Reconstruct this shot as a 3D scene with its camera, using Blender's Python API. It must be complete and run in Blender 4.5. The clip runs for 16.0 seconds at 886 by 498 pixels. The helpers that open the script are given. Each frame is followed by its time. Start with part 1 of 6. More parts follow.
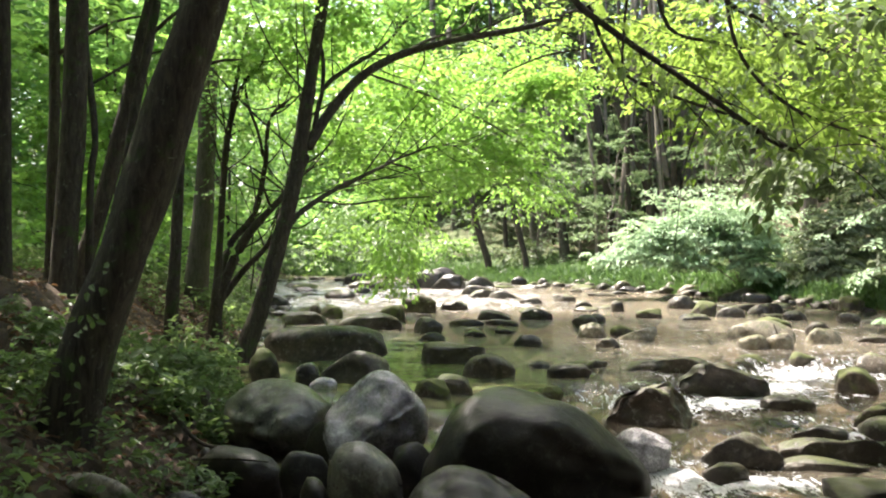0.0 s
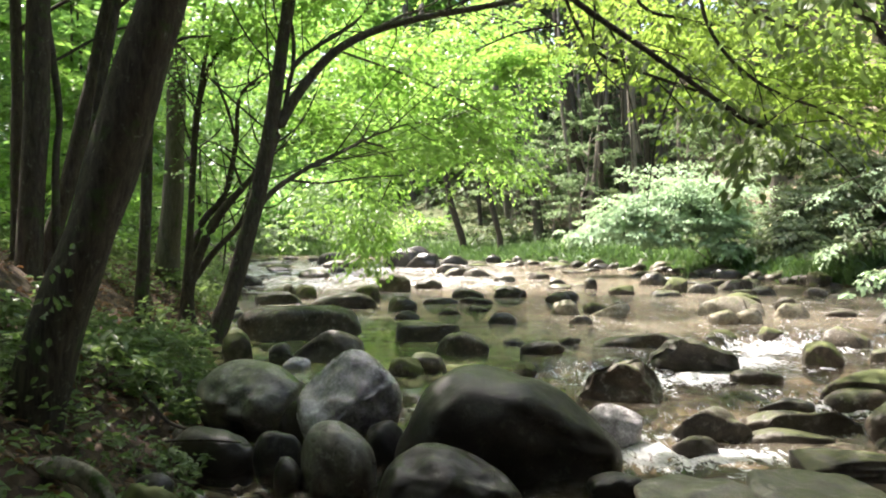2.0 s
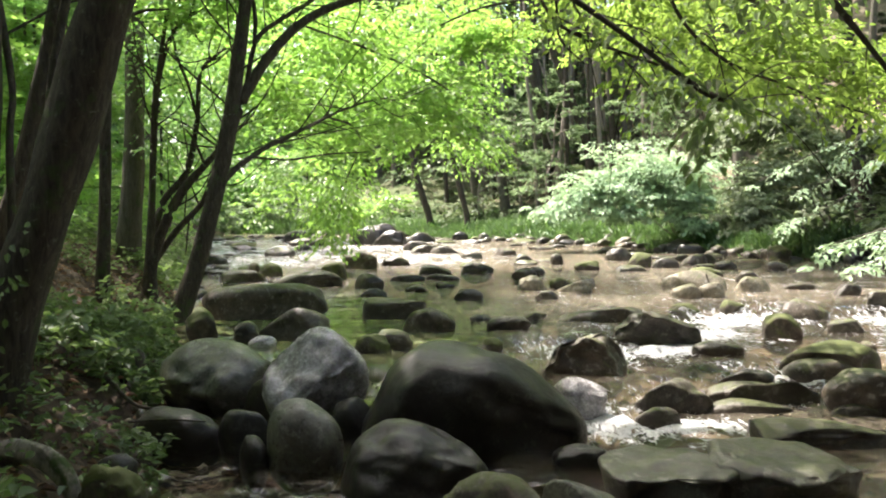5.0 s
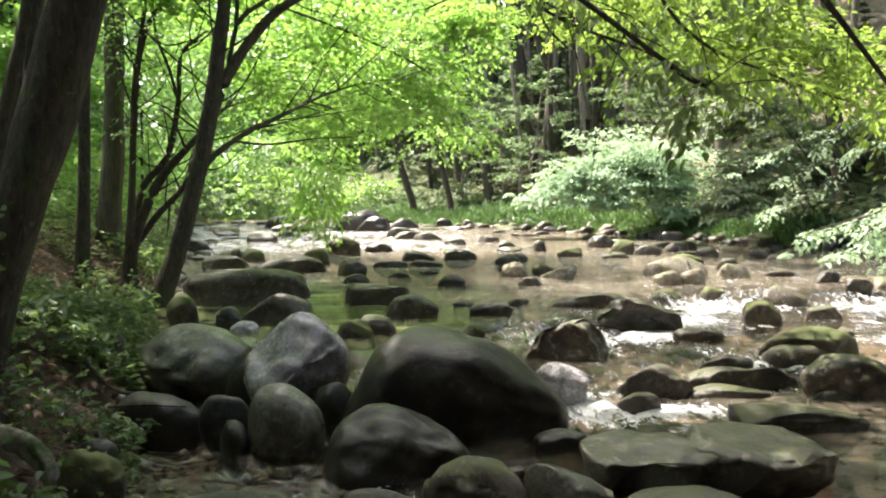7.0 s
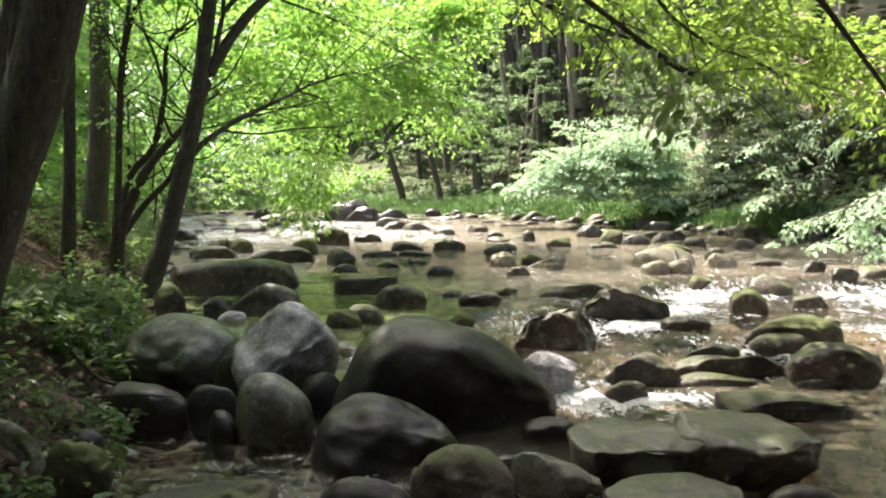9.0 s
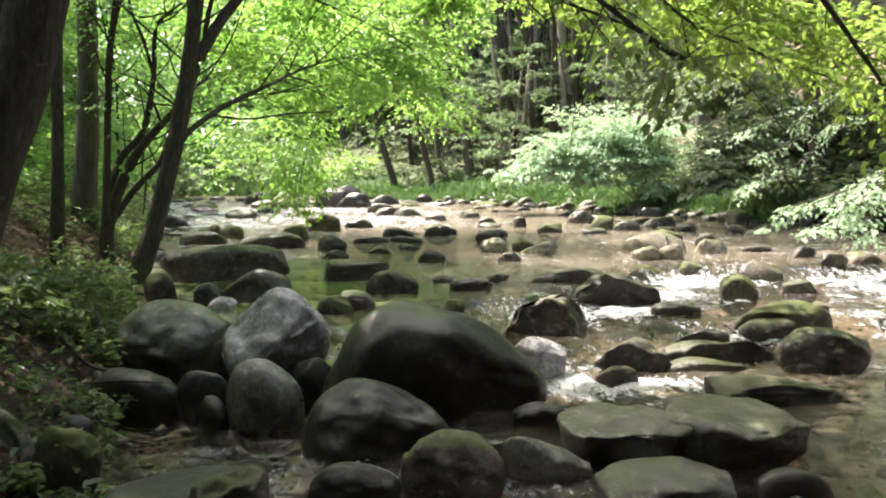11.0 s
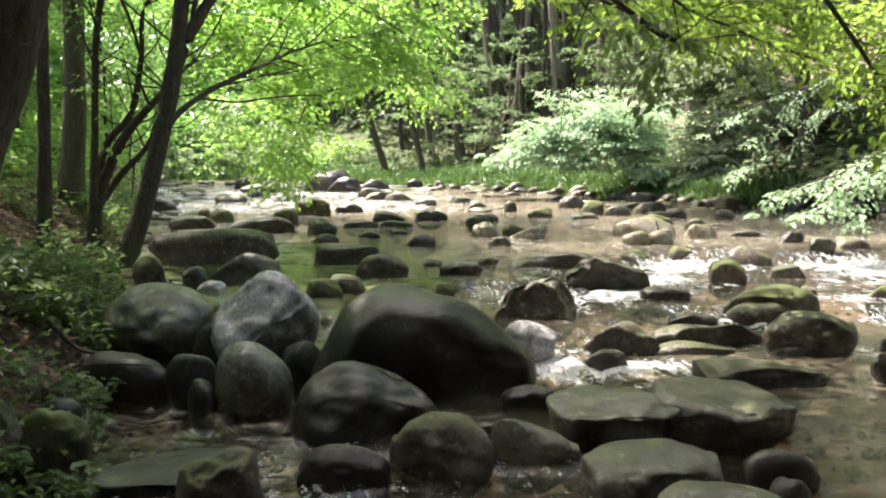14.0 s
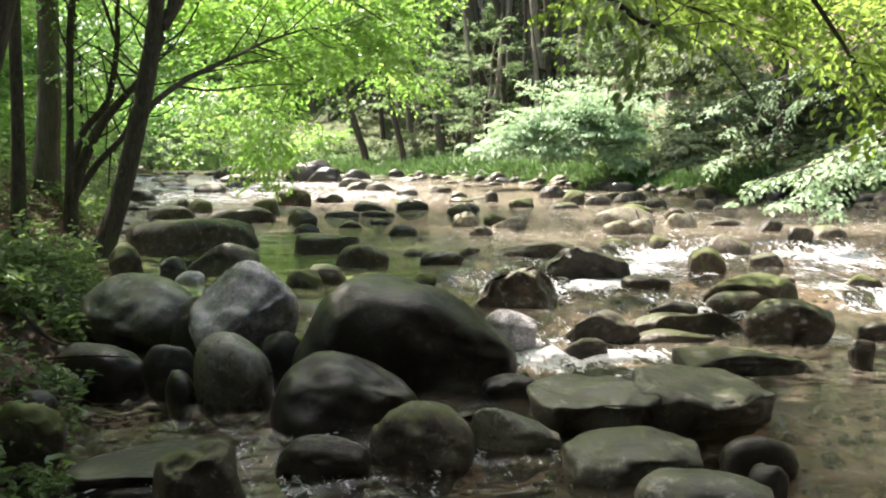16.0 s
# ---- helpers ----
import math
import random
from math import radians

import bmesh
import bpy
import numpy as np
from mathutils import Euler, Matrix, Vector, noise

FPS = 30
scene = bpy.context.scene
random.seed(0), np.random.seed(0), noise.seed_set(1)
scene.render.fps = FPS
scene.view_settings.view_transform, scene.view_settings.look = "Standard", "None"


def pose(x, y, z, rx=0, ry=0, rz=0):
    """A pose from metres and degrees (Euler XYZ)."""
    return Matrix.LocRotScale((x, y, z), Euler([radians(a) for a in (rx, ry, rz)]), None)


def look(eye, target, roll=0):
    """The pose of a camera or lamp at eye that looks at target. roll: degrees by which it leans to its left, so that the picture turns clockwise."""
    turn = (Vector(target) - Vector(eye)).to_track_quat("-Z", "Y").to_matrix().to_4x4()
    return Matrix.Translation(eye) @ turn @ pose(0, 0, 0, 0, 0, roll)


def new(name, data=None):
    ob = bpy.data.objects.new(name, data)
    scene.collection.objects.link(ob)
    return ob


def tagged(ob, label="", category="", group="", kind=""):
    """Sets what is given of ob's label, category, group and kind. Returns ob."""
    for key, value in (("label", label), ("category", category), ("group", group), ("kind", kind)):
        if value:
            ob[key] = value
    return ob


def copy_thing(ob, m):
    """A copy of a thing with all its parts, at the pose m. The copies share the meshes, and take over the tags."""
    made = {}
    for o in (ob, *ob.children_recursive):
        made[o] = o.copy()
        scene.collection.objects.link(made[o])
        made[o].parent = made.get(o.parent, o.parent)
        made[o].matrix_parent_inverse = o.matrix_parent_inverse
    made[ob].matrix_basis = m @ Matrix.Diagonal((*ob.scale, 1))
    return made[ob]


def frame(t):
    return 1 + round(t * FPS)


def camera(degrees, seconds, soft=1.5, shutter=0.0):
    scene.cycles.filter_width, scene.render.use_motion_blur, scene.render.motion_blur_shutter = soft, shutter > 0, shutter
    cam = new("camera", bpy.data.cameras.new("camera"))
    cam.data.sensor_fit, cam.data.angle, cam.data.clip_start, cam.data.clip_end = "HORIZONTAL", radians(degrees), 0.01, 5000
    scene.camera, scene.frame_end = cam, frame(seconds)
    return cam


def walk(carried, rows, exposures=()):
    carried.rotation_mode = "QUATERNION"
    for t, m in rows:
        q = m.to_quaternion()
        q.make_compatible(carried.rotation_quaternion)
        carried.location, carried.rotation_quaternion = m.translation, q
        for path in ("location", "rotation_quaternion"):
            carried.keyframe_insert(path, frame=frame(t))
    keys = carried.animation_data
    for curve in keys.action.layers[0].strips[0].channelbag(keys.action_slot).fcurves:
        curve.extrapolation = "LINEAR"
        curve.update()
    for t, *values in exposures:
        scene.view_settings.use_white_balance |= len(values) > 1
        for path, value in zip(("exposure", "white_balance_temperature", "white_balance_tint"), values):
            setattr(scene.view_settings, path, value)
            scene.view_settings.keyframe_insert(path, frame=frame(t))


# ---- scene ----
cam = camera(59.4, 16.0, soft=2.05)
PATH = [
    (0, (0.000, 0.000, 1.600), (-0.005, 10.000, 1.730), 0),
    (0.5, (0.004, 0.004, 1.598), (0.114, 9.999, 1.668), -0.2),
    (1, (0.006, 0.008, 1.596), (0.181, 10.008, 1.591), -0.2),
    (1.5, (0.007, 0.011, 1.598), (0.272, 10.011, 1.523), -0.3),
    (2, (0.016, 0.016, 1.598), (0.336, 10.011, 1.453), -0.4),
    (2.5, (0.019, 0.014, 1.594), (0.394, 10.004, 1.384), -0.6),
    (3, (0.018, 0.014, 1.598), (0.498, 9.999, 1.328), -0.8),
    (3.5, (0.017, 0.016, 1.592), (0.592, 9.996, 1.292), -0.8),
    (4, (0.025, 0.026, 1.590), (0.655, 10.001, 1.245), -0.8),
    (6.5, (0.034, 0.035, 1.581), (0.934, 9.980, 1.006), -0.6),
    (7, (0.037, 0.042, 1.578), (0.982, 9.977, 0.963), -0.5),
    (7.5, (0.041, 0.042, 1.577), (1.026, 9.972, 0.932), -0.4),
    (8, (0.046, 0.049, 1.574), (1.071, 9.974, 0.899), -0.5),
    (8.5, (0.048, 0.049, 1.570), (1.108, 9.969, 0.875), -0.5),
    (9, (0.046, 0.046, 1.570), (1.126, 9.961, 0.830), -0.5),
    (9.5, (0.050, 0.053, 1.569), (1.175, 9.958, 0.779), -0.5),
    (10, (0.052, 0.054, 1.568), (1.202, 9.949, 0.723), -0.5),
    (12.5, (0.053, 0.055, 1.559), (1.278, 9.930, 0.564), -0.4),
    (13, (0.054, 0.059, 1.556), (1.294, 9.929, 0.526), -0.4),
    (13.5, (0.055, 0.060, 1.553), (1.320, 9.920, 0.488), -0.4),
    (14, (0.059, 0.062, 1.551), (1.359, 9.917, 0.441), -0.3),
    (14.5, (0.062, 0.070, 1.547), (1.427, 9.905, 0.397), -0.3),
    (15, (0.065, 0.074, 1.544), (1.495, 9.904, 0.364), -0.2),
    (15.5, (0.071, 0.079, 1.542), (1.541, 9.899, 0.332), -0.3),
    (16, (0.072, 0.089, 1.539), (1.602, 9.894, 0.304), -0.3),
]
EXPOSURE = [(0.0, 2.36), (16.0, 2.36)]
walk(cam, [(t, look(eye, target, roll)) for t, eye, target, roll in PATH], EXPOSURE)

# ------------------------------------------------------------ world and sun
world = bpy.data.worlds.new("sky")
scene.world = world
world.use_nodes = True
wn = world.node_tree.nodes
sky = wn.new("ShaderNodeTexSky")
sky.sky_type = "NISHITA"
sky.sun_disc = False
SUN_ELEVATION, SUN_AZIMUTH = 60.0, -46.0     # azimuth: degrees right of straight ahead
sky.sun_elevation = radians(SUN_ELEVATION)
sky.sun_rotation = radians(SUN_AZIMUTH)
sky.air_density, sky.dust_density, sky.ozone_density = 1.0, 5.0, 0.4
wn["Background"].inputs["Strength"].default_value = 0.15
world.node_tree.links.new(sky.outputs[0], wn["Background"].inputs["Color"])
sun_data = bpy.data.lights.new("sun", "SUN")
sun_data.energy, sun_data.angle, sun_data.color = 4.6, radians(0.6), (1.0, 0.925, 0.86)
sun = new("sun", sun_data)
a_, e_ = radians(SUN_AZIMUTH), radians(SUN_ELEVATION)
sun_way = Vector((math.sin(a_) * math.cos(e_), math.cos(a_) * math.cos(e_), math.sin(e_)))
sun.matrix_world = look(sun_way * 60, (0, 0, 0))

# ------------------------------------------------------------ number helpers
rng = np.random.default_rng(7)


def lattice(p, seed=0):
    """Smooth value noise in -1..1 at the rows of p (n, 3)."""
    p = np.asarray(p, float) + seed * 17.31
    i = np.floor(p).astype(np.int64)
    f = p - i
    f = f * f * (3 - 2 * f)

    def h(dx, dy, dz):
        n = (i[:, 0] + dx) * 374761393 + (i[:, 1] + dy) * 668265263 + (i[:, 2] + dz) * 2147483647
        n = (n ^ (n >> 13)) * 1274126177
        n = n ^ (n >> 16)
        return (n & 0xFFFF) / 32767.5 - 1
    x, y, z = f[:, 0], f[:, 1], f[:, 2]
    a = h(0, 0, 0) * (1 - x) + h(1, 0, 0) * x
    b = h(0, 1, 0) * (1 - x) + h(1, 1, 0) * x
    c = h(0, 0, 1) * (1 - x) + h(1, 0, 1) * x
    d = h(0, 1, 1) * (1 - x) + h(1, 1, 1) * x
    return (a * (1 - y) + b * y) * (1 - z) + (c * (1 - y) + d * y) * z


def fbm(p, octaves=4, seed=0):
    p, out, amp = np.asarray(p, float), 0, 0.5
    for k in range(octaves):
        out = out + amp * lattice(p * 2 ** k, seed + k)
        amp /= 2
    return out


def flat3(x, y, scale=1.0):
    x, y = np.broadcast_arrays(np.asarray(x, float), np.asarray(y, float))
    return np.stack([x.ravel() * scale, y.ravel() * scale, np.zeros(x.size)], 1)


def smooth01(v):
    v = np.clip(v, 0, 1)
    return v * v * (3 - 2 * v)


# ------------------------------------------------------------ mesh helpers
def grid_mesh(name, verts, faces, smooth=True):
    """A mesh from arrays of vertices (n, 3) and of faces (m, 3 or 4)."""
    me = bpy.data.meshes.new(name)
    verts, faces = np.asarray(verts, np.float32), np.asarray(faces, np.int32)
    k = faces.shape[1]
    me.vertices.add(len(verts))
    me.vertices.foreach_set("co", verts.ravel())
    me.loops.add(faces.size)
    me.loops.foreach_set("vertex_index", faces.ravel())
    me.polygons.add(len(faces))
    me.polygons.foreach_set("loop_start", np.arange(0, faces.size, k, dtype=np.int32))
    me.polygons.foreach_set("use_smooth", np.full(len(faces), smooth))
    me.update(calc_edges=True)
    me.validate()
    return me


def whole(name, me, material, parent=None, label="", category="", group="", kind=""):
    ob = new(name, me)
    if material and not me.materials:
        me.materials.append(material)
    if parent:
        ob.parent = parent
    return tagged(ob, label, category, group, kind)


def tube(points, radii, sides=9, rough=0.06, seed=0, close=True, per=4):
    """Vertices and faces of a rounded, uneven stem along points."""
    points, radii = np.asarray(points, float), np.asarray(radii, float)
    steps = max(len(points) * per, 4)
    # smooth curve through the points
    s = np.linspace(0, len(points) - 1, steps)
    i = np.clip(s.astype(int), 0, len(points) - 2)
    f = (s - i)[:, None]
    pad = np.vstack([2 * points[0] - points[1], points, 2 * points[-1] - points[-2]])
    p0, p1, p2, p3 = pad[i], pad[i + 1], pad[i + 2], pad[i + 3]
    c = 0.5 * (2 * p1 + (p2 - p0) * f + (2 * p0 - 5 * p1 + 4 * p2 - p3) * f ** 2 + (3 * p1 - p0 - 3 * p2 + p3) * f ** 3)
    r = np.interp(s, np.arange(len(radii)), radii)
    tan = np.gradient(c, axis=0)
    tan /= np.linalg.norm(tan, axis=1)[:, None] + 1e-9
    ref = np.where(np.abs(tan[:, 2:3]) > 0.9, [[1.0, 0, 0]], [[0, 0, 1.0]])
    u = np.cross(tan, ref)
    u /= np.linalg.norm(u, axis=1)[:, None] + 1e-9
    v = np.cross(tan, u)
    ang = np.linspace(0, 2 * np.pi, sides, endpoint=False)
    ring = u[:, None, :] * np.cos(ang)[None, :, None] + v[:, None, :] * np.sin(ang)[None, :, None]
    bump = 1 + rough * 2 * lattice((ring * 1.3 + c[:, None, :] * 2.2).reshape(-1, 3), seed).reshape(steps, sides)
    verts = (c[:, None, :] + ring * (r[:, None] * bump)[..., None]).reshape(-1, 3)
    a = np.arange(steps - 1)[:, None] * sides + np.arange(sides)[None, :]
    b = np.arange(steps - 1)[:, None] * sides + (np.arange(sides)[None, :] + 1) % sides
    faces = np.stack([a, b, b + sides, a + sides], -1).reshape(-1, 4)
    if close:
        verts = np.vstack([verts, c[-1] + tan[-1] * r[-1]])
        last = (steps - 1) * sides
        tip = len(verts) - 1
        cap = [[last + k, last + (k + 1) % sides, tip, tip] for k in range(sides)]
        faces = np.vstack([faces, cap])
    return verts, faces


def joined(pieces):
    verts, faces, n = [], [], 0
    for v, f in pieces:
        verts.append(v)
        faces.append(np.asarray(f) + n)
        n += len(v)
    return np.vstack(verts), np.vstack(faces)


def stem_mesh(name, pieces):
    """One mesh out of tubes; the closing faces of a tube are triangles."""
    v, f = joined(pieces)
    tri = f[:, 2] == f[:, 3]
    me = bpy.data.meshes.new(name)
    quads, tris = f[~tri], f[tri][:, :3]
    loops = np.concatenate([quads.ravel(), tris.ravel()]).astype(np.int32)
    starts = np.concatenate([np.arange(len(quads)) * 4, quads.size + np.arange(len(tris)) * 3]).astype(np.int32)
    me.vertices.add(len(v))
    me.vertices.foreach_set("co", v.astype(np.float32).ravel())
    me.loops.add(len(loops))
    me.loops.foreach_set("vertex_index", loops)
    me.polygons.add(len(starts))
    me.polygons.foreach_set("loop_start", starts)
    me.polygons.foreach_set("use_smooth", np.full(len(starts), True))
    me.update(calc_edges=True)
    me.validate()
    return me


def unit(v):
    return v / (np.linalg.norm(v, axis=-1, keepdims=True) + 1e-9)


def leaf_arrays(at, way, up, size, width=0.5, fine=False, fold=0.18, r=None):
    """Leaves with their stalk end at `at`, pointing along `way`, facing `up`."""
    r = r or rng
    way = unit(way)
    side = unit(np.cross(way, up))
    up = np.cross(side, way)
    n = len(at)
    size = np.asarray(size, float).reshape(-1, 1) * np.ones((n, 1))
    w = size * width / 2
    if not fine:
        lift = up * size * fold
        v = np.stack([at, at + way * size * 0.48 + side * w + lift * 0.5, at + way * size - lift * 0.3, at + way * size * 0.48 - side * w + lift * 0.5], 1)
        f = (np.arange(n) * 4)[:, None] + np.arange(4)[None, :]
        return v.reshape(-1, 3), f
    lift = up * size * fold
    v = np.stack([at, at + way * size * 0.3 + side * w * 0.92 + lift * 0.8, at + way * size * 0.68 + side * w * 0.72 + lift * 0.4, at + way * size - lift * 0.7,
                  at + way * size * 0.68 - side * w * 0.72 + lift * 0.4, at + way * size * 0.3 - side * w * 0.92 + lift * 0.8], 1)
    i = (np.arange(n) * 6)[:, None]
    f = np.concatenate([i + np.array([[0, 1, 2, 3]]), i + np.array([[0, 3, 4, 5]])])
    return v.reshape(-1, 3), f


def sprays(base, way, length, per, leaf, spread=0.5, droop=0.3, width=0.6, fine=False, jitter=0.3, hang=0.15, r=None):
    """Flat, slightly drooping sprays of leaves: base and way (s, 3), per leaves each."""
    r = r or rng
    s = len(base)
    way = unit(way)
    side = unit(np.cross(way, np.array([[0, 0, 1.0]])) + 1e-6)
    length = np.asarray(length, float).reshape(-1, 1) * np.ones((s, 1))
    t = (np.arange(per)[None, :] + r.random((s, per))) / per
    sign = np.where((np.arange(per)[None, :] % 2) == 0, 1.0, -1.0) * np.ones((s, 1))
    lat = sign * r.random((s, per)) ** 0.7 * np.sin(np.pi * (0.15 + 0.8 * t)) * spread
    L = length[:, :, None]
    pos = base[:, None, :] + way[:, None, :] * t[..., None] * L + side[:, None, :] * (lat[..., None] * L)
    pos[..., 2] -= droop * (t ** 2 + 0.5 * np.abs(lat)) * length
    pos += r.normal(0, 0.04, pos.shape) * L
    lw = way[:, None, :] * 0.8 + side[:, None, :] * (sign * 0.7)[..., None] + r.normal(0, 0.3, pos.shape)
    lw[..., 2] -= hang + droop * t
    up = np.array([0, 0, 1.0]) + r.normal(0, jitter, pos.shape)
    sz = leaf * (0.65 + 0.6 * r.random((s * per, 1)))
    return leaf_arrays(pos.reshape(-1, 3), lw.reshape(-1, 3), up.reshape(-1, 3), sz, width, fine, r=r)


def cloud(c, rad, n, leaf, length, per=26, layers=0, out=0.8, shell=0.35, r=None, **kw):
    """Sprays that fill an ellipsoid, thicker towards its outside, pointing outwards."""
    r = r or rng
    d = unit(r.normal(0, 1, (n, 3)))
    k = shell + (1 - shell) * r.random((n, 1)) ** 0.6
    off = d * k
    if layers:
        off[:, 2] = np.round(off[:, 2] * layers + r.normal(0, 0.15, n)) / layers
    base = np.asarray(c) + off * np.asarray(rad)
    way = d * np.array([1, 1, 0.25]) * out + r.normal(0, 0.45, (n, 3)) * np.array([1, 1, 0.3])
    return sprays(base, way, length * (0.6 + 0.7 * r.random((n, 1))), per, leaf, r=r, **kw)


def tiers(c, rad, k, leaf, r=None, arms=7, per=30, **kw):
    """Level plates of foliage at random within an ellipsoid, each a rosette of sprays."""
    r = r or rng
    out = []
    for _ in range(k):
        d = unit(r.normal(0, 1, (1, 3)))[0] * r.random() ** 0.5
        at = np.asarray(c) + d * np.asarray(rad) * 0.8
        R = 0.5 * (rad[0] + rad[1]) * r.uniform(0.35, 0.75)
        ang = r.random() * 6.28 + np.arange(arms) * 6.28 / arms + r.normal(0, 0.25, arms)
        tilt = r.normal(0, 0.28)
        way = np.stack([np.cos(ang), np.sin(ang), tilt * np.cos(ang) + r.normal(0, 0.08, arms)], 1)
        base = at + way * R * r.uniform(0.05, 0.5, (arms, 1)) + r.normal(0, 0.13, (arms, 3)) * R
        out.append(sprays(base, way, R * r.uniform(0.6, 1.15, (arms, 1)), per, leaf, spread=0.42, droop=0.22, jitter=0.22, r=r, **kw))
    return joined(out)


# ------------------------------------------------------------ materials
def nodes_of(name):
    m = bpy.data.materials.new(name)
    m.use_nodes = True
    return m, m.node_tree.nodes, m.node_tree.links, m.node_tree.nodes["Principled BSDF"]


def n_noise(n, l, vec, scale, detail=6, rough=0.6, distortion=0.0):
    t = n.new("ShaderNodeTexNoise")
    t.inputs["Scale"].default_value, t.inputs["Detail"].default_value = scale, detail
    t.inputs["Roughness"].default_value, t.inputs["Distortion"].default_value = rough, distortion
    l.new(vec, t.inputs["Vector"])
    return t.outputs["Fac"]


def n_ramp(n, l, fac, stops):
    t = n.new("ShaderNodeValToRGB")
    e = t.color_ramp.elements
    e[0].position, e[0].color = stops[0][0], (*stops[0][1], 1)
    e[1].position, e[1].color = stops[-1][0], (*stops[-1][1], 1)
    for p, c in stops[1:-1]:
        k = e.new(p)
        k.color = (*c, 1)
    l.new(fac, t.inputs["Fac"])
    return t.outputs["Color"]


def n_mix(n, l, fac, a, b, how="MIX"):
    t = n.new("ShaderNodeMix")
    t.data_type, t.blend_type = "RGBA", how
    for s, v in ((t.inputs[0], fac), (t.inputs[6], a), (t.inputs[7], b)):
        if isinstance(v, (int, float)):
            s.default_value = v
        elif isinstance(v, tuple):
            s.default_value = (*v, 1)
        else:
            l.new(v, s)
    return t.outputs[2]


def n_math(n, l, how, a, b=0.0, clamp=False):
    t = n.new("ShaderNodeMath")
    t.operation, t.use_clamp = how, clamp
    for s, v in ((t.inputs[0], a), (t.inputs[1], b)):
        if isinstance(v, (int, float)):
            s.default_value = v
        else:
            l.new(v, s)
    return t.outputs[0]


def n_bump(n, l, height, strength, distance):
    t = n.new("ShaderNodeBump")
    t.inputs["Strength"].default_value, t.inputs["Distance"].default_value = strength, distance
    l.new(height, t.inputs["Height"])
    return t.outputs["Normal"]


def grey(v):
    return (v, v, v)


def leaf_material(name, dark, light, glow, translucent=0.5, rough=0.4, gloss=0.5):
    """dark, light: reflected colours; glow: what passes through the blade."""
    m, n, l, p = nodes_of(name)
    geo = n.new("ShaderNodeNewGeometry")
    per_leaf = geo.outputs["Random Per Island"]
    pos = geo.outputs["Position"]
    big = n_noise(n, l, pos, 0.35, 2)
    mixf = n_math(n, l, "ADD", n_math(n, l, "MULTIPLY", per_leaf, 0.65), n_math(n, l, "MULTIPLY", big, 0.45), clamp=True)
    col = n_mix(n, l, mixf, dark, light)
    fine = n_noise(n, l, pos, 60, 2)
    col = n_mix(n, l, 0.35, col, n_ramp(n, l, fine, [(0.3, grey(0.55)), (0.7, grey(1.0))]), "MULTIPLY")
    l.new(col, p.inputs["Base Color"])
    p.inputs["Roughness"].default_value = rough
    p.inputs["Specular IOR Level"].default_value = gloss
    tr = n.new("ShaderNodeBsdfTranslucent")
    tcol = n_mix(n, l, mixf, tuple(0.65 * v for v in glow), glow)
    l.new(tcol, tr.inputs["Color"])
    mix = n.new("ShaderNodeMixShader")
    mix.inputs[0].default_value = translucent
    l.new(p.outputs[0], mix.inputs[1])
    l.new(tr.outputs[0], mix.inputs[2])
    l.new(mix.outputs[0], n["Material Output"].inputs["Surface"])
    return m


# BRIGHT, SHADE and UNDER hold sunlit and shaded brightness in the leaf colour
LEAF_BEECH = leaf_material("beech leaf", (0.05, 0.105, 0.035), (0.12, 0.20, 0.06), (0.26, 0.49, 0.11), 0.5)
LEAF_BRIGHT = leaf_material("sunlit-tone maple leaf", (0.07, 0.15, 0.035), (0.17, 0.27, 0.075), (0.36, 0.61, 0.112), 0.55)
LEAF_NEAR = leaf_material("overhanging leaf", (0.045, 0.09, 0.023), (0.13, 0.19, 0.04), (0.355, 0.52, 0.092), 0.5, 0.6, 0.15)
LEAF_SHADE = leaf_material("shade-tone undergrowth leaf", (0.036, 0.064, 0.025), (0.15, 0.205, 0.078), (0.22, 0.33, 0.09), 0.4, 0.42)
LEAF_UNDER = leaf_material("shade-tone shrub leaf", (0.055, 0.078, 0.04), (0.15, 0.185, 0.10), (0.20, 0.27, 0.10), 0.3, 0.5, 0.3)
# greyed and lightened: the slope's haze is put into the leaf colour
LEAF_HILL = leaf_material("haze-toned hillside leaf", (0.085, 0.122, 0.062), (0.19, 0.25, 0.128), (0.24, 0.35, 0.15), 0.4, 0.5, 0.3)
LEAF_PALE = leaf_material("pale glossy leaf", (0.22, 0.345, 0.20), (0.42, 0.56, 0.355), (0.40, 0.53, 0.29), 0.42, 0.5, 0.35)
# near-black, for unseen foliage added to keep light off the foreground
LEAF_DARK = leaf_material("light-blocking dark leaf", (0.018, 0.024, 0.013), (0.042, 0.050, 0.026), (0.05, 0.07, 0.022), 0.25, 0.45)
LEAF_GRASS = leaf_material("grass blade", (0.035, 0.078, 0.027), (0.09, 0.16, 0.05), (0.13, 0.235, 0.055), 0.35, 0.5)


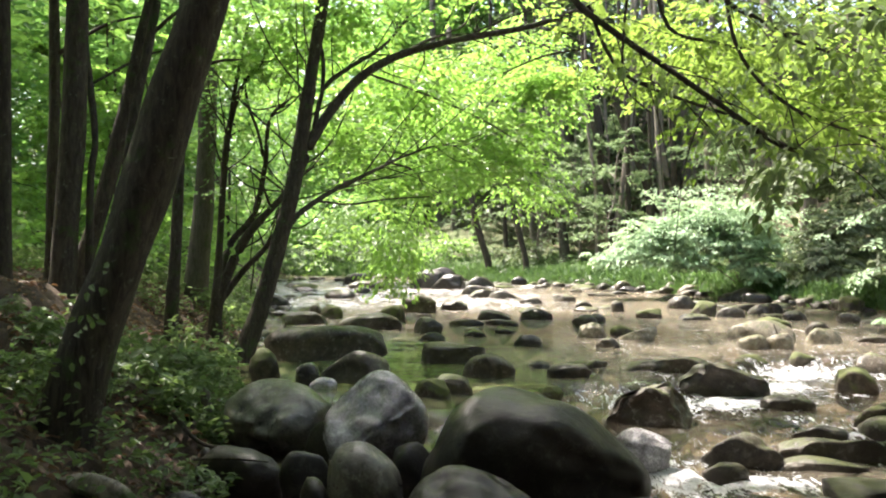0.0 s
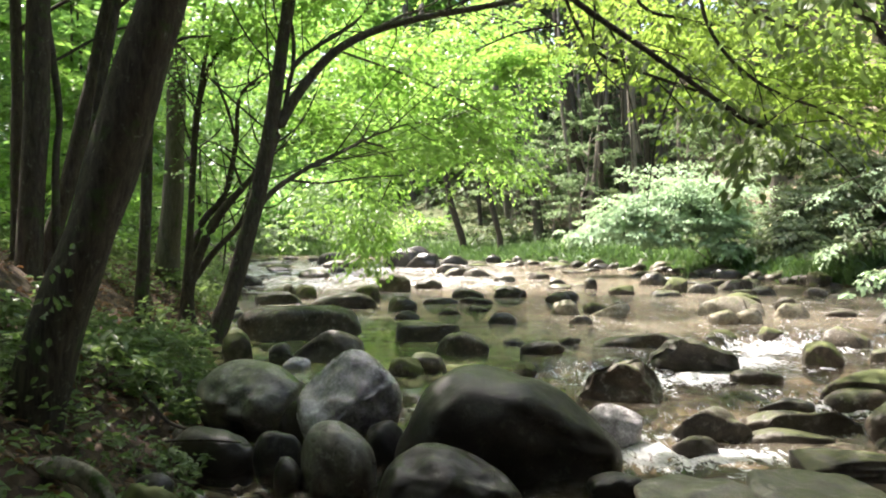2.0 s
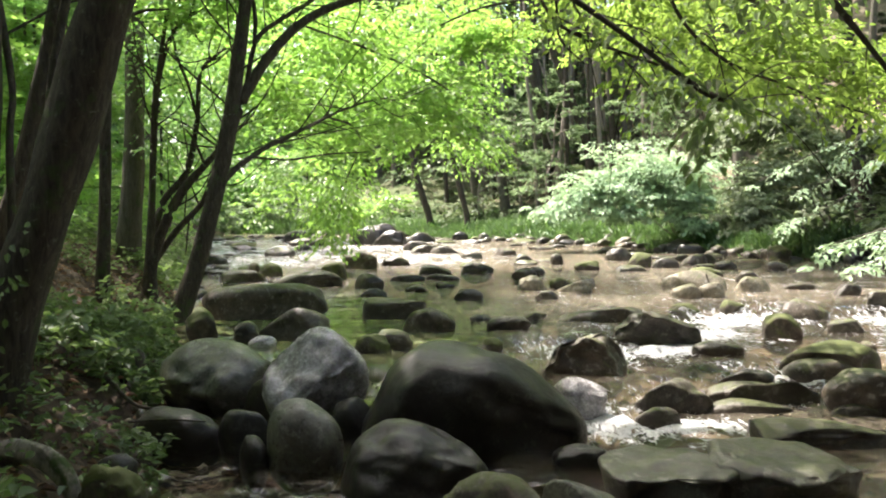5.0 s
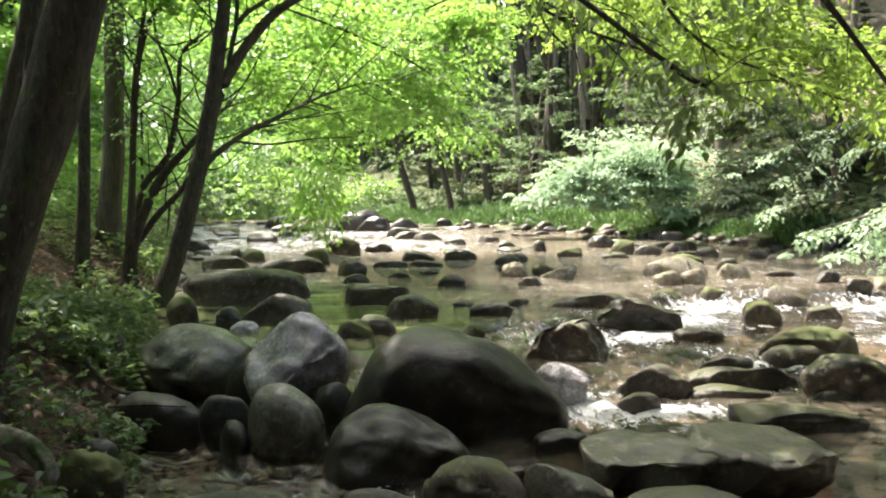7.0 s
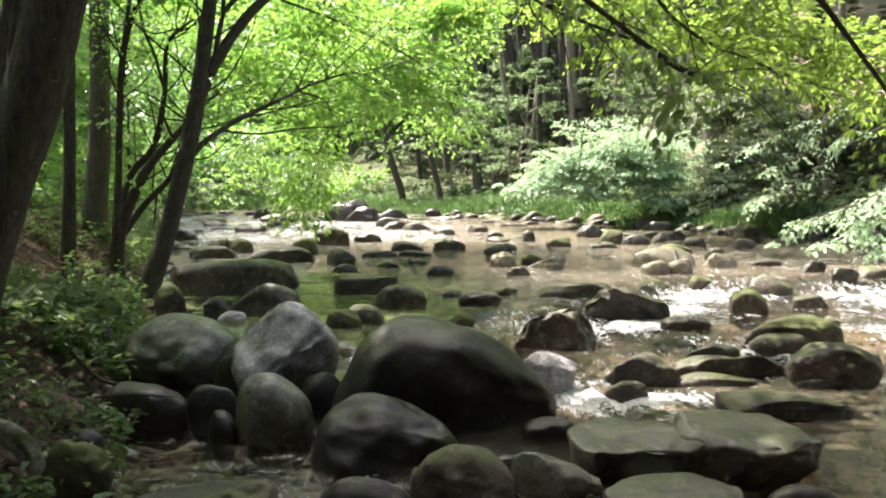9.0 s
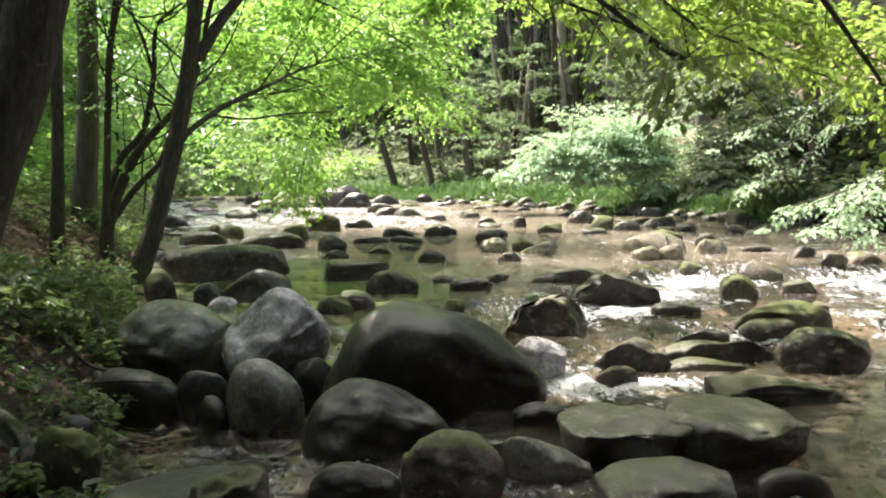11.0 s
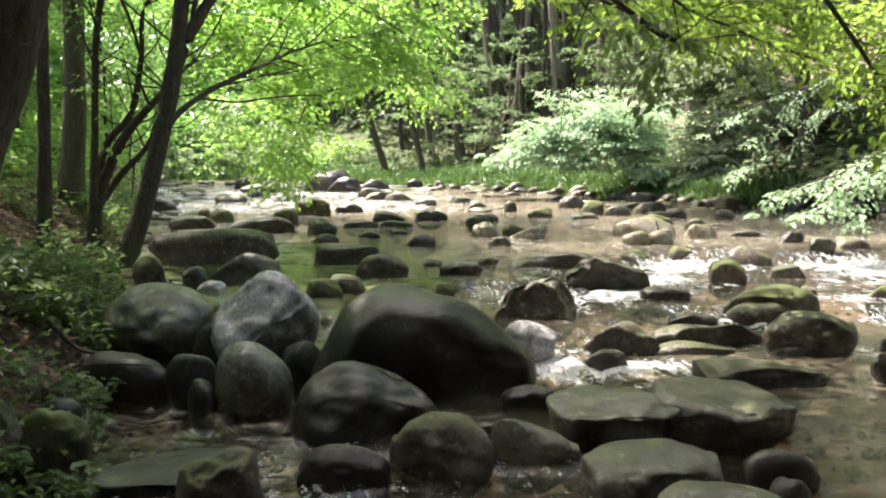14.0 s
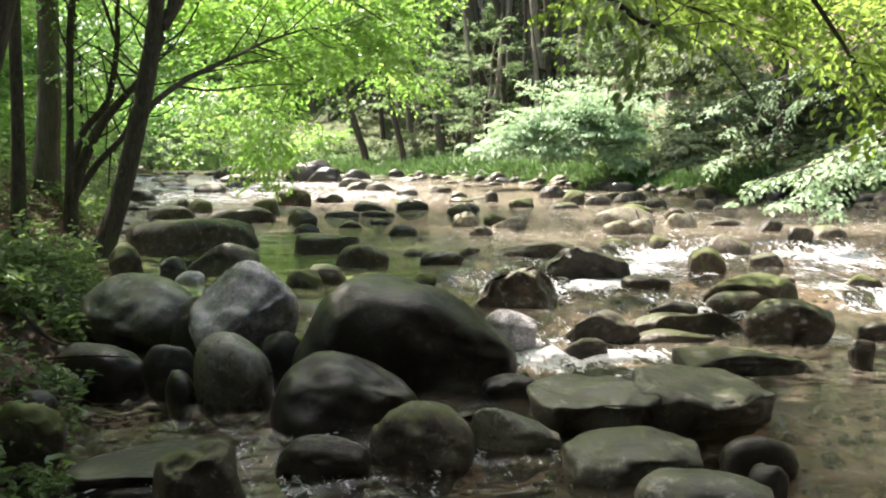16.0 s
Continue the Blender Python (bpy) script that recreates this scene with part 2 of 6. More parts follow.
def bark_material(name, dark, light, lichen, moss):
    m, n, l, p = nodes_of(name)
    tc = n.new("ShaderNodeTexCoord").outputs["Object"]
    mp = n.new("ShaderNodeMapping")
    mp.inputs["Scale"].default_value = (1, 1, 0.22)
    l.new(tc, mp.inputs["Vector"])
    ridges = n_noise(n, l, mp.outputs[0], 26, 8, 0.7, 0.6)
    col = n_ramp(n, l, ridges, [(0.3, dark), (0.7, light)])
    blot = n_noise(n, l, tc, 5, 5, 0.6)
    col = n_mix(n, l, n_ramp(n, l, blot, [(0.56, grey(0)), (0.66, grey(moss))]), col, (0.045, 0.07, 0.02))
    spots = n_noise(n, l, tc, 17, 6, 0.7, 0.5)
    col = n_mix(n, l, n_ramp(n, l, spots, [(0.60, grey(0)), (0.70, grey(lichen))]), col, (0.15, 0.155, 0.12))
    l.new(col, p.inputs["Base Color"])
    p.inputs["Roughness"].default_value = 0.9
    p.inputs["Specular IOR Level"].default_value = 0.2
    l.new(n_bump(n, l, ridges, 0.8, 0.02), p.inputs["Normal"])
    return m


BARK = bark_material("dark furrowed bark", (0.018, 0.0152, 0.0115), (0.083, 0.069, 0.052), 0.8, 0.6)
DRIFT = bark_material("weathered wood", (0.07, 0.062, 0.048), (0.34, 0.305, 0.25), 0.6, 1.0)
BARK_HILL = bark_material("grey-brown bark", (0.11, 0.093, 0.077), (0.25, 0.215, 0.18), 0.4, 0.3)
BARK_GREY = bark_material("grey smooth bark", (0.05, 0.045, 0.038), (0.14, 0.125, 0.10), 0.4, 0.5)


def rock_material(name, dark, light, moss, gloss=0.35, moss_at=0.55, lichen=0.5, spec=0.6):
    """Water-worn stone: grain, blotches, pale lichen and moss on what faces up."""
    m, n, l, p = nodes_of(name)
    geo = n.new("ShaderNodeNewGeometry")
    pos = geo.outputs["Position"]
    rnd = n.new("ShaderNodeObjectInfo").outputs["Random"]
    blot = n_noise(n, l, pos, 3.2, 7, 0.65, 0.6)
    mid = n_noise(n, l, pos, 14, 6, 0.7, 0.4)
    grain = n_noise(n, l, pos, 70, 6, 0.8)
    col = n_ramp(n, l, blot, [(0.40, dark), (0.60, light)])
    col = n_mix(n, l, 0.75, col, n_ramp(n, l, mid, [(0.36, grey(0.36)), (0.62, grey(1.0))]), "MULTIPLY")
    col = n_mix(n, l, 0.7, col, n_ramp(n, l, grain, [(0.40, grey(0.35)), (0.60, grey(1.1))]), "MULTIPLY")
    col = n_mix(n, l, n_math(n, l, "MULTIPLY", rnd, 0.22), col, (0.085, 0.062, 0.042))
    pits = n_noise(n, l, pos, 11, 7, 0.75, 0.2)
    col = n_mix(n, l, n_ramp(n, l, pits, [(0.55, grey(0)), (0.62, grey(lichen))]), col, (0.30, 0.285, 0.245))
    sep = n.new("ShaderNodeSeparateXYZ")
    l.new(geo.outputs["Normal"], sep.inputs[0])
    mossy = n_noise(n, l, pos, 4.2, 8, 0.74, 0.8)
    up = n_math(n, l, "MULTIPLY", sep.outputs[2], 0.30)
    cover = n_ramp(n, l, n_math(n, l, "ADD", mossy, up), [(moss_at + 0.20, grey(0)), (moss_at + 0.32, grey(moss))])
    mosscol = n_mix(n, l, mid, (0.028, 0.036, 0.011), (0.105, 0.122, 0.03))
    col = n_mix(n, l, cover, col, mosscol)
    l.new(col, p.inputs["Base Color"])
    rr = n_math(n, l, "ADD", n_math(n, l, "MULTIPLY", mid, 0.35), gloss - 0.19)
    rr = n_math(n, l, "ADD", rr, n_math(n, l, "MULTIPLY", cover, 0.3), clamp=True)
    l.new(rr, p.inputs["Roughness"])
    p.inputs["Specular IOR Level"].default_value = spec
    hgt = n_math(n, l, "ADD", n_math(n, l, "MULTIPLY", grain, 0.25), n_math(n, l, "ADD", n_math(n, l, "MULTIPLY", mid, 0.8), n_math(n, l, "MULTIPLY", cover, 0.25)))
    l.new(n_bump(n, l, hgt, 0.6, 0.022), p.inputs["Normal"])
    return m


ROCK_GREY = rock_material("smooth grey stone", (0.27, 0.24, 0.25), (0.70, 0.66, 0.69), 0.35, 0.27, 0.66, 0.5)
ROCK_OLIVE = rock_material("olive-grey stone", (0.055, 0.052, 0.037), (0.21, 0.20, 0.15), 0.65, 0.33, 0.55, 0.6)
ROCK_SLAB = rock_material("grey-green stone", (0.045, 0.042, 0.03), (0.14, 0.13, 0.098), 0.65, 0.36, 0.54, 0.6)
ROCK_MOSS = rock_material("mossy stone", (0.042, 0.033, 0.024), (0.14, 0.113, 0.085), 0.8, 0.42, 0.49, 0.5, 0.35)
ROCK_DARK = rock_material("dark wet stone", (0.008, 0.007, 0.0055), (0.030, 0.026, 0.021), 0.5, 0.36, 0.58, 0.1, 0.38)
ROCK_WET = rock_material("brown wet stone", (0.02, 0.0172, 0.0125), (0.085, 0.073, 0.055), 0.65, 0.4, 0.52, 0.25, 0.35)
# paler copy for stones in the sun, their brightness put into the colour
ROCK_SUN = rock_material("pale sun-toned stone", (0.13, 0.11, 0.075), (0.32, 0.275, 0.19), 0.8, 0.5, 0.52, 0.5, 0.35)
ROCK_GREEN = rock_material("moss-covered stone", (0.045, 0.037, 0.026), (0.14, 0.115, 0.085), 0.9, 0.5, 0.33, 0.2, 0.3)


def ground_material():
    m, n, l, p = nodes_of("forest floor and stream bed")
    geo = n.new("ShaderNodeNewGeometry")
    pos = geo.outputs["Position"]
    bed = n.new("ShaderNodeAttribute")
    bed.attribute_name = "bed"
    green = n.new("ShaderNodeAttribute")
    green.attribute_name = "green"
    big = n_noise(n, l, pos, 0.8, 5, 0.6)
    fine = n_noise(n, l, pos, 22, 8, 0.75)
    lit = n.new("ShaderNodeTexVoronoi")
    lit.inputs["Scale"].default_value = 16
    l.new(pos, lit.inputs["Vector"])
    soil = n_ramp(n, l, fine, [(0.3, (0.018, 0.012, 0.008)), (0.7, (0.07, 0.047, 0.031))])
    leafy = n_ramp(n, l, lit.outputs["Color"], [(0.2, (0.03, 0.019, 0.012)), (0.5, (0.07, 0.045, 0.028)), (0.85, (0.15, 0.105, 0.068))])
    litter = n_mix(n, l, n_ramp(n, l, big, [(0.35, grey(0.25)), (0.65, grey(0.85))]), soil, leafy)
    herb = n_ramp(n, l, fine, [(0.3, (0.03, 0.06, 0.015)), (0.7, (0.09, 0.15, 0.04))])
    land = n_mix(n, l, n_math(n, l, "MULTIPLY", green.outputs["Fac"], n_ramp(n, l, big, [(0.4, grey(0.45)), (0.6, grey(1))])), litter, herb)
    dry = n.new("ShaderNodeAttribute")
    dry.attribute_name = "dry"
    tan = n_ramp(n, l, fine, [(0.3, (0.12, 0.088, 0.06)), (0.7, (0.30, 0.24, 0.17))])
    land = n_mix(n, l, n_math(n, l, "MULTIPLY", dry.outputs["Fac"], n_ramp(n, l, big, [(0.35, grey(0.35)), (0.6, grey(1))])), land, tan)
    peb = n.new("ShaderNodeTexVoronoi")
    peb.inputs["Scale"].default_value = 9
    l.new(pos, peb.inputs["Vector"])
    stones = n_ramp(n, l, peb.outputs["Color"], [(0.15, (0.055, 0.038, 0.025)), (0.5, (0.15, 0.106, 0.07)), (0.9, (0.30, 0.23, 0.165))])
    silt = n_ramp(n, l, n_noise(n, l, pos, 1.7, 4), [(0.35, (0.235, 0.178, 0.126)), (0.65, (0.148, 0.112, 0.079))])
    bedc = n_mix(n, l, 0.55, stones, silt)
    l.new(n_mix(n, l, bed.outputs["Fac"], land, bedc), p.inputs["Base Color"])
    p.inputs["Roughness"].default_value = 0.85
    p.inputs["Specular IOR Level"].default_value = 0.25
    hgt = n_math(n, l, "ADD", n_math(n, l, "MULTIPLY", peb.outputs["Distance"], -0.7), fine)
    l.new(n_bump(n, l, hgt, 0.8, 0.04), p.inputs["Normal"])
    return m


GROUND = ground_material()


def water_material():
    """Clear shallow water: a thin surface that mirrors by its angle, with white foam at the falls."""
    m, n, l, p = nodes_of("stream water")
    pos = n.new("ShaderNodeNewGeometry").outputs["Position"]
    mp = n.new("ShaderNodeMapping")
    mp.inputs["Scale"].default_value = (0.62, 1.0, 1.0)
    l.new(pos, mp.inputs["Vector"])
    rip = n_noise(n, l, mp.outputs[0], 3.4, 3, 0.5, 0.8)
    rip2 = n_noise(n, l, mp.outputs[0], 13, 2, 0.5, 0.4)
    wide = n.new("ShaderNodeMapping")
    wide.inputs["Scale"].default_value = (0.32, 1.15, 1.0)
    l.new(pos, wide.inputs["Vector"])
    swell = n_noise(n, l, wide.outputs[0], 1.3, 2, 0.5, 1.0)
    rough_at = n.new("ShaderNodeAttribute")
    rough_at.attribute_name = "riffle"
    hgt = n_math(n, l, "MULTIPLY", n_math(n, l, "ADD", n_math(n, l, "MULTIPLY", swell, 2.6), n_math(n, l, "ADD", rip, n_math(n, l, "MULTIPLY", rip2, 0.36))), rough_at.outputs["Fac"])
    nor = n_bump(n, l, hgt, 1.0, 0.038)
    fr = n.new("ShaderNodeFresnel")
    fr.inputs["IOR"].default_value = 1.33
    l.new(nor, fr.inputs["Normal"])
    clear = n.new("ShaderNodeBsdfTransparent")
    clear.inputs["Color"].default_value = (0.74, 0.71, 0.65, 1)
    gl = n.new("ShaderNodeBsdfGlossy")
    gl.inputs["Roughness"].default_value = 0.05
    gl.inputs["Color"].default_value = (1, 1, 1, 1)
    l.new(nor, gl.inputs["Normal"])
    silt = n.new("ShaderNodeBsdfDiffuse")
    pool = n.new("ShaderNodeAttribute")
    pool.attribute_name = "pool"
    # the pool's green stands in for foliage mirrored on its surface
    l.new(n_mix(n, l, pool.outputs["Fac"], (0.185, 0.157, 0.118), (0.16, 0.20, 0.06)), silt.inputs["Color"])
    body = n.new("ShaderNodeMixShader")
    murk = n.new("ShaderNodeAttribute")
    murk.attribute_name = "murk"
    l.new(murk.outputs["Fac"], body.inputs[0])
    l.new(clear.outputs[0], body.inputs[1])
    l.new(silt.outputs[0], body.inputs[2])
    surf = n.new("ShaderNodeMixShader")
    l.new(fr.outputs[0], surf.inputs[0])
    l.new(body.outputs[0], surf.inputs[1])
    l.new(gl.outputs[0], surf.inputs[2])
    foam = n.new("ShaderNodeAttribute")
    foam.attribute_name = "foam"
    fm = n.new("ShaderNodeMapping")
    fm.inputs["Scale"].default_value = (1.0, 0.42, 1.0)
    l.new(pos, fm.inputs["Vector"])
    flecks = n_noise(n, l, fm.outputs[0], 14, 8, 0.74, 1.6)
    swirl = n_noise(n, l, fm.outputs[0], 4.5, 4, 0.6, 0.8)
    fac = n_math(n, l, "ADD", n_math(n, l, "SUBTRACT", n_math(n, l, "MULTIPLY", foam.outputs["Fac"], 0.85), 0.06), n_math(n, l, "MULTIPLY", n_math(n, l, "SUBTRACT", flecks, 0.5), 3.6))
    fac = n_math(n, l, "ADD", fac, n_math(n, l, "MULTIPLY", n_math(n, l, "SUBTRACT", swirl, 0.5), 1.6))
    fac = n_ramp(n, l, fac, [(0.38, grey(0)), (0.66, grey(1.0))])
    fac = n_math(n, l, "MULTIPLY", fac, n_ramp(n, l, foam.outputs["Fac"], [(0.02, grey(0)), (0.15, grey(1))]))
    l.new(n_ramp(n, l, n_noise(n, l, fm.outputs[0], 30, 5, 0.7, 0.8), [(0.36, (0.42, 0.42, 0.43)), (0.62, (0.82, 0.82, 0.83))]), p.inputs["Base Color"])
    p.inputs["Roughness"].default_value = 0.35
    l.new(n_bump(n, l, flecks, 0.9, 0.09), p.inputs["Normal"])
    last = n.new("ShaderNodeMixShader")
    l.new(fac, last.inputs[0])
    l.new(surf.outputs[0], last.inputs[1])
    l.new(p.outputs[0], last.inputs[2])
    l.new(last.outputs[0], n["Material Output"].inputs["Surface"])
    return m


WATER = water_material()


LITTER = leaf_material("fallen leaf", (0.07, 0.035, 0.018), (0.30, 0.19, 0.11), (0.2, 0.1, 0.04), 0.15, 0.6, 0.3)

# ------------------------------------------------------------ the lie of the land
LEFT_Y, LEFT_X = (-60, 0, 3, 5, 7, 10, 20, 28, 39, 48, 58, 70, 200), (-6, -1.6, -1.05, -1.5, -2.0, -2.7, -4.9, -6.6, -8.4, -10, -13, -20, -100)
RIGHT_Y, RIGHT_X = (-60, 0, 8, 14, 18, 20, 24, 29, 36, 43, 48, 54, 58, 70, 200), (24, 18, 15, 12.8, 11.8, 11.2, 9.7, 8.6, 5.2, 2.2, -1.2, -8, -12, -19.4, -99.4)
FALL_X, FALL_Y = (-9, 0, 1.8, 3.3, 4.8, 7, 10, 30), (6.6, 7.0, 8.2, 9.6, 10.6, 10, 9.5, 9)
LEDGE_X, LEDGE_Y = (-9, 0, 2, 3.8, 5.2, 10, 30), (5.6, 5.8, 6.2, 7.4, 7.2, 7, 7)


def fall_y(x):
    x = np.asarray(x, float)
    return np.interp(x, FALL_X, FALL_Y) + 0.5 * lattice(flat3(x, x * 0 + 2, 0.9)).reshape(x.shape) + 0.25 * lattice(flat3(x, x * 0 + 5, 2.7)).reshape(x.shape)


def ledge_y(x):
    x = np.asarray(x, float)
    return np.interp(x, LEDGE_X, LEDGE_Y) + 0.25 * lattice(flat3(x, x * 0 + 8, 1.5)).reshape(x.shape)


def level(x, y):
    """Height of the water's surface, with its two low falls."""
    y1, y2 = fall_y(x), ledge_y(x)
    return 0.12 * smooth01((y - y2 + 0.2) / 0.35) + 0.14 * smooth01((y - y1 + 0.2) / 0.4) + 0.004 * np.maximum(y - 10, 0)


def land(x, y):
    """Height of the ground."""
    x, y = np.broadcast_arrays(np.asarray(x, float), np.asarray(y, float))
    shape = x.shape
    xl = np.interp(y, LEFT_Y, LEFT_X) + 0.35 * lattice(flat3(y * 0 + 3, y, 0.7)).reshape(shape)
    xr = np.interp(y, RIGHT_Y, RIGHT_X) + 0.5 * lattice(flat3(y * 0 + 9, y, 0.5)).reshape(shape)
    dl, dr = xl - x, x - xr
    w = level(x, y)
    n1 = fbm(flat3(x, y, 0.5), 4, 1).reshape(shape)
    n2 = fbm(flat3(x, y, 2.5), 3, 5).reshape(shape)
    inside = np.minimum(-dl, -dr)
    h = w - 0.10 - (0.16 + 0.34 * smooth01((y - fall_y(x)) / 1.5)) * smooth01(inside / 1.2) + 0.10 * n1 + 0.07 * n2
    bank = 0.62 * np.clip(dl, 0, 1.8) + 0.06 * np.clip(dl - 1.8, 0, 40)
    h = h + np.where(dl > 0, bank + 0.12 * n2 + 0.22 * n1 * smooth01(dl / 3), 0)
    hill = smooth01(dr / 0.7) * 0.5 + 0.10 * np.clip(dr - 1.5, 0, 4) + 0.42 * np.clip(dr - 4, 0, 60)
    return h + np.where(dr > 0, hill + 0.10 * n2 + 0.5 * n1 * smooth01(dr / 6), 0)


def ground_z(x, y):
    return float(land(np.array([x]), np.array([y]))[0])


def in_stream(x, y, margin):
    return np.interp(y, LEFT_Y, LEFT_X) - margin < x < np.interp(y, RIGHT_Y, RIGHT_X) + margin


def spaced(lo, hi, fine_lo, fine_hi, fine, grow):
    """Coordinates that are finely spaced between fine_lo and fine_hi and widen outside."""
    mid = list(np.arange(fine_lo, fine_hi, fine))
    for end, way in ((hi, 1), (lo, -1)):
        step, v = fine, mid[-1] if way > 0 else mid[0]
        while way * (end - v) > 0:
            step *= grow
            v += way * step
            mid.append(v) if way > 0 else mid.insert(0, v)
    return np.array(mid)


def sheet(name, xs, ys, height):
    X, Y = np.meshgrid(xs, ys)
    Z = height(X, Y)
    nx, ny = len(xs), len(ys)
    i = (np.arange(ny - 1)[:, None] * nx + np.arange(nx - 1)[None, :]).ravel()
    me = grid_mesh(name, np.stack([X.ravel(), Y.ravel(), Z.ravel()], 1), np.stack([i, i + 1, i + nx + 1, i + nx], 1))
    return me, X, Y, Z


def attribute(me, name, values):
    a = me.attributes.new(name, "FLOAT", "POINT")
    a.data.foreach_set("value", np.asarray(values, np.float32).ravel())


me, X, Y, Z = sheet("ground", spaced(-700, 700, -5, 7, 0.11, 1.07), spaced(-400, 900, 1.5, 13, 0.11, 1.06), land)
attribute(me, "bed", smooth01((level(X, Y) + 0.06 - Z) / 0.12) * (X > np.interp(Y, LEFT_Y, LEFT_X) - 0.8) * (X < np.interp(Y, RIGHT_Y, RIGHT_X) + 0.8))
attribute(me, "green", np.clip(smooth01((X - np.interp(Y, RIGHT_Y, RIGHT_X) - 0.25) / 0.6) * (1 - 0.7 * smooth01((X - np.interp(Y, RIGHT_Y, RIGHT_X) - 5) / 4)) + 0.5 * (Y > 45), 0, 1))
attribute(me, "dry", smooth01((X - np.interp(Y, RIGHT_Y, RIGHT_X) - 4) / 4) * (1 - 0.8 * smooth01((Y - 46) / 6) * smooth01((14 - X) / 6)))
ground = whole("ground", me, GROUND, label="brown leaf-littered forest floor and pebbly stream bed", category="ground", kind="structure")


def surface(x, y):
    s = x.shape
    turb = 0.25 + 0.75 * smooth01((y - 12) / 6) * 0.5
    fall = np.exp(-((y - fall_y(x) + 0.5) / 0.7) ** 2) + np.exp(-((y - ledge_y(x) + 0.5) / 0.6) ** 2)
    wave = fbm(flat3(x * 1.2, y, 1.6), 3, 11).reshape(s) * 0.020 * turb + fbm(flat3(x, y * 0.8, 6.0), 3, 13).reshape(s) * 0.09 * np.clip(fall, 0, 1)
    return level(x, y) + wave


me, X, Y, Z = sheet("water", spaced(-40, 24, -2.2, 7.5, 0.07, 1.05), spaced(-30, 62, 2.5, 12, 0.07, 1.035), surface)
d1 = fall_y(X) - Y
d2 = ledge_y(X) - Y


def bell(v, c, w):
    return np.exp(-((v - c) / w) ** 2)


chutes = np.clip(bell(X, 5.0, 0.75) + bell(X, 7.0, 0.9) + bell(X, 8.9, 0.6) + 0.35 * smooth01((X - 4) / 1), 0, 1)
foam = (bell(d1, 0.25, 0.4) + 0.6 * bell(d1, 0.9, 0.6)) * smooth01((X - 3.9) / 0.5) * 0.36 * chutes
foam += bell(d1, 0.5, 0.5) * bell(X, 2.2, 0.75) * 0.5
foam += bell(d2, 0.35, 0.4) * bell(X, 2.2, 0.7) * 0.5
foam += bell(d2, 0.2, 0.22) * (0.75 * bell(X, 3.9, 0.6) + 0.8 * bell(X, 5.9, 0.35) + 0.25 * smooth01((X - 3.0) / 0.4))
foam += bell(d1, 1.0, 0.5) * bell(X, 3.4, 0.7) * 0.55
foam += 0.5 * smooth01((Y - 17) / 5) * smooth01((48 - Y) / 8) * smooth01((6 - X) / 5) + 0.14 * smooth01((X - 1.0) / 2) * smooth01((Y - 6) / 2) * smooth01((18 - Y) / 3)
# white flecks painted here stand for sky glints on the near ripples
foam += 0.27 * smooth01((1.6 - X) / 0.6) * smooth01((X + 1.6) / 0.8) * smooth01((4.6 - Y) / 0.6) * smooth01((Y - 0.8) / 1.5)
# white water at the single chutes: x, y, half widths, amount
for sx, sy, rx, ry, am in ((4.48, 9.9, 0.45, 0.4, 1.0), (3.75, 8.9, 0.7, 0.4, 0.8), (2.7, 8.0, 0.65, 0.3, 0.85), (6.85, 9.4, 0.5, 0.4, 0.5), (6.75, 8.6, 0.8, 0.3, 0.4),
                           (1.95, 5.5, 0.45, 0.26, 1.1), (1.5, 5.75, 0.3, 0.28, 1.1), (2.4, 5.65, 0.3, 0.22, 0.9), (4.2, 5.75, 0.25, 0.3, 0.8), (3.15, 6.15, 0.4, 0.15, 0.6), (5.7, 7.4, 0.6, 0.25, 0.5)):
    foam += am * bell(X, sx, rx) * bell(Y, sy, ry)
foam *= 1.0 + 0.9 * fbm(flat3(X * 1.6, Y * 0.8, 1.0), 3, 21).reshape(X.shape)
attribute(me, "foam", np.clip(foam, 0, 1))
calm = 1 - 0.7 * bell(X, -1.0, 2.4) * bell(Y, 10.5, 3.2)
# where the mirrored green is put into the water's colour
pool = bell(X, -0.9, 1.9) * bell(Y, 9.6, 2.8)
attribute(me, "pool", pool)
attribute(me, "murk", np.clip(0.4 * pool + 0.03 + 1.2 * (Z - land(X, Y) - 0.2) + 0.4 * smooth01((X - 2.2) / 1.2) * smooth01((7 - Y) / 1.0), 0.03, 0.6))
attribute(me, "riffle", np.clip(calm * (0.95 + 1.7 * smooth01((Y - 7) / 4)) + 1.5 * smooth01((1.8 - X) / 1.0) * smooth01((5.5 - Y) / 1.0), 0.1, 3.6))
water = whole("water", me, WATER, label="clear shallow stream with riffles and white foam", category="water", kind="structure")

# ------------------------------------------------------------ boulders
BALLS = {}


def ball(sub):
    if sub not in BALLS:
        bm = bmesh.new()
        bmesh.ops.create_icosphere(bm, subdivisions=sub, radius=1)
        BALLS[sub] = (np.array([v.co[:] for v in bm.verts]), np.array([[v.index for v in f.verts] for f in bm.faces]))
        bm.free()
    return BALLS[sub]


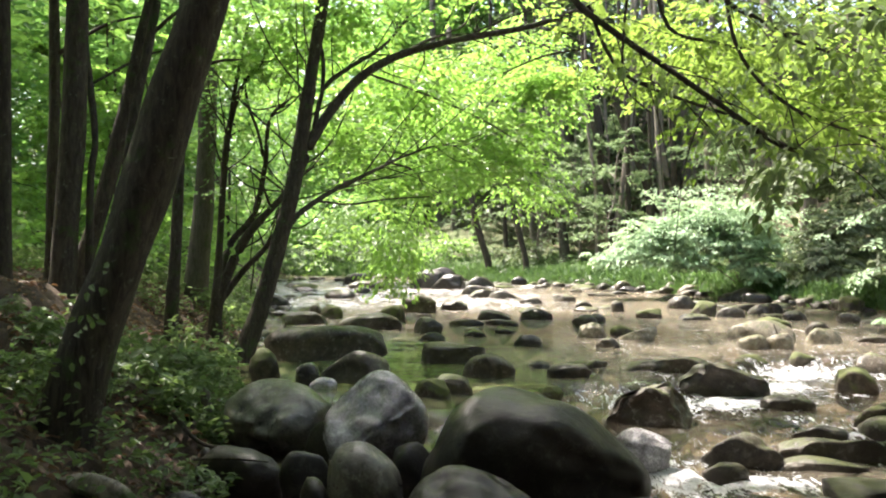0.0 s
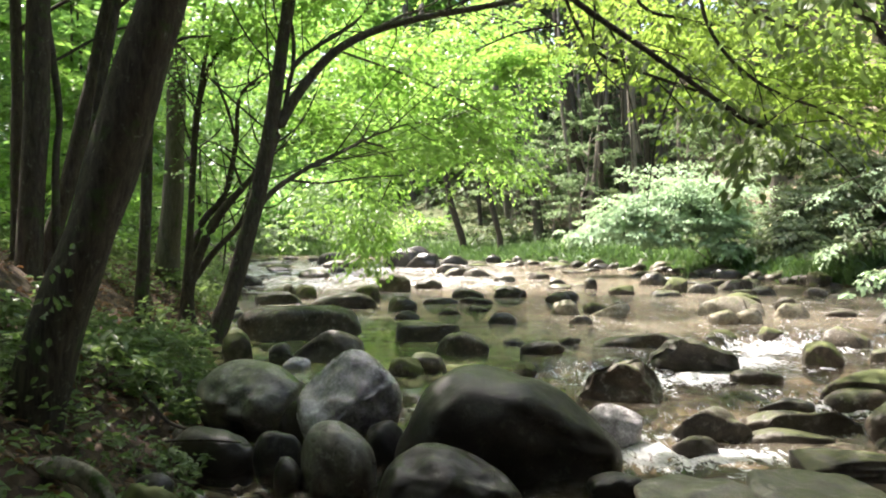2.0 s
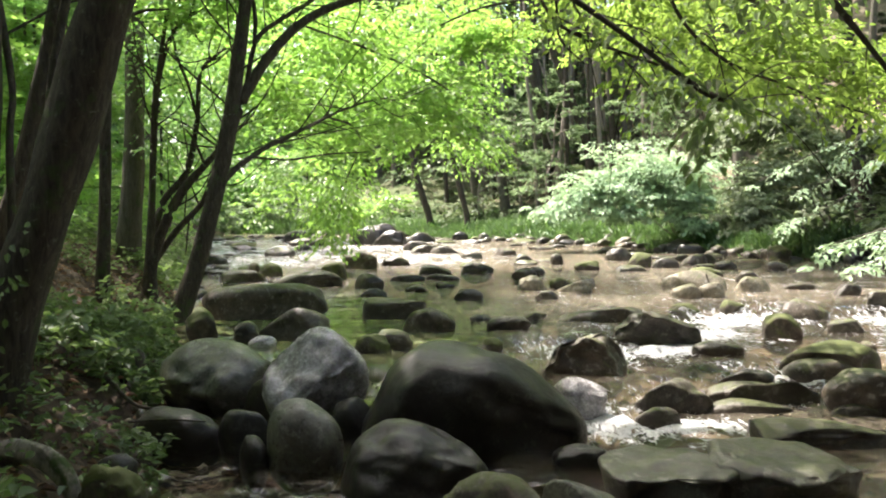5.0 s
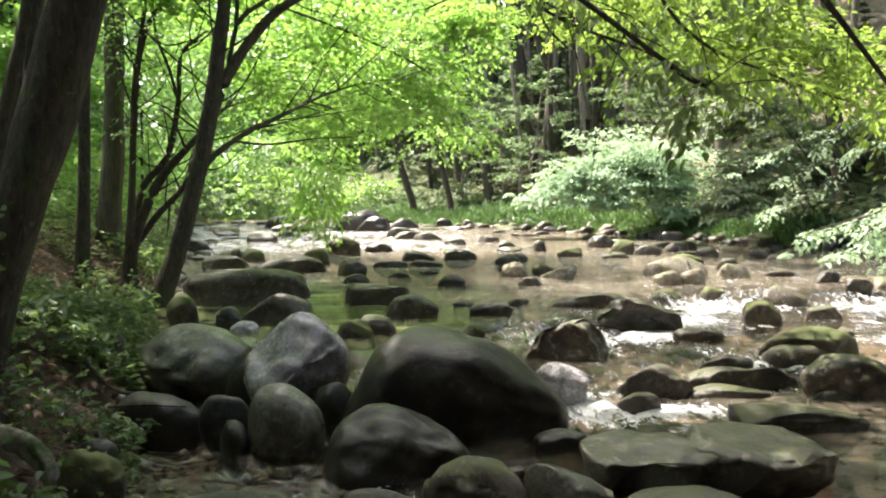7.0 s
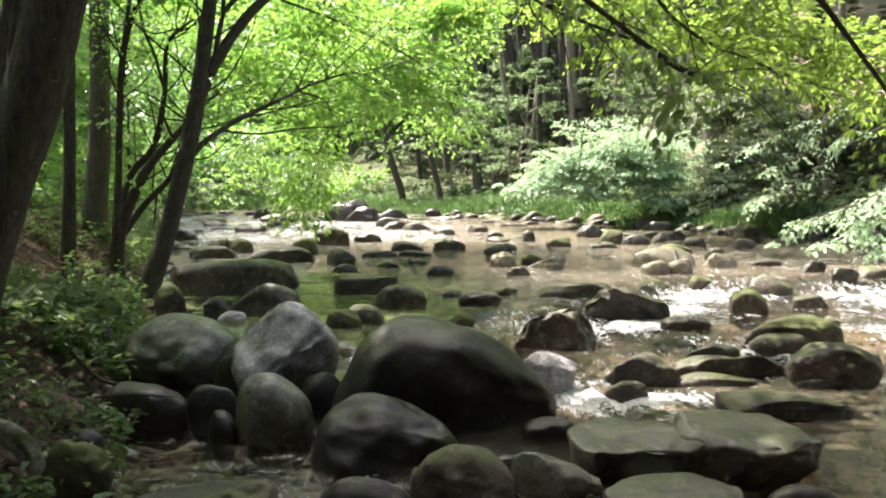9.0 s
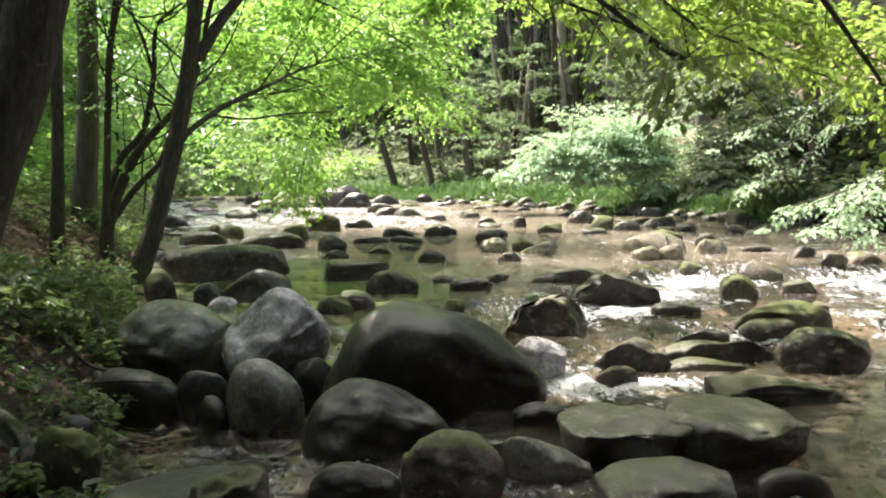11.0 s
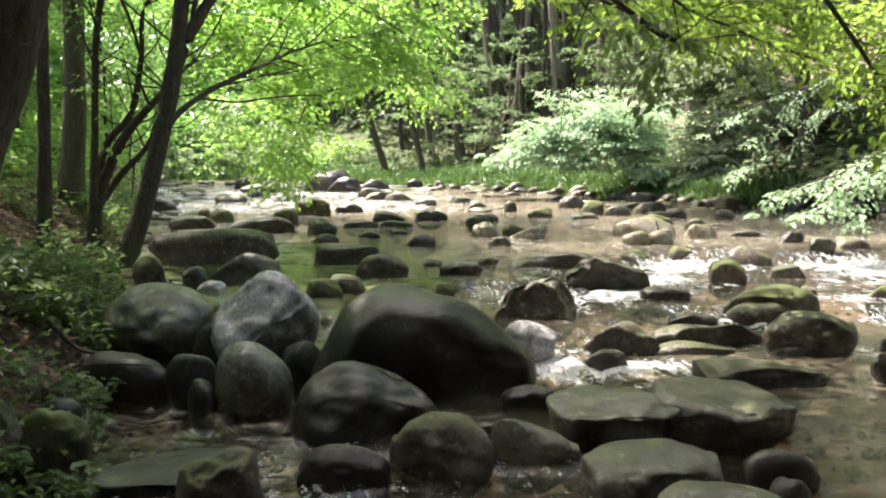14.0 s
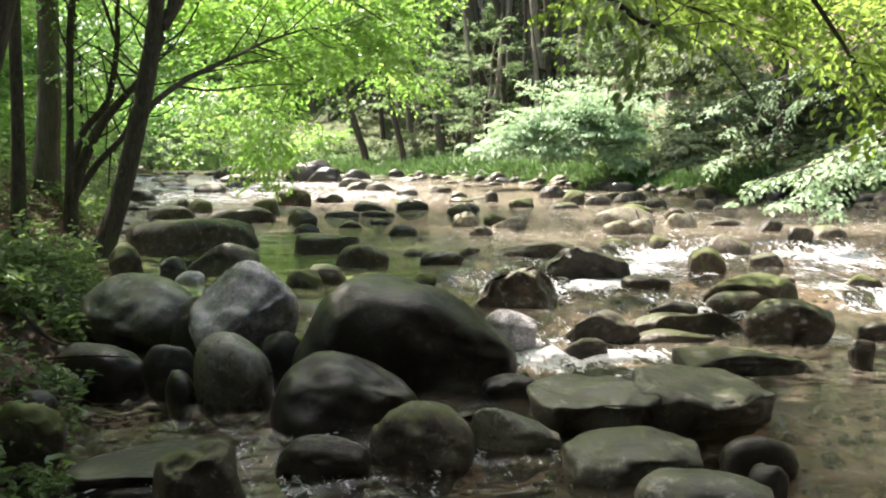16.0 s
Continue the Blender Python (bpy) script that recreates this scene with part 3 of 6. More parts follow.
def stone_shape(seed, sub, w, d, h, square=0.04, cuts=4, taper=0.0, flat=0.05, lean=0.0, rough=0.14, under=-0.05, waist=0.1, planes=(), top=(), chip=1.5):
    """Vertices of a worn stone w x d x h above its waterline, going on below it; top: its crest from end to end; chip: how broken its faces are."""
    p, f = ball(sub)
    p = p.copy()
    r = np.random.default_rng(1000 + seed)
    if square:
        q = np.sign(p) * np.abs(p) ** (1 - square)
        p = q / np.maximum(1, np.abs(q).max(1, keepdims=True) * 1.0)
    p = p * (1 + rough * 2.2 * lattice(p * 1.15, seed) + rough * 0.9 * lattice(p * 2.7, seed + 3))[:, None]
    for _ in range(cuts):
        nrm = unit(r.normal(0, 1, (1, 3)) * np.array([[1, 1, 0.8]]))[0]
        over = np.maximum(p @ nrm - r.uniform(0.5, 0.8), 0)
        p -= over[:, None] * nrm * 0.8
    for nx, ny, nz, c, *k in planes:
        nrm = unit(np.array([[nx, ny, nz]], float))[0]
        soft = k[1] if len(k) > 1 else 0.085
        over = (p @ nrm - c + chip * (0.10 * lattice(p * 2.3, seed + 5) + 0.05 * lattice(p * 5, seed + 6))) / soft
        p -= (soft * np.logaddexp(0, over))[:, None] * nrm * (k[0] if k else 0.55)
    if flat:
        p[:, 2] = np.where(p[:, 2] > 0, p[:, 2] * (1 - flat) + flat * np.tanh(p[:, 2] * 3) * 0.9, p[:, 2])
    p[:, 2] *= 1 - taper * np.clip(p[:, 0], -1, 1) * 0.5 * (p[:, 2] > -0.2)
    if top:
        u = np.clip(p[:, 0], -1, 1)
        rise = np.interp(u, np.linspace(-1, 1, len(top)), top) / (1.04 - u * u) ** 0.25
        p[:, 2] *= np.where(p[:, 2] > 0, rise, 1)
    p[:, 0] += lean * p[:, 2]
    p = p / np.abs(p).max(0)
    if sub >= 4:
        p = p * (1 + (rough * 0.35 + 0.012) * fbm(p * 3.5, 4, seed + 7))[:, None]
    low = p[:, 2] < 0
    p[low, :2] *= (1 - under * np.abs(p[low, 2:3]))
    z = np.where(low, p[:, 2] * (waist * h + 0.16 + 0.12 * w), p[:, 2] * (1 - waist) * h) + waist * h
    return np.stack([p[:, 0] * w / 2, p[:, 1] * d / 2, z], 1), f


ROCKS = {"grey": (ROCK_GREY, "smooth grey water-worn boulder at the stream edge"), "olive": (ROCK_OLIVE, "smooth olive-grey water-worn boulder"), "slab": (ROCK_SLAB, "broad grey-green water-worn slab"),
         "wet": (ROCK_WET, "brown-grey wet stone standing in the stream"), "green": (ROCK_GREEN, "stone covered with yellow-green moss"), "moss": (ROCK_MOSS, "rounded brown stone with patches of green moss"),
         "dark": (ROCK_DARK, "dark wet boulder standing in the stream"), "sun": (ROCK_SUN, "pale sunlit stone lying in shallow water")}


def boulder(x, y, z, w, d, h, yaw=0.0, kind="dark", seed=0, sub=3, label="", pitch=0.0, roll=0.0, **shape):
    v, f = stone_shape(seed, sub, w, d, h, **shape)
    m, text = ROCKS[kind]
    ob = whole("boulder" if w > 0.45 else "stone", grid_mesh("boulder", v, f), m, label=label or text, category="boulder" if w > 0.45 else "stone", group="stones in the stream")
    ob.matrix_world = pose(x, y, z, pitch, roll, yaw)
    return ob

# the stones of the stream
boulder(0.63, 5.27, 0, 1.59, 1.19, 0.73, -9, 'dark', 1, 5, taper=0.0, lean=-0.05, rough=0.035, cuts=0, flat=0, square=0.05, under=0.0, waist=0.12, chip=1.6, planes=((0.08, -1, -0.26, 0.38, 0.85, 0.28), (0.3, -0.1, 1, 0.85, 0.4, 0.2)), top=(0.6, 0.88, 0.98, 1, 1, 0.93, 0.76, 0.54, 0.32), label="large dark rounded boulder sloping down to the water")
boulder(-1.33, 6.26, 0.09, 0.88, 0.83, 0.53, -9, 'olive', 2, 5, rough=0.04, roll=0, taper=0.0, square=0.05, flat=0, cuts=0, under=0.2, waist=0.3, planes=((-0.1, -0.8, 0.55, 0.72, 0.7, 0.12), (-0.1, -0.9, -0.6, 0.55, 0.8)), top=(0.75, 0.95, 1, 0.99, 0.97, 0.94, 0.9, 0.84, 0.7), label="smooth grey egg-shaped boulder with a greenish tinge")
boulder(-0.51, 5.82, 0.12, 0.79, 0.62, 0.67, -9, 'grey', 3, 5, rough=0.03, lean=0.0, taper=0.0, cuts=0, flat=0, square=0.04, under=0.15, waist=0.3, chip=1.2, planes=((-0.2, -0.62, 0.8, 0.48, 0.85, 0.06), (0.65, -0.8, -0.3, 0.52, 0.85, 0.06)), top=(0.5, 0.7, 0.85, 0.96, 1, 0.95, 0.84, 0.66, 0.5), label="pale grey boulder with a smooth tilted top")
boulder(-0.49, 5.0, 0, 0.51, 0.46, 0.43, -9, 'olive', 4, 5, rough=0.04, lean=-0.05, taper=0.0, cuts=0, flat=0, under=0.0, waist=0.2, planes=((0.1, -1, -0.35, 0.6, 0.8),), top=(0.75, 0.94, 1, 1, 0.96, 0.87, 0.75, 0.62, 0.5), label="small egg-shaped boulder with a greenish top")
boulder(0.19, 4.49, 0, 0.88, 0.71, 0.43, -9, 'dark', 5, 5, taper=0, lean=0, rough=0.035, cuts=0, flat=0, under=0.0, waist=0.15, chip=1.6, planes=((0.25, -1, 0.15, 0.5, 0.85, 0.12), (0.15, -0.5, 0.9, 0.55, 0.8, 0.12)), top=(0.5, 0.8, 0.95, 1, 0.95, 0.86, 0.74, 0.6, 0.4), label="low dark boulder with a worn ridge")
boulder(0.56, 3.82, 0, 0.57, 0.45, 0.29, -9, 'moss', 6, 5, rough=0.08, chip=1.8, cuts=0, waist=0.15, under=0.0, planes=((-0.27, -1, -0.05, 0.45, 0.8),), top=(0.5, 0.8, 0.93, 1, 1, 0.96, 0.88, 0.75, 0.5), label="rounded boulder covered with dark green moss")
boulder(1.04, 3.92, 0, 0.51, 0.25, 0.2, -9, 'olive', 7, 5, roll=6, cuts=1, waist=0.2, rough=0.06, planes=((0.48, -1, -0.21, 0.6, 0.8),), top=(0.8, 0.97, 1, 0.92, 0.82, 0.72, 0.62, 0.52, 0.4), under=0.0, label="long wet stone lying in the shallows")
boulder(1.55, 4.19, 0, 0.80, 0.77, 0.27, -2, 'slab', 8, 5, flat=0.1, square=0.05, rough=0.11, cuts=0, under=0.06, waist=0.5, taper=0, chip=2.2, planes=((-0.1, -1, -0.5, 0.5, 0.85, 0.05), (-0.05, -0.16, 1, 0.5, 0.7, 0.15)), top=(0.7, 0.88, 0.95, 0.97, 1, 1, 1, 1, 0.98), label="broad flat-topped slab with mossy patches")
boulder(2.23, 4.14, 0, 0.90, 0.87, 0.31, -9, 'slab', 9, 5, flat=0.05, square=0.04, rough=0.11, cuts=0, under=0.06, waist=0.45, taper=0, chip=2.2, planes=((0.05, -1, -0.5, 0.5, 0.85, 0.05), (0.08, -0.14, 1, 0.62, 0.65, 0.15), (0.7, -0.8, -0.2, 0.72, 0.8, 0.08)), top=(1, 1, 1, 1, 0.98, 0.95, 0.9, 0.8, 0.6), label="broad grey slab with a dark undercut side")
boulder(1.54, 3.58, 0, 0.7, 0.56, 0.19, -9, 'slab', 10, 5, flat=0.1, cuts=0, waist=0.2, rough=0.08, chip=1.8, planes=((0.1, -1, -0.2, 0.75, 0.8), (-0.1, -0.3, 1, 0.65, 0.7)), top=(0.6, 0.85, 0.97, 1, 1, 0.98, 0.94, 0.86, 0.65), under=0.0, square=0.04, label="broad rounded slab with a grey-green top")
boulder(1.66, 3.06, 0, 0.58, 0.41, 0.17, -9, 'slab', 11, 5, flat=0.25, cuts=0, waist=0.2, rough=0.05, planes=((-0.1, -1, 0.0, 0.6, 0.7),), top=(0.6, 0.87, 0.98, 1, 0.98, 0.95, 0.9, 0.8, 0.6), under=0.0)
boulder(1.99, 3.11, 0, 0.21, 0.17, 0.17, -9, 'dark', 12, 3, planes=((0.48, -1, -0.17, 0.42, 0.5),), cuts=2, rough=0.1)
boulder(2.1, 3.4, 0, 0.42, 0.2, 0.19, -9, 'dark', 13, 3, rough=0.12, roll=8, planes=((-0.25, -1, -0.25, 0.61, 0.5),), cuts=2)
boulder(0.05, 3.78, 0, 0.47, 0.29, 0.18, -9, 'dark', 14, 5, rough=0.06, planes=((-0.11, -1, -0.15, 0.43, 0.8),), cuts=2, under=0, waist=0.15)
boulder(-0.54, 3.57, 0, 0.48, 0.39, 0.25, -9, 'moss', 15, 5, chip=1.8, square=0.15, flat=0.4, rough=0.07, planes=((0.3, -1, 0.1, 0.6, 0.8), (0.0, -0.4, 1, 0.6, 0.8)), cuts=2, top=(0.7, 0.85, 0.93, 0.97, 1, 1, 1, 0.93, 0.7), under=0.0, label="blocky stone with a flat greenish top")
boulder(-0.79, 3.95, 0, 0.74, 0.52, 0.06, -9, 'dark', 16, 5, chip=2.0, flat=0.6, square=0.3, rough=0.07, planes=((0.0, -0.3, 1, 0.45, 0.8),), cuts=2, waist=0.6, label="flat dark stone slab at the water edge")
boulder(-1.37, 4.0, 0.1, 0.36, 0.26, 0.26, -9, 'green', 17, 5, rough=0.12, planes=((0.32, -1, -0.11, 0.58, 0.8),), cuts=2, under=0, top=(0.7, 0.9, 1, 0.95, 0.9, 0.95, 0.9, 0.8, 0.5))
boulder(-1.46, 5.51, 0.02, 0.66, 0.39, 0.26, -9, 'dark', 19, 4, planes=((-0.35, -1, -0.2, 0.55, 0.5),), cuts=2, rough=0.07, top=(0.75, 0.93, 1, 0.97, 0.95, 0.94, 0.92, 0.9, 0.7), under=0, waist=0.15)
boulder(-0.83, 5.0, 0, 0.18, 0.29, 0.22, 20, 'dark', 20, 3, cuts=0, waist=0.15, rough=0.06, planes=(), under=0, top=(0.6, 0.9, 1, 1, 1, 0.95, 0.9, 0.8, 0.5))
boulder(-1.49, 4.45, 0.15, 0.23, 0.16, 0.13, -9, 'dark', 21, 3, planes=((-0.38, -1, 0.05, 0.52, 0.5),), cuts=2, rough=0.1)
boulder(-0.34, 5.63, 0, 0.17, 0.14, 0.13, -9, 'moss', 22, 3, planes=((0.07, -1, -0.06, 0.54, 0.5),), cuts=2, rough=0.1)
boulder(1.24, 4.77, 0, 0.37, 0.19, 0.13, -9, 'dark', 23, 4, planes=((0.29, -1, -0.22, 0.49, 0.5),), cuts=2, rough=0.1)
boulder(2.9, 5.05, 0, 1.07, 0.53, 0.16, -9, 'wet', 25, 5, flat=0.05, cuts=1, taper=0.3, rough=0.06, planes=((0.43, -1, -0.08, 0.46, 0.8),), label="flat stone with moss on one end")
boulder(3.83, 5.85, 0, 0.75, 0.59, 0.33, -9, 'moss', 26, 5, rough=0.05, cuts=0, taper=0, lean=0, waist=0.35, under=0.1, planes=((-0.2, -1, -0.1, 0.5, 0.85),), top=(0.6, 0.82, 0.95, 1, 1, 0.96, 0.9, 0.78, 0.55), label="rounded brown boulder beside a small fall")
boulder(3.67, 5.76, 0, 0.4, 0.2, 0.08, -9, 'wet', 27, 4, planes=((-0.21, -1, -0.01, 0.44, 0.5),), cuts=2, rough=0.1)
boulder(4.11, 7.03, 0, 0.72, 0.43, 0.2, -9, 'moss', 28, 4, rough=0.06, cuts=0, waist=0.25, planes=((0.46, -1, -0.18, 0.61, 0.8),))
boulder(4.24, 7.16, 0.12, 1.0, 0.6, 0.21, -9, 'green', 29, 4, rough=0.09, cuts=1, waist=0.2, planes=((-0.47, -1, -0.25, 0.42, 0.8),), label="mossy low boulder among white water")
boulder(5.01, 7.72, 0.12, 0.23, 0.18, 0.1, -9, 'moss', 30, 3, planes=((0.23, -1, -0.14, 0.62, 0.5),), cuts=2, rough=0.1)
boulder(2.34, 6.11, 0, 0.63, 0.43, 0.23, -9, 'wet', 31, 4, rough=0.14, planes=((0.13, -1, 0.02, 0.42, 0.8),), cuts=2, label="brown pitted rock in fast water")
boulder(2.07, 5.7, 0, 0.36, 0.18, 0.12, -9, 'wet', 32, 4, planes=((-0.42, -1, 0.03, 0.62, 0.5),), cuts=2, rough=0.1)
boulder(3.14, 6.18, 0, 1.01, 0.23, 0.18, -9, 'wet', 33, 4, square=0.3, rough=0.13, planes=((0.49, -1, -0.12, 0.43, 0.8),), cuts=2, label="dark rock ledge under a thin sheet of water")
boulder(3.38, 6.96, 0, 0.56, 0.23, 0.12, -9, 'wet', 34, 4, planes=((-0.31, -1, -0.25, 0.61, 0.5),), cuts=2, rough=0.1)
boulder(2.88, 5.98, 0, 0.7, 0.36, 0.09, -9, 'wet', 35, 4, planes=((-0.04, -1, -0.19, 0.44, 0.5),), cuts=2, rough=0.1)
boulder(1.82, 6.96, 0.12, 0.8, 0.64, 0.53, -9, 'moss', 36, 5, cuts=0, rough=0.1, waist=0.2, planes=((-0.25, -1, -0.1, 0.12, 0.95), (0.7, -0.5, 0.4, 0.45, 0.9), (-0.75, 0.1, 0.6, 0.5, 0.9), (0.1, 0.15, 1, 0.62, 0.8)), label="dark angular rock in mid-stream")
boulder(2.7, 9.46, 0.12, 1.16, 0.7, 0.36, -9, 'moss', 37, 4, flat=0.1, cuts=0, rough=0.06, taper=-0.3, planes=((0, -1, -0.1, 0.3, 0.9), (0, 0.1, 1, 0.6, 0.7)), label="low mossy rock in mid-stream")
boulder(3.0, 8.47, 0.12, 1.03, 0.82, 0.4, -9, 'wet', 38, 5, cuts=0, rough=0.06, taper=0.4, waist=0.2, planes=((-0.2, -1, -0.15, 0.05, 0.97), (0.3, 0.1, 1, 0.55, 0.85), (-0.8, 0, 0.5, 0.6, 0.9)), label="dark wedge-shaped rock with a flat broken face")
boulder(4.6, 8.71, 0.12, 0.51, 0.47, 0.28, -9, 'green', 39, 4, planes=((-0.05, -1, -0.22, 0.49, 0.5),), cuts=2, rough=0.1)
boulder(5.65, 10.07, 0.12, 0.62, 0.37, 0.28, -9, 'moss', 40, 4, planes=((-0.3, -1, -0.22, 0.53, 0.5),), cuts=2, rough=0.1)
boulder(4.97, 10.68, 0.12, 0.43, 0.26, 0.22, -9, 'green', 41, 4, planes=((0.49, -1, -0.07, 0.53, 0.5),), cuts=2, rough=0.1)
boulder(4.22, 10.64, 0.12, 0.48, 0.28, 0.18, -9, 'green', 42, 4, planes=((-0.42, -1, 0.05, 0.5, 0.5),), cuts=2, rough=0.1)
boulder(5.5, 8.93, 0.12, 0.47, 0.24, 0.22, -9, 'wet', 43, 4, cuts=4, planes=((0.13, -1, -0.02, 0.56, 0.5),), rough=0.1)
boulder(3.42, 7.75, 0.12, 0.55, 0.27, 0.13, -9, 'wet', 44, 4, planes=((0.23, -1, -0.19, 0.47, 0.5),), cuts=2, rough=0.1)
boulder(5.22, 12.77, 0.27, 1.05, 0.63, 0.35, -9, 'sun', 45, 4, flat=0.3, planes=((-0.47, -1, -0.25, 0.58, 0.8),), cuts=2, rough=0.08, label="pale sunlit flat boulder with mossy top")
boulder(4.62, 11.61, 0.27, 0.45, 0.37, 0.24, -9, 'sun', 46, 4, planes=((0.46, -1, -0.12, 0.45, 0.5),), cuts=2, rough=0.1)
boulder(5.02, 11.6, 0.27, 0.44, 0.35, 0.26, -9, 'sun', 47, 4, planes=((-0.21, -1, 0.03, 0.6, 0.5),), cuts=2, rough=0.1)
boulder(5.99, 12.3, 0.27, 0.61, 0.37, 0.28, -9, 'sun', 48, 4, planes=((-0.15, -1, 0.02, 0.43, 0.5),), cuts=2, rough=0.1)
boulder(6.58, 13.7, 0.28, 0.45, 0.27, 0.26, -9, 'wet', 49, 4, planes=((0.43, -1, -0.14, 0.62, 0.5),), cuts=2, rough=0.1)
boulder(5.72, 7.42, 0.08, 0.4, 0.24, 0.16, -9, 'green', 50, 4, planes=((-0.49, -1, -0.25, 0.42, 0.5),), cuts=2, rough=0.1)
boulder(7.61, 10.7, 0.12, 0.62, 0.49, 0.39, -9, 'moss', 51, 4, planes=((0.29, -1, -0.18, 0.62, 0.5),), cuts=2, rough=0.1)
boulder(4.57, 5.73, 0, 0.34, 0.28, 0.14, -9, 'wet', 52, 4, planes=((0.06, -1, -0.01, 0.42, 0.5),), cuts=2, rough=0.1)
boulder(0.13, 10.07, 0.26, 0.9, 0.45, 0.31, -9, 'wet', 54, 4, square=0.4, flat=0.6, planes=((0.5, -1, -0.08, 0.43, 0.8),), cuts=2, rough=0.1, label="dark block-shaped rock in a calm pool")
boulder(0.52, 8.89, 0.26, 0.61, 0.42, 0.28, -9, 'moss', 55, 4, planes=((-0.36, -1, -0.23, 0.6, 0.8),), cuts=2, rough=0.1)
boulder(0.07, 7.84, 0.26, 0.45, 0.31, 0.18, -9, 'moss', 56, 4, planes=((0.03, -1, -0.22, 0.45, 0.5),), cuts=2, rough=0.1)
boulder(-0.11, 7.63, 0.16, 0.39, 0.31, 0.31, -9, 'green', 57, 4, planes=((0.32, -1, -0.06, 0.57, 0.5),), cuts=2, rough=0.1)
boulder(1.09, 8.04, 0.2, 0.3, 0.21, 0.11, -9, 'green', 58, 4, planes=((-0.5, -1, 0.05, 0.48, 0.5),), cuts=2, rough=0.1)
boulder(1.19, 9.59, 0.26, 0.3, 0.15, 0.09, -9, 'wet', 59, 4, planes=((0.41, -1, -0.03, 0.54, 0.5),), cuts=2, rough=0.1)
boulder(1.44, 8.85, 0.26, 0.54, 0.21, 0.17, -9, 'wet', 60, 4, planes=((-0.11, -1, -0.2, 0.51, 0.5),), cuts=2, rough=0.1)
boulder(1.75, 9.04, 0.17, 0.25, 0.12, 0.11, -9, 'wet', 61, 3, planes=((-0.25, -1, -0.24, 0.51, 0.5),), cuts=2, rough=0.1)
boulder(-1.56, 10.52, 0.26, 1.72, 0.69, 0.47, 0, 'moss', 62, 4, square=0.25, flat=0.2, rough=0.07, planes=((0.48, -1, -0.11, 0.54, 0.8),), cuts=2, label="long dark log-shaped rock at the pool edge")
boulder(-1.0, 8.48, 0.26, 0.86, 0.52, 0.37, -9, 'wet', 63, 4, cuts=4, planes=((-0.46, -1, 0.03, 0.48, 0.8),), rough=0.08, label="dark rough rock beside the pool")
boulder(-1.47, 8.43, 0.26, 0.33, 0.23, 0.22, -9, 'wet', 64, 4, planes=((0.2, -1, 0.01, 0.57, 0.5),), cuts=2, rough=0.1)
boulder(-1.99, 8.64, 0.36, 0.38, 0.27, 0.25, -9, 'green', 65, 4, planes=((0.17, -1, -0.15, 0.45, 0.5),), cuts=2, rough=0.1)
boulder(-1.26, 8.06, 0.26, 0.31, 0.18, 0.13, -9, 'grey', 66, 4, planes=((-0.44, -1, -0.25, 0.6, 0.5),), cuts=2, rough=0.1)
boulder(-1.35, 14.8, 0.28, 1.36, 0.67, 0.29, -9, 'wet', 67, 4, square=0.2, planes=((0.48, -1, -0.17, 0.43, 0.8),), cuts=2, rough=0.1)
boulder(-1.05, 16.56, 0.28, 0.58, 0.47, 0.39, -9, 'green', 68, 4, planes=((-0.27, -1, 0.0, 0.61, 0.5),), cuts=2, rough=0.1)
boulder(-0.52, 18.95, 0.3, 0.96, 0.67, 0.45, -9, 'moss', 69, 4, planes=((-0.08, -1, 0.04, 0.42, 0.8),), cuts=2, rough=0.1)
boulder(-0.3, 14.12, 0.28, 0.6, 0.42, 0.27, -9, 'wet', 70, 4, planes=((0.39, -1, -0.09, 0.62, 0.5),), cuts=2, rough=0.1)
boulder(-0.17, 12.75, 0.28, 0.44, 0.22, 0.14, -9, 'wet', 71, 4, planes=((-0.5, -1, -0.24, 0.42, 0.5),), cuts=2, rough=0.1)
boulder(-2.88, 16.0, 0.28, 1.01, 0.51, 0.25, -9, 'wet', 72, 4, planes=((0.34, -1, -0.21, 0.62, 0.5),), cuts=2, rough=0.1)
boulder(-2.49, 17.27, 0.29, 0.59, 0.41, 0.29, -9, 'green', 73, 4, planes=((-0.01, -1, -0.05, 0.43, 0.5),), cuts=2, rough=0.1)
boulder(-3.04, 18.6, 0.29, 0.4, 0.24, 0.26, -9, 'moss', 74, 3, planes=((-0.33, -1, 0.05, 0.6, 0.5),), cuts=2, rough=0.1)
boulder(1.28, 11.85, 0.27, 0.46, 0.28, 0.21, -9, 'wet', 75, 4, planes=((0.5, -1, -0.04, 0.45, 0.5),), cuts=2, rough=0.1)
boulder(0.47, 15.52, 0.28, 0.74, 0.29, 0.13, -9, 'wet', 76, 4, planes=((-0.4, -1, -0.2, 0.58, 0.5),), cuts=2, rough=0.1)
boulder(1.11, 15.5, 0.28, 0.79, 0.31, 0.15, -9, 'wet', 77, 4, planes=((0.09, -1, -0.24, 0.47, 0.5),), cuts=2, rough=0.1)
boulder(1.14, 16.98, 0.29, 0.78, 0.38, 0.25, -9, 'wet', 78, 4, planes=((0.26, -1, -0.1, 0.56, 0.5),), cuts=2, rough=0.1)
boulder(2.06, 16.99, 0.29, 0.79, 0.4, 0.25, -9, 'wet', 79, 4, planes=((-0.48, -1, 0.04, 0.5, 0.5),), cuts=2, rough=0.1)
boulder(0.29, 19.86, 0.3, 0.75, 0.37, 0.23, -9, 'wet', 80, 4, planes=((0.45, -1, 0.01, 0.53, 0.5),), cuts=2, rough=0.1)
boulder(-4.74, 21.85, 0.3, 0.88, 0.52, 0.33, -9, 'wet', 82, 4, planes=((-0.18, -1, -0.25, 0.49, 0.5),), cuts=2, rough=0.1)
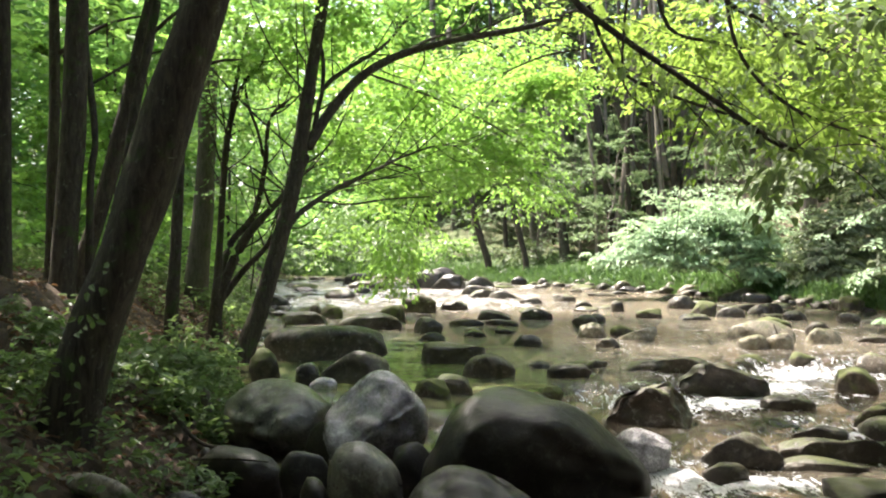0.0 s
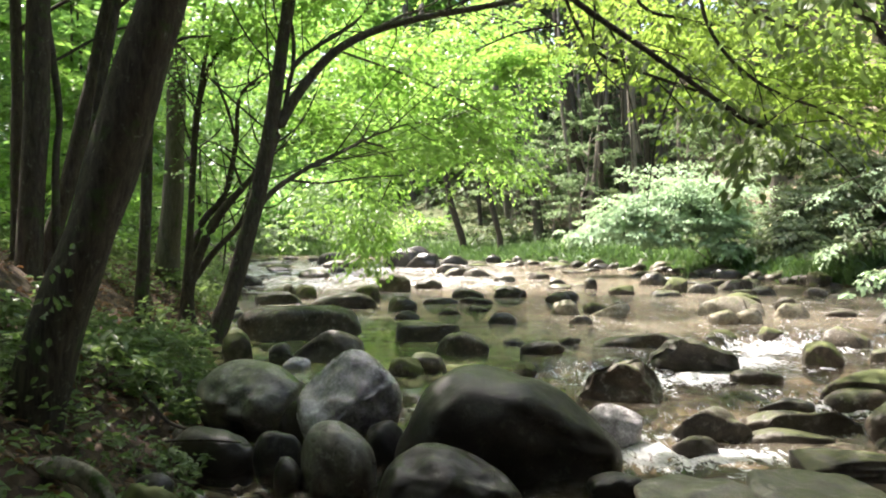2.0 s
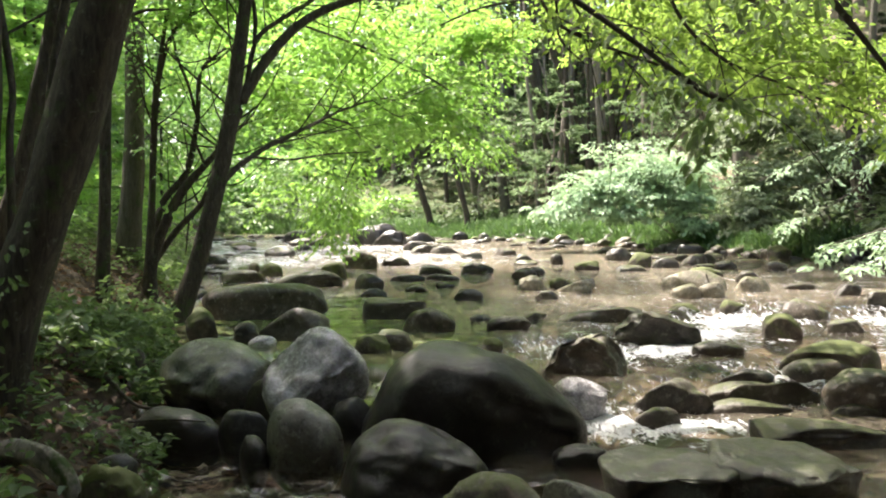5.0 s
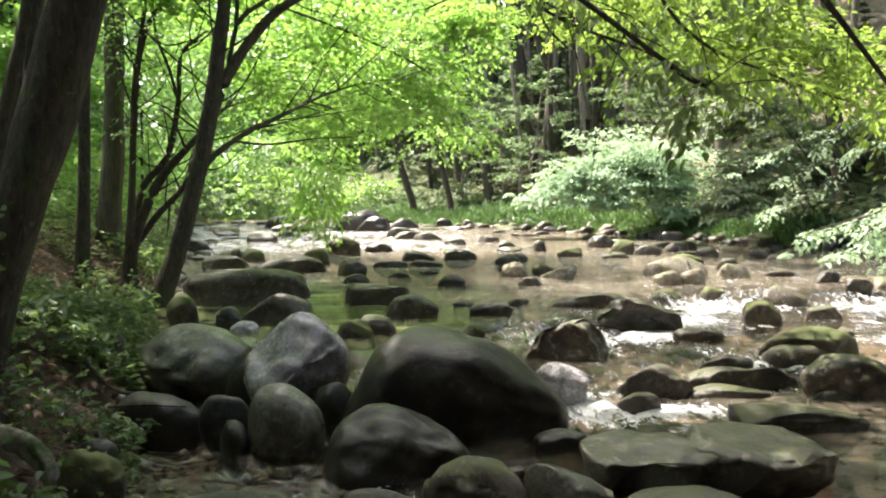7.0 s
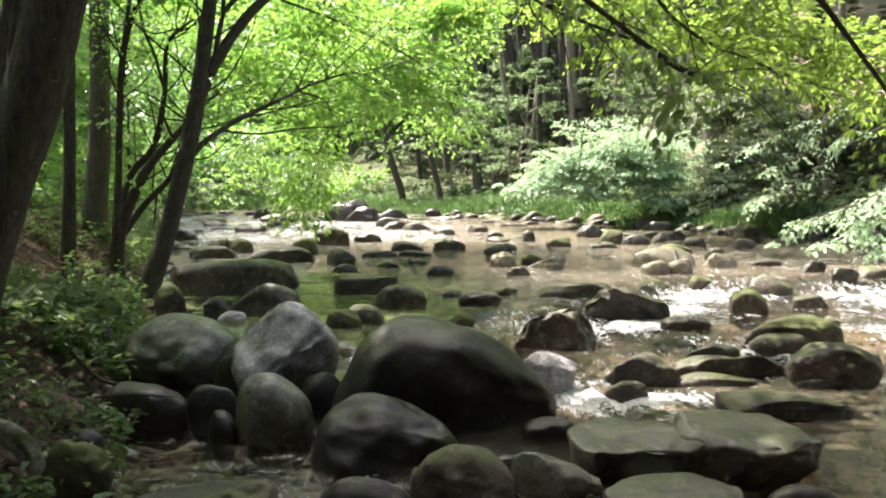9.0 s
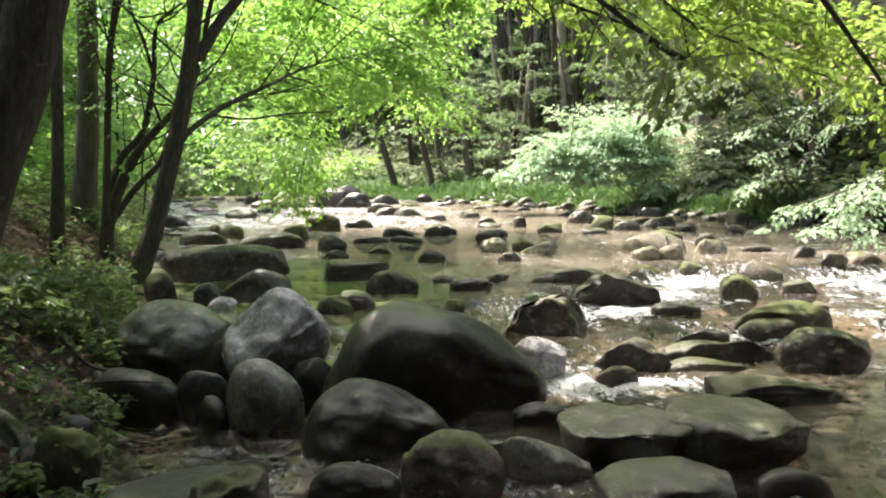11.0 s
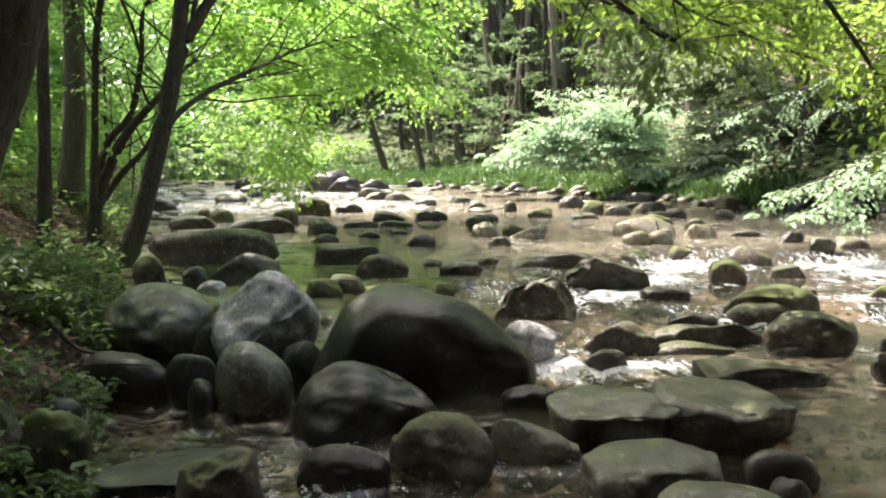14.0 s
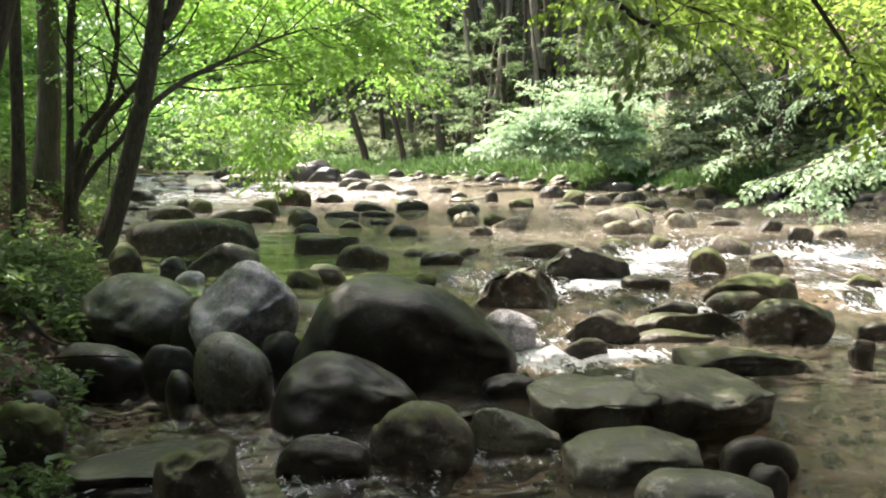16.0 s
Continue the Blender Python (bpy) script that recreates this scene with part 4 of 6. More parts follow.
boulder(-3.41, 25.35, 0.32, 1.12, 0.56, 0.39, -9, 'moss', 83, 4, planes=((0.45, -1, -0.15, 0.56, 0.5),), cuts=2, rough=0.1)
boulder(-3.06, 28.99, 0.33, 0.79, 0.4, 0.24, -9, 'moss', 84, 3, planes=((-0.48, -1, 0.01, 0.47, 0.5),), cuts=2, rough=0.1)
boulder(-4.0, 37.44, 0.45, 1.82, 0.91, 0.51, -9, 'wet', 85, 4, planes=((0.26, -1, 0.04, 0.59, 0.5),), cuts=2, rough=0.1)
boulder(-3.05, 33.24, 0.35, 2.13, 1.07, 0.34, -9, 'moss', 86, 4, planes=((0.1, -1, -0.11, 0.44, 0.5),), cuts=2, rough=0.1)
boulder(1.18, 27.8, 0.33, 1.06, 0.54, 0.34, -9, 'wet', 88, 4, planes=((0.5, -1, -0.2, 0.43, 0.5),), cuts=2, rough=0.1)
boulder(1.93, 25.39, 0.32, 1.1, 0.55, 0.28, -9, 'wet', 89, 3, planes=((-0.33, -1, -0.04, 0.62, 0.5),), cuts=2, rough=0.1)
boulder(3.63, 20.18, 0.3, 0.49, 0.3, 0.22, -9, 'wet', 90, 3, planes=((-0.01, -1, 0.05, 0.42, 0.5),), cuts=2, rough=0.1)
boulder(4.3, 19.26, 0.3, 0.37, 0.26, 0.29, -9, 'wet', 91, 3, planes=((0.35, -1, -0.05, 0.62, 0.5),), cuts=2, rough=0.1)
boulder(6.25, 20.5, 0.3, 0.77, 0.54, 0.37, -9, 'wet', 92, 4, planes=((-0.5, -1, -0.21, 0.42, 0.5),), cuts=2, rough=0.1)
boulder(6.04, 17.94, 0.29, 0.64, 0.52, 0.35, -9, 'green', 93, 4, planes=((0.39, -1, -0.23, 0.61, 0.5),), cuts=2, rough=0.1)
boulder(6.47, 17.52, 0.29, 0.67, 0.4, 0.29, -9, 'wet', 94, 4, planes=((-0.07, -1, -0.09, 0.44, 0.5),), cuts=2, rough=0.1)
boulder(4.6, 17.24, 0.28, 0.68, 0.41, 0.23, -9, 'green', 95, 4, planes=((-0.28, -1, 0.04, 0.59, 0.5),), cuts=2, rough=0.1)
boulder(3.11, 13.4, 0.28, 0.48, 0.24, 0.19, -9, 'green', 96, 4, planes=((0.49, -1, -0.0, 0.46, 0.5),), cuts=2, rough=0.1)
boulder(3.26, 12.86, 0.27, 0.7, 0.41, 0.23, -9, 'sun', 97, 4, planes=((-0.44, -1, -0.17, 0.57, 0.5),), cuts=2, rough=0.1)
boulder(2.53, 13.22, 0.27, 0.52, 0.36, 0.29, -9, 'sun', 98, 4, planes=((0.16, -1, -0.25, 0.49, 0.5),), cuts=2, rough=0.1)
boulder(2.83, 15.48, 0.28, 0.56, 0.34, 0.22, -9, 'moss', 99, 4, planes=((0.2, -1, -0.14, 0.54, 0.5),), cuts=2, rough=0.1)
boulder(3.23, 16.52, 0.29, 0.43, 0.26, 0.16, -9, 'wet', 100, 3, planes=((-0.46, -1, 0.02, 0.52, 0.5),), cuts=2, rough=0.1)
boulder(7.93, 18.86, 0.29, 0.72, 0.36, 0.25, -9, 'wet', 101, 3, planes=((0.47, -1, 0.03, 0.51, 0.5),), cuts=2, rough=0.1)
boulder(7.13, 11.49, 0.27, 0.49, 0.25, 0.19, -9, 'wet', 102, 4, cuts=4, planes=((-0.24, -1, -0.12, 0.55, 0.5),), rough=0.1)
boulder(6.96, 10.39, 0.26, 0.44, 0.22, 0.19, -9, 'wet', 103, 4, planes=((-0.12, -1, -0.24, 0.48, 0.5),), cuts=2, rough=0.1)
boulder(1.53, 5.95, 0.05, 0.45, 0.32, 0.27, -9, 'grey', 105, 5, rough=0.06, cuts=0, taper=0.3, waist=0.3, flat=0.05, planes=((0.3, -0.6, 0.75, 0.6, 0.6),), label="smooth pinkish-grey boulder washed by the stream")
boulder(6.23, 14.91, 0.3, 0.83, 0.5, 0.2, -9, 'green', 106, 4)
boulder(8.52, 16.32, 0.3, 0.51, 0.3, 0.18, -9, 'wet', 107, 4)
boulder(2.52, 22.44, 0.3, 0.68, 0.41, 0.19, -9, 'wet', 108, 4)
boulder(1.37, 25.98, 0.3, 1.19, 0.59, 0.39, -9, 'moss', 109, 4)
boulder(0.57, 13.41, 0.28, 0.45, 0.22, 0.13, -9, 'wet', 110, 4)
boulder(1.1, 13.89, 0.28, 0.37, 0.18, 0.13, -9, 'wet', 111, 4)
boulder(3.74, 23.68, 0.3, 0.82, 0.41, 0.26, -9, 'moss', 112, 4)
boulder(2.46, 11.79, 0.27, 0.43, 0.21, 0.14, -9, 'moss', 113, 4)
boulder(3.83, 4.93, 0.12, 0.18, 0.11, 0.1, -9, 'wet', 114, 4, top=(0.6, 0.9, 1, 1, 0.9, 0.8, 0.6))
boulder(6.88, 12.49, 0.27, 0.62, 0.37, 0.16, -9, 'wet', 115, 4)
boulder(7.7, 18.72, 0.3, 0.74, 0.37, 0.25, -9, 'moss', 116, 4)
boulder(7.73, 17.03, 0.3, 0.59, 0.36, 0.18, -9, 'wet', 117, 4)
boulder(1.88, 9.61, 0.26, 0.3, 0.15, 0.1, -9, 'moss', 118, 4)
# near-black stones added to fill the dark gaps between the front boulders
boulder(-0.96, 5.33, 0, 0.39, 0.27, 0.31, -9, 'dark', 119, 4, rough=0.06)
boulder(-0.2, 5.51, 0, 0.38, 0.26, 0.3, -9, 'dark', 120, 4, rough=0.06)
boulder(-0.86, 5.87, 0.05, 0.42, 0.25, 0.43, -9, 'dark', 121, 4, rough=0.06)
boulder(-0.68, 33.46, 0.34, 1.56, 0.94, 0.77, -9, 'dark', 122, 4, rough=0.14, square=0.2)
boulder(0.26, 32.78, 0.34, 1.49, 0.89, 0.7, -9, 'dark', 123, 4, rough=0.14, square=0.2)
boulder(-0.19, 34.34, 0.7, 1.77, 1.06, 0.61, -9, 'dark', 124, 4, rough=0.14, square=0.2)
boulder(1.6, 35.58, 0.34, 1.77, 1.06, 0.46, -9, 'dark', 125, 4, rough=0.12)
# lesser stones strewn along the stream
rs = np.random.default_rng(5)
strewn = 0
while strewn < 90:
    y = rs.uniform(12, 50)
    lo, hi = float(np.interp(y, LEFT_Y, LEFT_X)), float(np.interp(y, RIGHT_Y, RIGHT_X))
    x = rs.uniform(lo, hi) if rs.random() < 0.4 else (hi + 0.5 - rs.random() ** 1.6 * 4 if rs.random() < 0.75 else lo + rs.random() ** 2 * 2)
    if x < lo - 0.3 or x > hi + 0.6 or (y < 15 and -3 < x < 3):
        continue
    w = rs.uniform(0.3, 0.9) * (1 + 0.01 * y)
    boulder(x, y, float(level(x, y)), w, w * rs.uniform(0.5, 0.9), w * rs.uniform(0.08, 0.2), rs.uniform(-40, 40), ("wet", "moss", "wet", "green", "dark", "wet", "wet")[int(rs.integers(0, 7))], 400 + strewn, 2 if w < 0.6 else 3)
    strewn += 1


# stones that edge the far bank
for k in range(115):
    y = 11.5 + 26 * rs.random() ** 1.2
    x = float(np.interp(y, RIGHT_Y, RIGHT_X)) + rs.uniform(-0.9, 0.35)
    w = rs.uniform(0.35, 0.95)
    boulder(x, y, float(level(x, y)), w, w * rs.uniform(0.6, 0.9), w * rs.uniform(0.25, 0.5), rs.uniform(-40, 40), ("wet", "dark", "moss", "dark", "green", "wet")[k % 6], 700 + k, 3, cuts=2, planes=((0, -1, -0.1, 0.55, 0.6),))


# ------------------------------------------------------------ trees
def tree(name, label, x, y, z):
    ob = new(name)
    ob.matrix_world = pose(x, y, z)
    return tagged(ob, label, "tree")


def place(root, ob):
    """Hang a mesh, built in world places, on its thing."""
    ob.parent = root
    ob.matrix_parent_inverse = root.matrix_world.inverted()
    return ob


def limb(root, name, rows, material=BARK, sides=8, seed=0, rough=0.06, parent=None, label=""):
    """A trunk or branch along rows of x, y, z, radius."""
    rows = np.array(rows)
    ob = whole(name, stem_mesh(name, [tube(rows[:, :3], rows[:, 3], sides, rough, seed)]), material, label=label)
    place(root, ob)
    return ob


def crown(root, pieces, material, name="crown", label=""):
    v, f = joined(pieces)
    return place(root, whole(name, grid_mesh(name, v, f, False), material, label=label))


def twigs(rows, n, length, radius, seed, down=0.15):
    """Thin side shoots along a limb, as tubes."""
    r = np.random.default_rng(seed)
    rows = np.array(rows)
    out = []
    for k in range(n):
        s = r.uniform(0.25, 1) * (len(rows) - 1)
        i = min(int(s), len(rows) - 2)
        a = rows[i, :3] + (rows[i + 1, :3] - rows[i, :3]) * (s - i)
        w = unit(rows[i + 1, :3] - rows[i, :3])
        d = unit(w * 0.7 + r.normal(0, 0.6, 3) * np.array([1, 1, 0.6]))
        L = length * r.uniform(0.5, 1.2)
        out.append(tube([a, a + d * L * 0.5 + r.normal(0, 0.06, 3) * L, a + d * L - np.array([0, 0, down * L])], [radius, radius * 0.7, radius * 0.3], 5, 0.1, seed + k))
    return out


# the stout leaning tree on the near bank
t = tree("leaning_tree", "stout dark leaning tree with mossy bark and pale lichen spots", -2.3, 5.0, ground_z(-2.3, 5.0))
limb(t, "trunk", [(-2.49, 4.95, 0.2, 0.225), (-2.42, 5.01, 0.58, 0.178), (-2.29, 5.06, 1.08, 0.165), (-2.1, 5.1, 1.67, 0.155), (-1.94, 5.14, 2.2, 0.172), (-1.75, 5.18, 2.84, 0.166), (-1.61, 5.23, 3.35, 0.153), (-1.33, 5.26, 4.37, 0.135), (-1.04, 5.35, 5.6, 0.108)], BARK, 18, 3, 0.08)
big_rows = [(-1.04, 5.35, 5.6, 0.098), (-0.53, 4.94, 6.18, 0.065), (0.22, 4.54, 6.48, 0.033)]
limb(t, "branch", big_rows, BARK, 9, 4)
# unseen leaf clouds, placed to keep the sun off boulders and slabs
crown(t, [cloud(c, (2.0, 2.4, 1.0), 165, 0.17, 0.8, 24, layers=3) for c in ((-5.4, 8.0, 8.2), (-4.0, 10.8, 9.0), (-4.6, 5.2, 8.6), (-4.6, 8.8, 10.2), (-3.7, 7.2, 9.2))] + [cloud((-0.9, 7.2, 9.3), (1.3, 0.9, 0.6), 60, 0.15, 0.7, 24), cloud((-1.6, 7.7, 8.8), (1.0, 0.9, 0.6), 55, 0.17, 0.7, 24)], LEAF_BEECH)
t_ivy = tree("climbing_ivy", "small patch of ivy leaves on the leaning trunk", -2.2, 4.8, 0.8)
iv = rng.random((26, 1))
crown(t_ivy, [leaf_arrays(np.array([[-2.38, 4.78, 0.75]]) + iv * np.array([[0.3, 0.0, 0.75]]) + rng.normal(0, 0.06, (26, 3)), rng.normal(0, 1, (26, 3)) - np.array([0, 0, 0.6]), np.array([[0.2, -1, 0.4]]) + rng.normal(0, 0.3, (26, 3)), 0.062, 0.62, True)], LEAF_SHADE, "foliage")

# the slim tree at the water's edge, whose forked limb arches over the stream
t = tree("arching_tree", "slim dark tree leaning out and arching over the stream", -2.6, 9.9, ground_z(-2.6, 9.9))
limb(t, "trunk", [(-2.69, 10.02, 0.14, 0.182), (-2.58, 10.02, 0.39, 0.138), (-2.37, 10.11, 1, 0.114), (-2.14, 10.2, 1.89, 0.108), (-1.98, 10.29, 2.64, 0.105), (-1.85, 10.37, 3.56, 0.091), (-1.72, 10.46, 4.49, 0.084), (-1.59, 10.55, 5.45, 0.077), (-1.45, 10.73, 6.78, 0.063), (-1.16, 10.91, 8.63, 0.040)], BARK, 12, 6)
arch = [(-1.98, 10.29, 2.64, 0.075), (-1.79, 10.38, 3.14, 0.076), (-1.5, 10.57, 3.67, 0.069), (-1.14, 10.77, 4.14, 0.063), (-0.6, 10.96, 4.49, 0.056), (0.12, 11.16, 4.75, 0.049), (0.96, 11.36, 4.95, 0.046), (1.55, 11.46, 5.12, 0.038), (2.07, 11.55, 5.35, 0.034), (2.88, 11.75, 5.8, 0.026), (3.89, 11.95, 6.04, 0.013)]
limb(t, "branch", arch, BARK, 9, 7)
up1 = [(-1.76, 10.38, 3.18, 0.034), (-1.62, 10.47, 3.88, 0.034), (-1.37, 10.77, 4.22, 0.031), (-1.02, 11.16, 4.56, 0.029), (-0.8, 11.56, 4.88, 0.021), (-0.48, 11.95, 5.43, 0.017)]
limb(t, "branch", up1, BARK, 7, 8)
low1 = [(-2.18, 10.25, 1.8, 0.048), (-2, 10.49, 2.16, 0.042), (-1.7, 10.89, 2.47, 0.036), (-1.41, 11.39, 2.71, 0.033), (-1.11, 11.88, 2.93, 0.030), (-0.85, 12.38, 3.14, 0.023), (-0.57, 12.98, 3.35, 0.019), (-0.05, 13.97, 3.65, 0.015), (0.6, 14.97, 3.75, 0.011)]
limb(t, "branch", low1, BARK, 7, 9)
limb(t, "branch", [(-0.85, 12.38, 3.14, 0.018), (-0.52, 14.48, 3.22, 0.021), (-0.48, 16.48, 3.03, 0.018), (-0.84, 17.79, 2.36, 0.019), (-1.06, 18, 1.45, 0.013)], BARK, 6, 13)
limb(t, "branch", [(-1.77, 10.79, 2.41, 0.020), (-1.39, 11.59, 2.42, 0.017), (-0.85, 12.39, 2.56, 0.014), (-0.24, 13.19, 2.66, 0.010)], BARK, 6, 14)
limb(t, "branch", [(-1.64, 10.47, 3.84, 0.027), (-1.64, 10.57, 4.29, 0.027), (-1.75, 10.66, 4.94, 0.023), (-1.72, 10.75, 5.52, 0.016)], BARK, 7, 10)
limb(t, "branch", [(-0.68, 10.96, 4.47, 0.024), (-0.21, 11.76, 4.94, 0.021), (0.32, 12.45, 5.36, 0.018), (0.52, 12.95, 5.85, 0.014), (0.94, 13.54, 6.54, 0.010)], BARK, 6, 11)
limb(t, "branch", [(0.92, 11.96, 4.47, 0.013), (1.53, 11.96, 4.73, 0.017), (2.15, 11.56, 4.75, 0.017), (2.45, 11.56, 4.78, 0.008)], BARK, 6, 12)
limb(t, "branch", [(-1.06, 10.77, 4.18, 0.016), (-0.23, 12.97, 4.33, 0.019), (0.79, 14.47, 4.17, 0.016), (1.69, 15.97, 3.91, 0.012)], BARK, 6, 12)
for q in twigs(low1, 12, 2.3, 0.013, 33, -0.1) + twigs([(-2.14, 10.2, 1.89), (-1.85, 10.37, 3.56), (-1.59, 10.55, 5.45)], 12, 1.9, 0.015, 34, -0.3) + twigs(arch, 8, 2.2, 0.014, 35, 0.2) + twigs(arch, 24, 1.1, 0.011, 30) + twigs(low1, 18, 1.2, 0.010, 31) + twigs(up1, 12, 1.0, 0.010, 32):
    place(t, whole("twig", stem_mesh("twig", [q]), BARK))
ra = np.random.default_rng(66)
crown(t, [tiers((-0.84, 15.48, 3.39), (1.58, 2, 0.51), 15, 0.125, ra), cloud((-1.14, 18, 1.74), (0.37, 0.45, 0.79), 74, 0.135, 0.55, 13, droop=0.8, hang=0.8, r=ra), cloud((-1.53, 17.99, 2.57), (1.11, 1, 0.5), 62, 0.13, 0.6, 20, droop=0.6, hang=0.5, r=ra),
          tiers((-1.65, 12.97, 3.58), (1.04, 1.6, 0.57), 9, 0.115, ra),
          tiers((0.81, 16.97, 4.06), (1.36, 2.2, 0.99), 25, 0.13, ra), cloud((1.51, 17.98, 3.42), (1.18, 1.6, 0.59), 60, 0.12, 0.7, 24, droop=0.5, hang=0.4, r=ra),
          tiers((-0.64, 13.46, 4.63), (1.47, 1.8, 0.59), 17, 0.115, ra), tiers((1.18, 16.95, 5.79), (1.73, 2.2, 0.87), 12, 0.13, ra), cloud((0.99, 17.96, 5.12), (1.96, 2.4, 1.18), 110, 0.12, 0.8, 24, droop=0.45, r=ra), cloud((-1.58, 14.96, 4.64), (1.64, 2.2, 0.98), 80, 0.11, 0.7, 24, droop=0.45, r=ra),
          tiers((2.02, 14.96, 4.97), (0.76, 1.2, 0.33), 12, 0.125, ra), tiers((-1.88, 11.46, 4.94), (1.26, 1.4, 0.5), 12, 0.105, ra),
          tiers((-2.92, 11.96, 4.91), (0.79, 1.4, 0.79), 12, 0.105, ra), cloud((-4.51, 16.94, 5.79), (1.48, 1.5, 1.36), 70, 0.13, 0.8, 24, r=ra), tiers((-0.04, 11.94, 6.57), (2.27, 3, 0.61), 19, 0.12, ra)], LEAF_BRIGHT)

# slim trunks standing on the left bank
def bank_tree(name, label, rows, material=BARK, sides=9, seed=0, leaves=None, leaf=0.10, mat=None):
    x, y = rows[0][0], rows[0][1]
    t = tree(name, label, x, y, ground_z(x, y))
    limb(t, "trunk", [(x, y, ground_z(x, y) - 0.15, rows[0][3] * 1.25)] + rows, material, sides, seed)
    top = np.array(rows)
    rb = np.random.default_rng(900 + seed)
    for k in range(3):
        i = len(rows) - 2 - k % 2
        a, ang = top[i, :3], rb.uniform(0, 6.28)
        reach = rb.uniform(0.7, 1.3)
        tip = a + np.array([math.cos(ang) * reach, math.sin(ang) * reach, 0.5 * reach])
        q = top[i, 3]
        limb(t, "branch", [(*a, q * 0.5), (*((a + tip) / 2 + np.array([0, 0, 0.12])), q * 0.35), (*tip, q * 0.15)], material, 6, seed + k)
    crown(t, leaves or [cloud(top[-1, :3], (1.0, 1.0, 0.8), 16, 0.11, 0.7, 20)], mat or LEAF_BEECH)
    return t


bank_tree("tree", "dark upright trunk with furrowed bark", [(-4.25, 7.5, 1.54, 0.082), (-4.24, 7.48, 2.74, 0.065), (-4.25, 7.47, 4.1, 0.060), (-4.26, 7.44, 6.29, 0.049), (-4.34, 7.5, 9.11, 0.028)], seed=21,
          leaves=[cloud((-5, 8, 7.0), (2.5, 2.5, 1.8), 34, 0.11, 0.9, 24, layers=3)])
bank_tree("tree", "tall dark trunk with rough bark", [(-4.09, 8.31, 1.08, 0.157), (-4.05, 8.34, 1.96, 0.134), (-3.99, 8.38, 3.18, 0.128), (-4, 8.46, 4.44, 0.111), (-3.97, 8.53, 6.97, 0.081), (-4, 8.69, 9.66, 0.045)], seed=22,
          leaves=[cloud((-4.4, 9.5, 7.5), (3, 3, 1.8), 40, 0.11, 0.9, 24, layers=3)])
bank_tree("tree", "leaning slim trunk among others", [(-4.25, 9, 1.33, 0.111), (-4.04, 9.09, 2.12, 0.099), (-3.81, 9.18, 3.13, 0.097), (-3.63, 9.27, 4.1, 0.091), (-3.51, 9.36, 4.74, 0.085), (-3.18, 9.53, 6.55, 0.070), (-2.89, 9.71, 8.44, 0.036)], seed=23,
          leaves=[cloud((-3.2, 10.5, 6.8), (2.5, 2.5, 1.5), 34, 0.11, 0.9, 24, layers=3)])
bank_tree("tree", "thin pole-like young trunk", [(-5.04, 9.99, 1.88, 0.080), (-5.02, 9.98, 3.12, 0.069), (-5.05, 10.06, 4.24, 0.066), (-5.12, 10.15, 5.38, 0.059), (-5.21, 10.22, 7.29, 0.037)], seed=24)
bank_tree("tree", "thin dark leaning young trunk", [(-3.63, 8.6, 1.53, 0.063), (-3.56, 8.69, 2.42, 0.057), (-3.5, 8.78, 3.26, 0.054), (-3.35, 8.87, 4.18, 0.052), (-3.24, 8.95, 5, 0.046), (-3.04, 9.13, 6.68, 0.027)], seed=25)
bank_tree("tree", "slim straight trunk with mossy foot", [(-3.57, 10.21, 0.85, 0.096), (-3.52, 10.2, 1.67, 0.078), (-3.5, 10.28, 2.79, 0.071), (-3.5, 10.37, 3.94, 0.068), (-3.5, 10.45, 5.49, 0.061), (-3.51, 10.52, 7.84, 0.035)], seed=26)
bank_tree("tree", "grey upright trunk behind saplings", [(-4.16, 13.01, 0.97, 0.218), (-4.04, 12.99, 2.16, 0.170), (-3.99, 13.07, 3.59, 0.152), (-3.98, 13.15, 5.05, 0.144), (-3.97, 13.23, 7.01, 0.126), (-3.97, 13.39, 10.03, 0.069)], BARK_GREY, seed=27,
          leaves=[cloud((-4, 14, 7), (3, 3, 2.2), 60, 0.11, 0.9, 24, layers=3)])
bank_tree("tree", "thin sapling leaning beside a trunk", [(-3.82, 8.39, 2.39, 0.040), (-3.81, 8.48, 2.89, 0.037), (-3.91, 8.57, 3.53, 0.038), (-4.02, 8.67, 4.19, 0.032), (-4, 8.75, 5.18, 0.022)], seed=28)

# the many-stemmed shrub behind the arching tree
t = bank_tree("shrub", "dark many-stemmed shrub with crooked bare stems", [(-3.51, 12.01, 0.85, 0.096), (-3.27, 12, 1.5, 0.079), (-3.01, 11.99, 1.98, 0.070), (-2.66, 11.99, 2.38, 0.052), (-2.48, 12.19, 2.65, 0.040), (-2.39, 12.38, 3.03, 0.023)], seed=40,
              leaves=[cloud((-3.26, 12.97, 4.05), (0.66, 1, 0.85), 46, 0.085, 0.8, 24, layers=4), cloud((-2.98, 12.98, 2.91), (0.57, 1, 0.57), 26, 0.085, 0.7, 22)])
limb(t, "stem", [(-3.46, 12.01, 0.94, 0.070), (-3.43, 12.1, 1.5, 0.057), (-3.31, 12.2, 1.9, 0.053), (-3, 12.29, 2.31, 0.049), (-2.84, 12.38, 3.12, 0.041), (-2.79, 12.47, 3.86, 0.032), (-2.43, 12.57, 4.25, 0.018)], BARK, 7, 41)
limb(t, "stem", [(-3.47, 11.81, 0.9, 0.064), (-3.43, 11.9, 1.76, 0.056), (-3.4, 11.98, 2.72, 0.052), (-3.31, 11.97, 3.6, 0.048), (-3.12, 12.06, 4.32, 0.040), (-2.79, 12.16, 4.7, 0.022)], BARK, 7, 42)
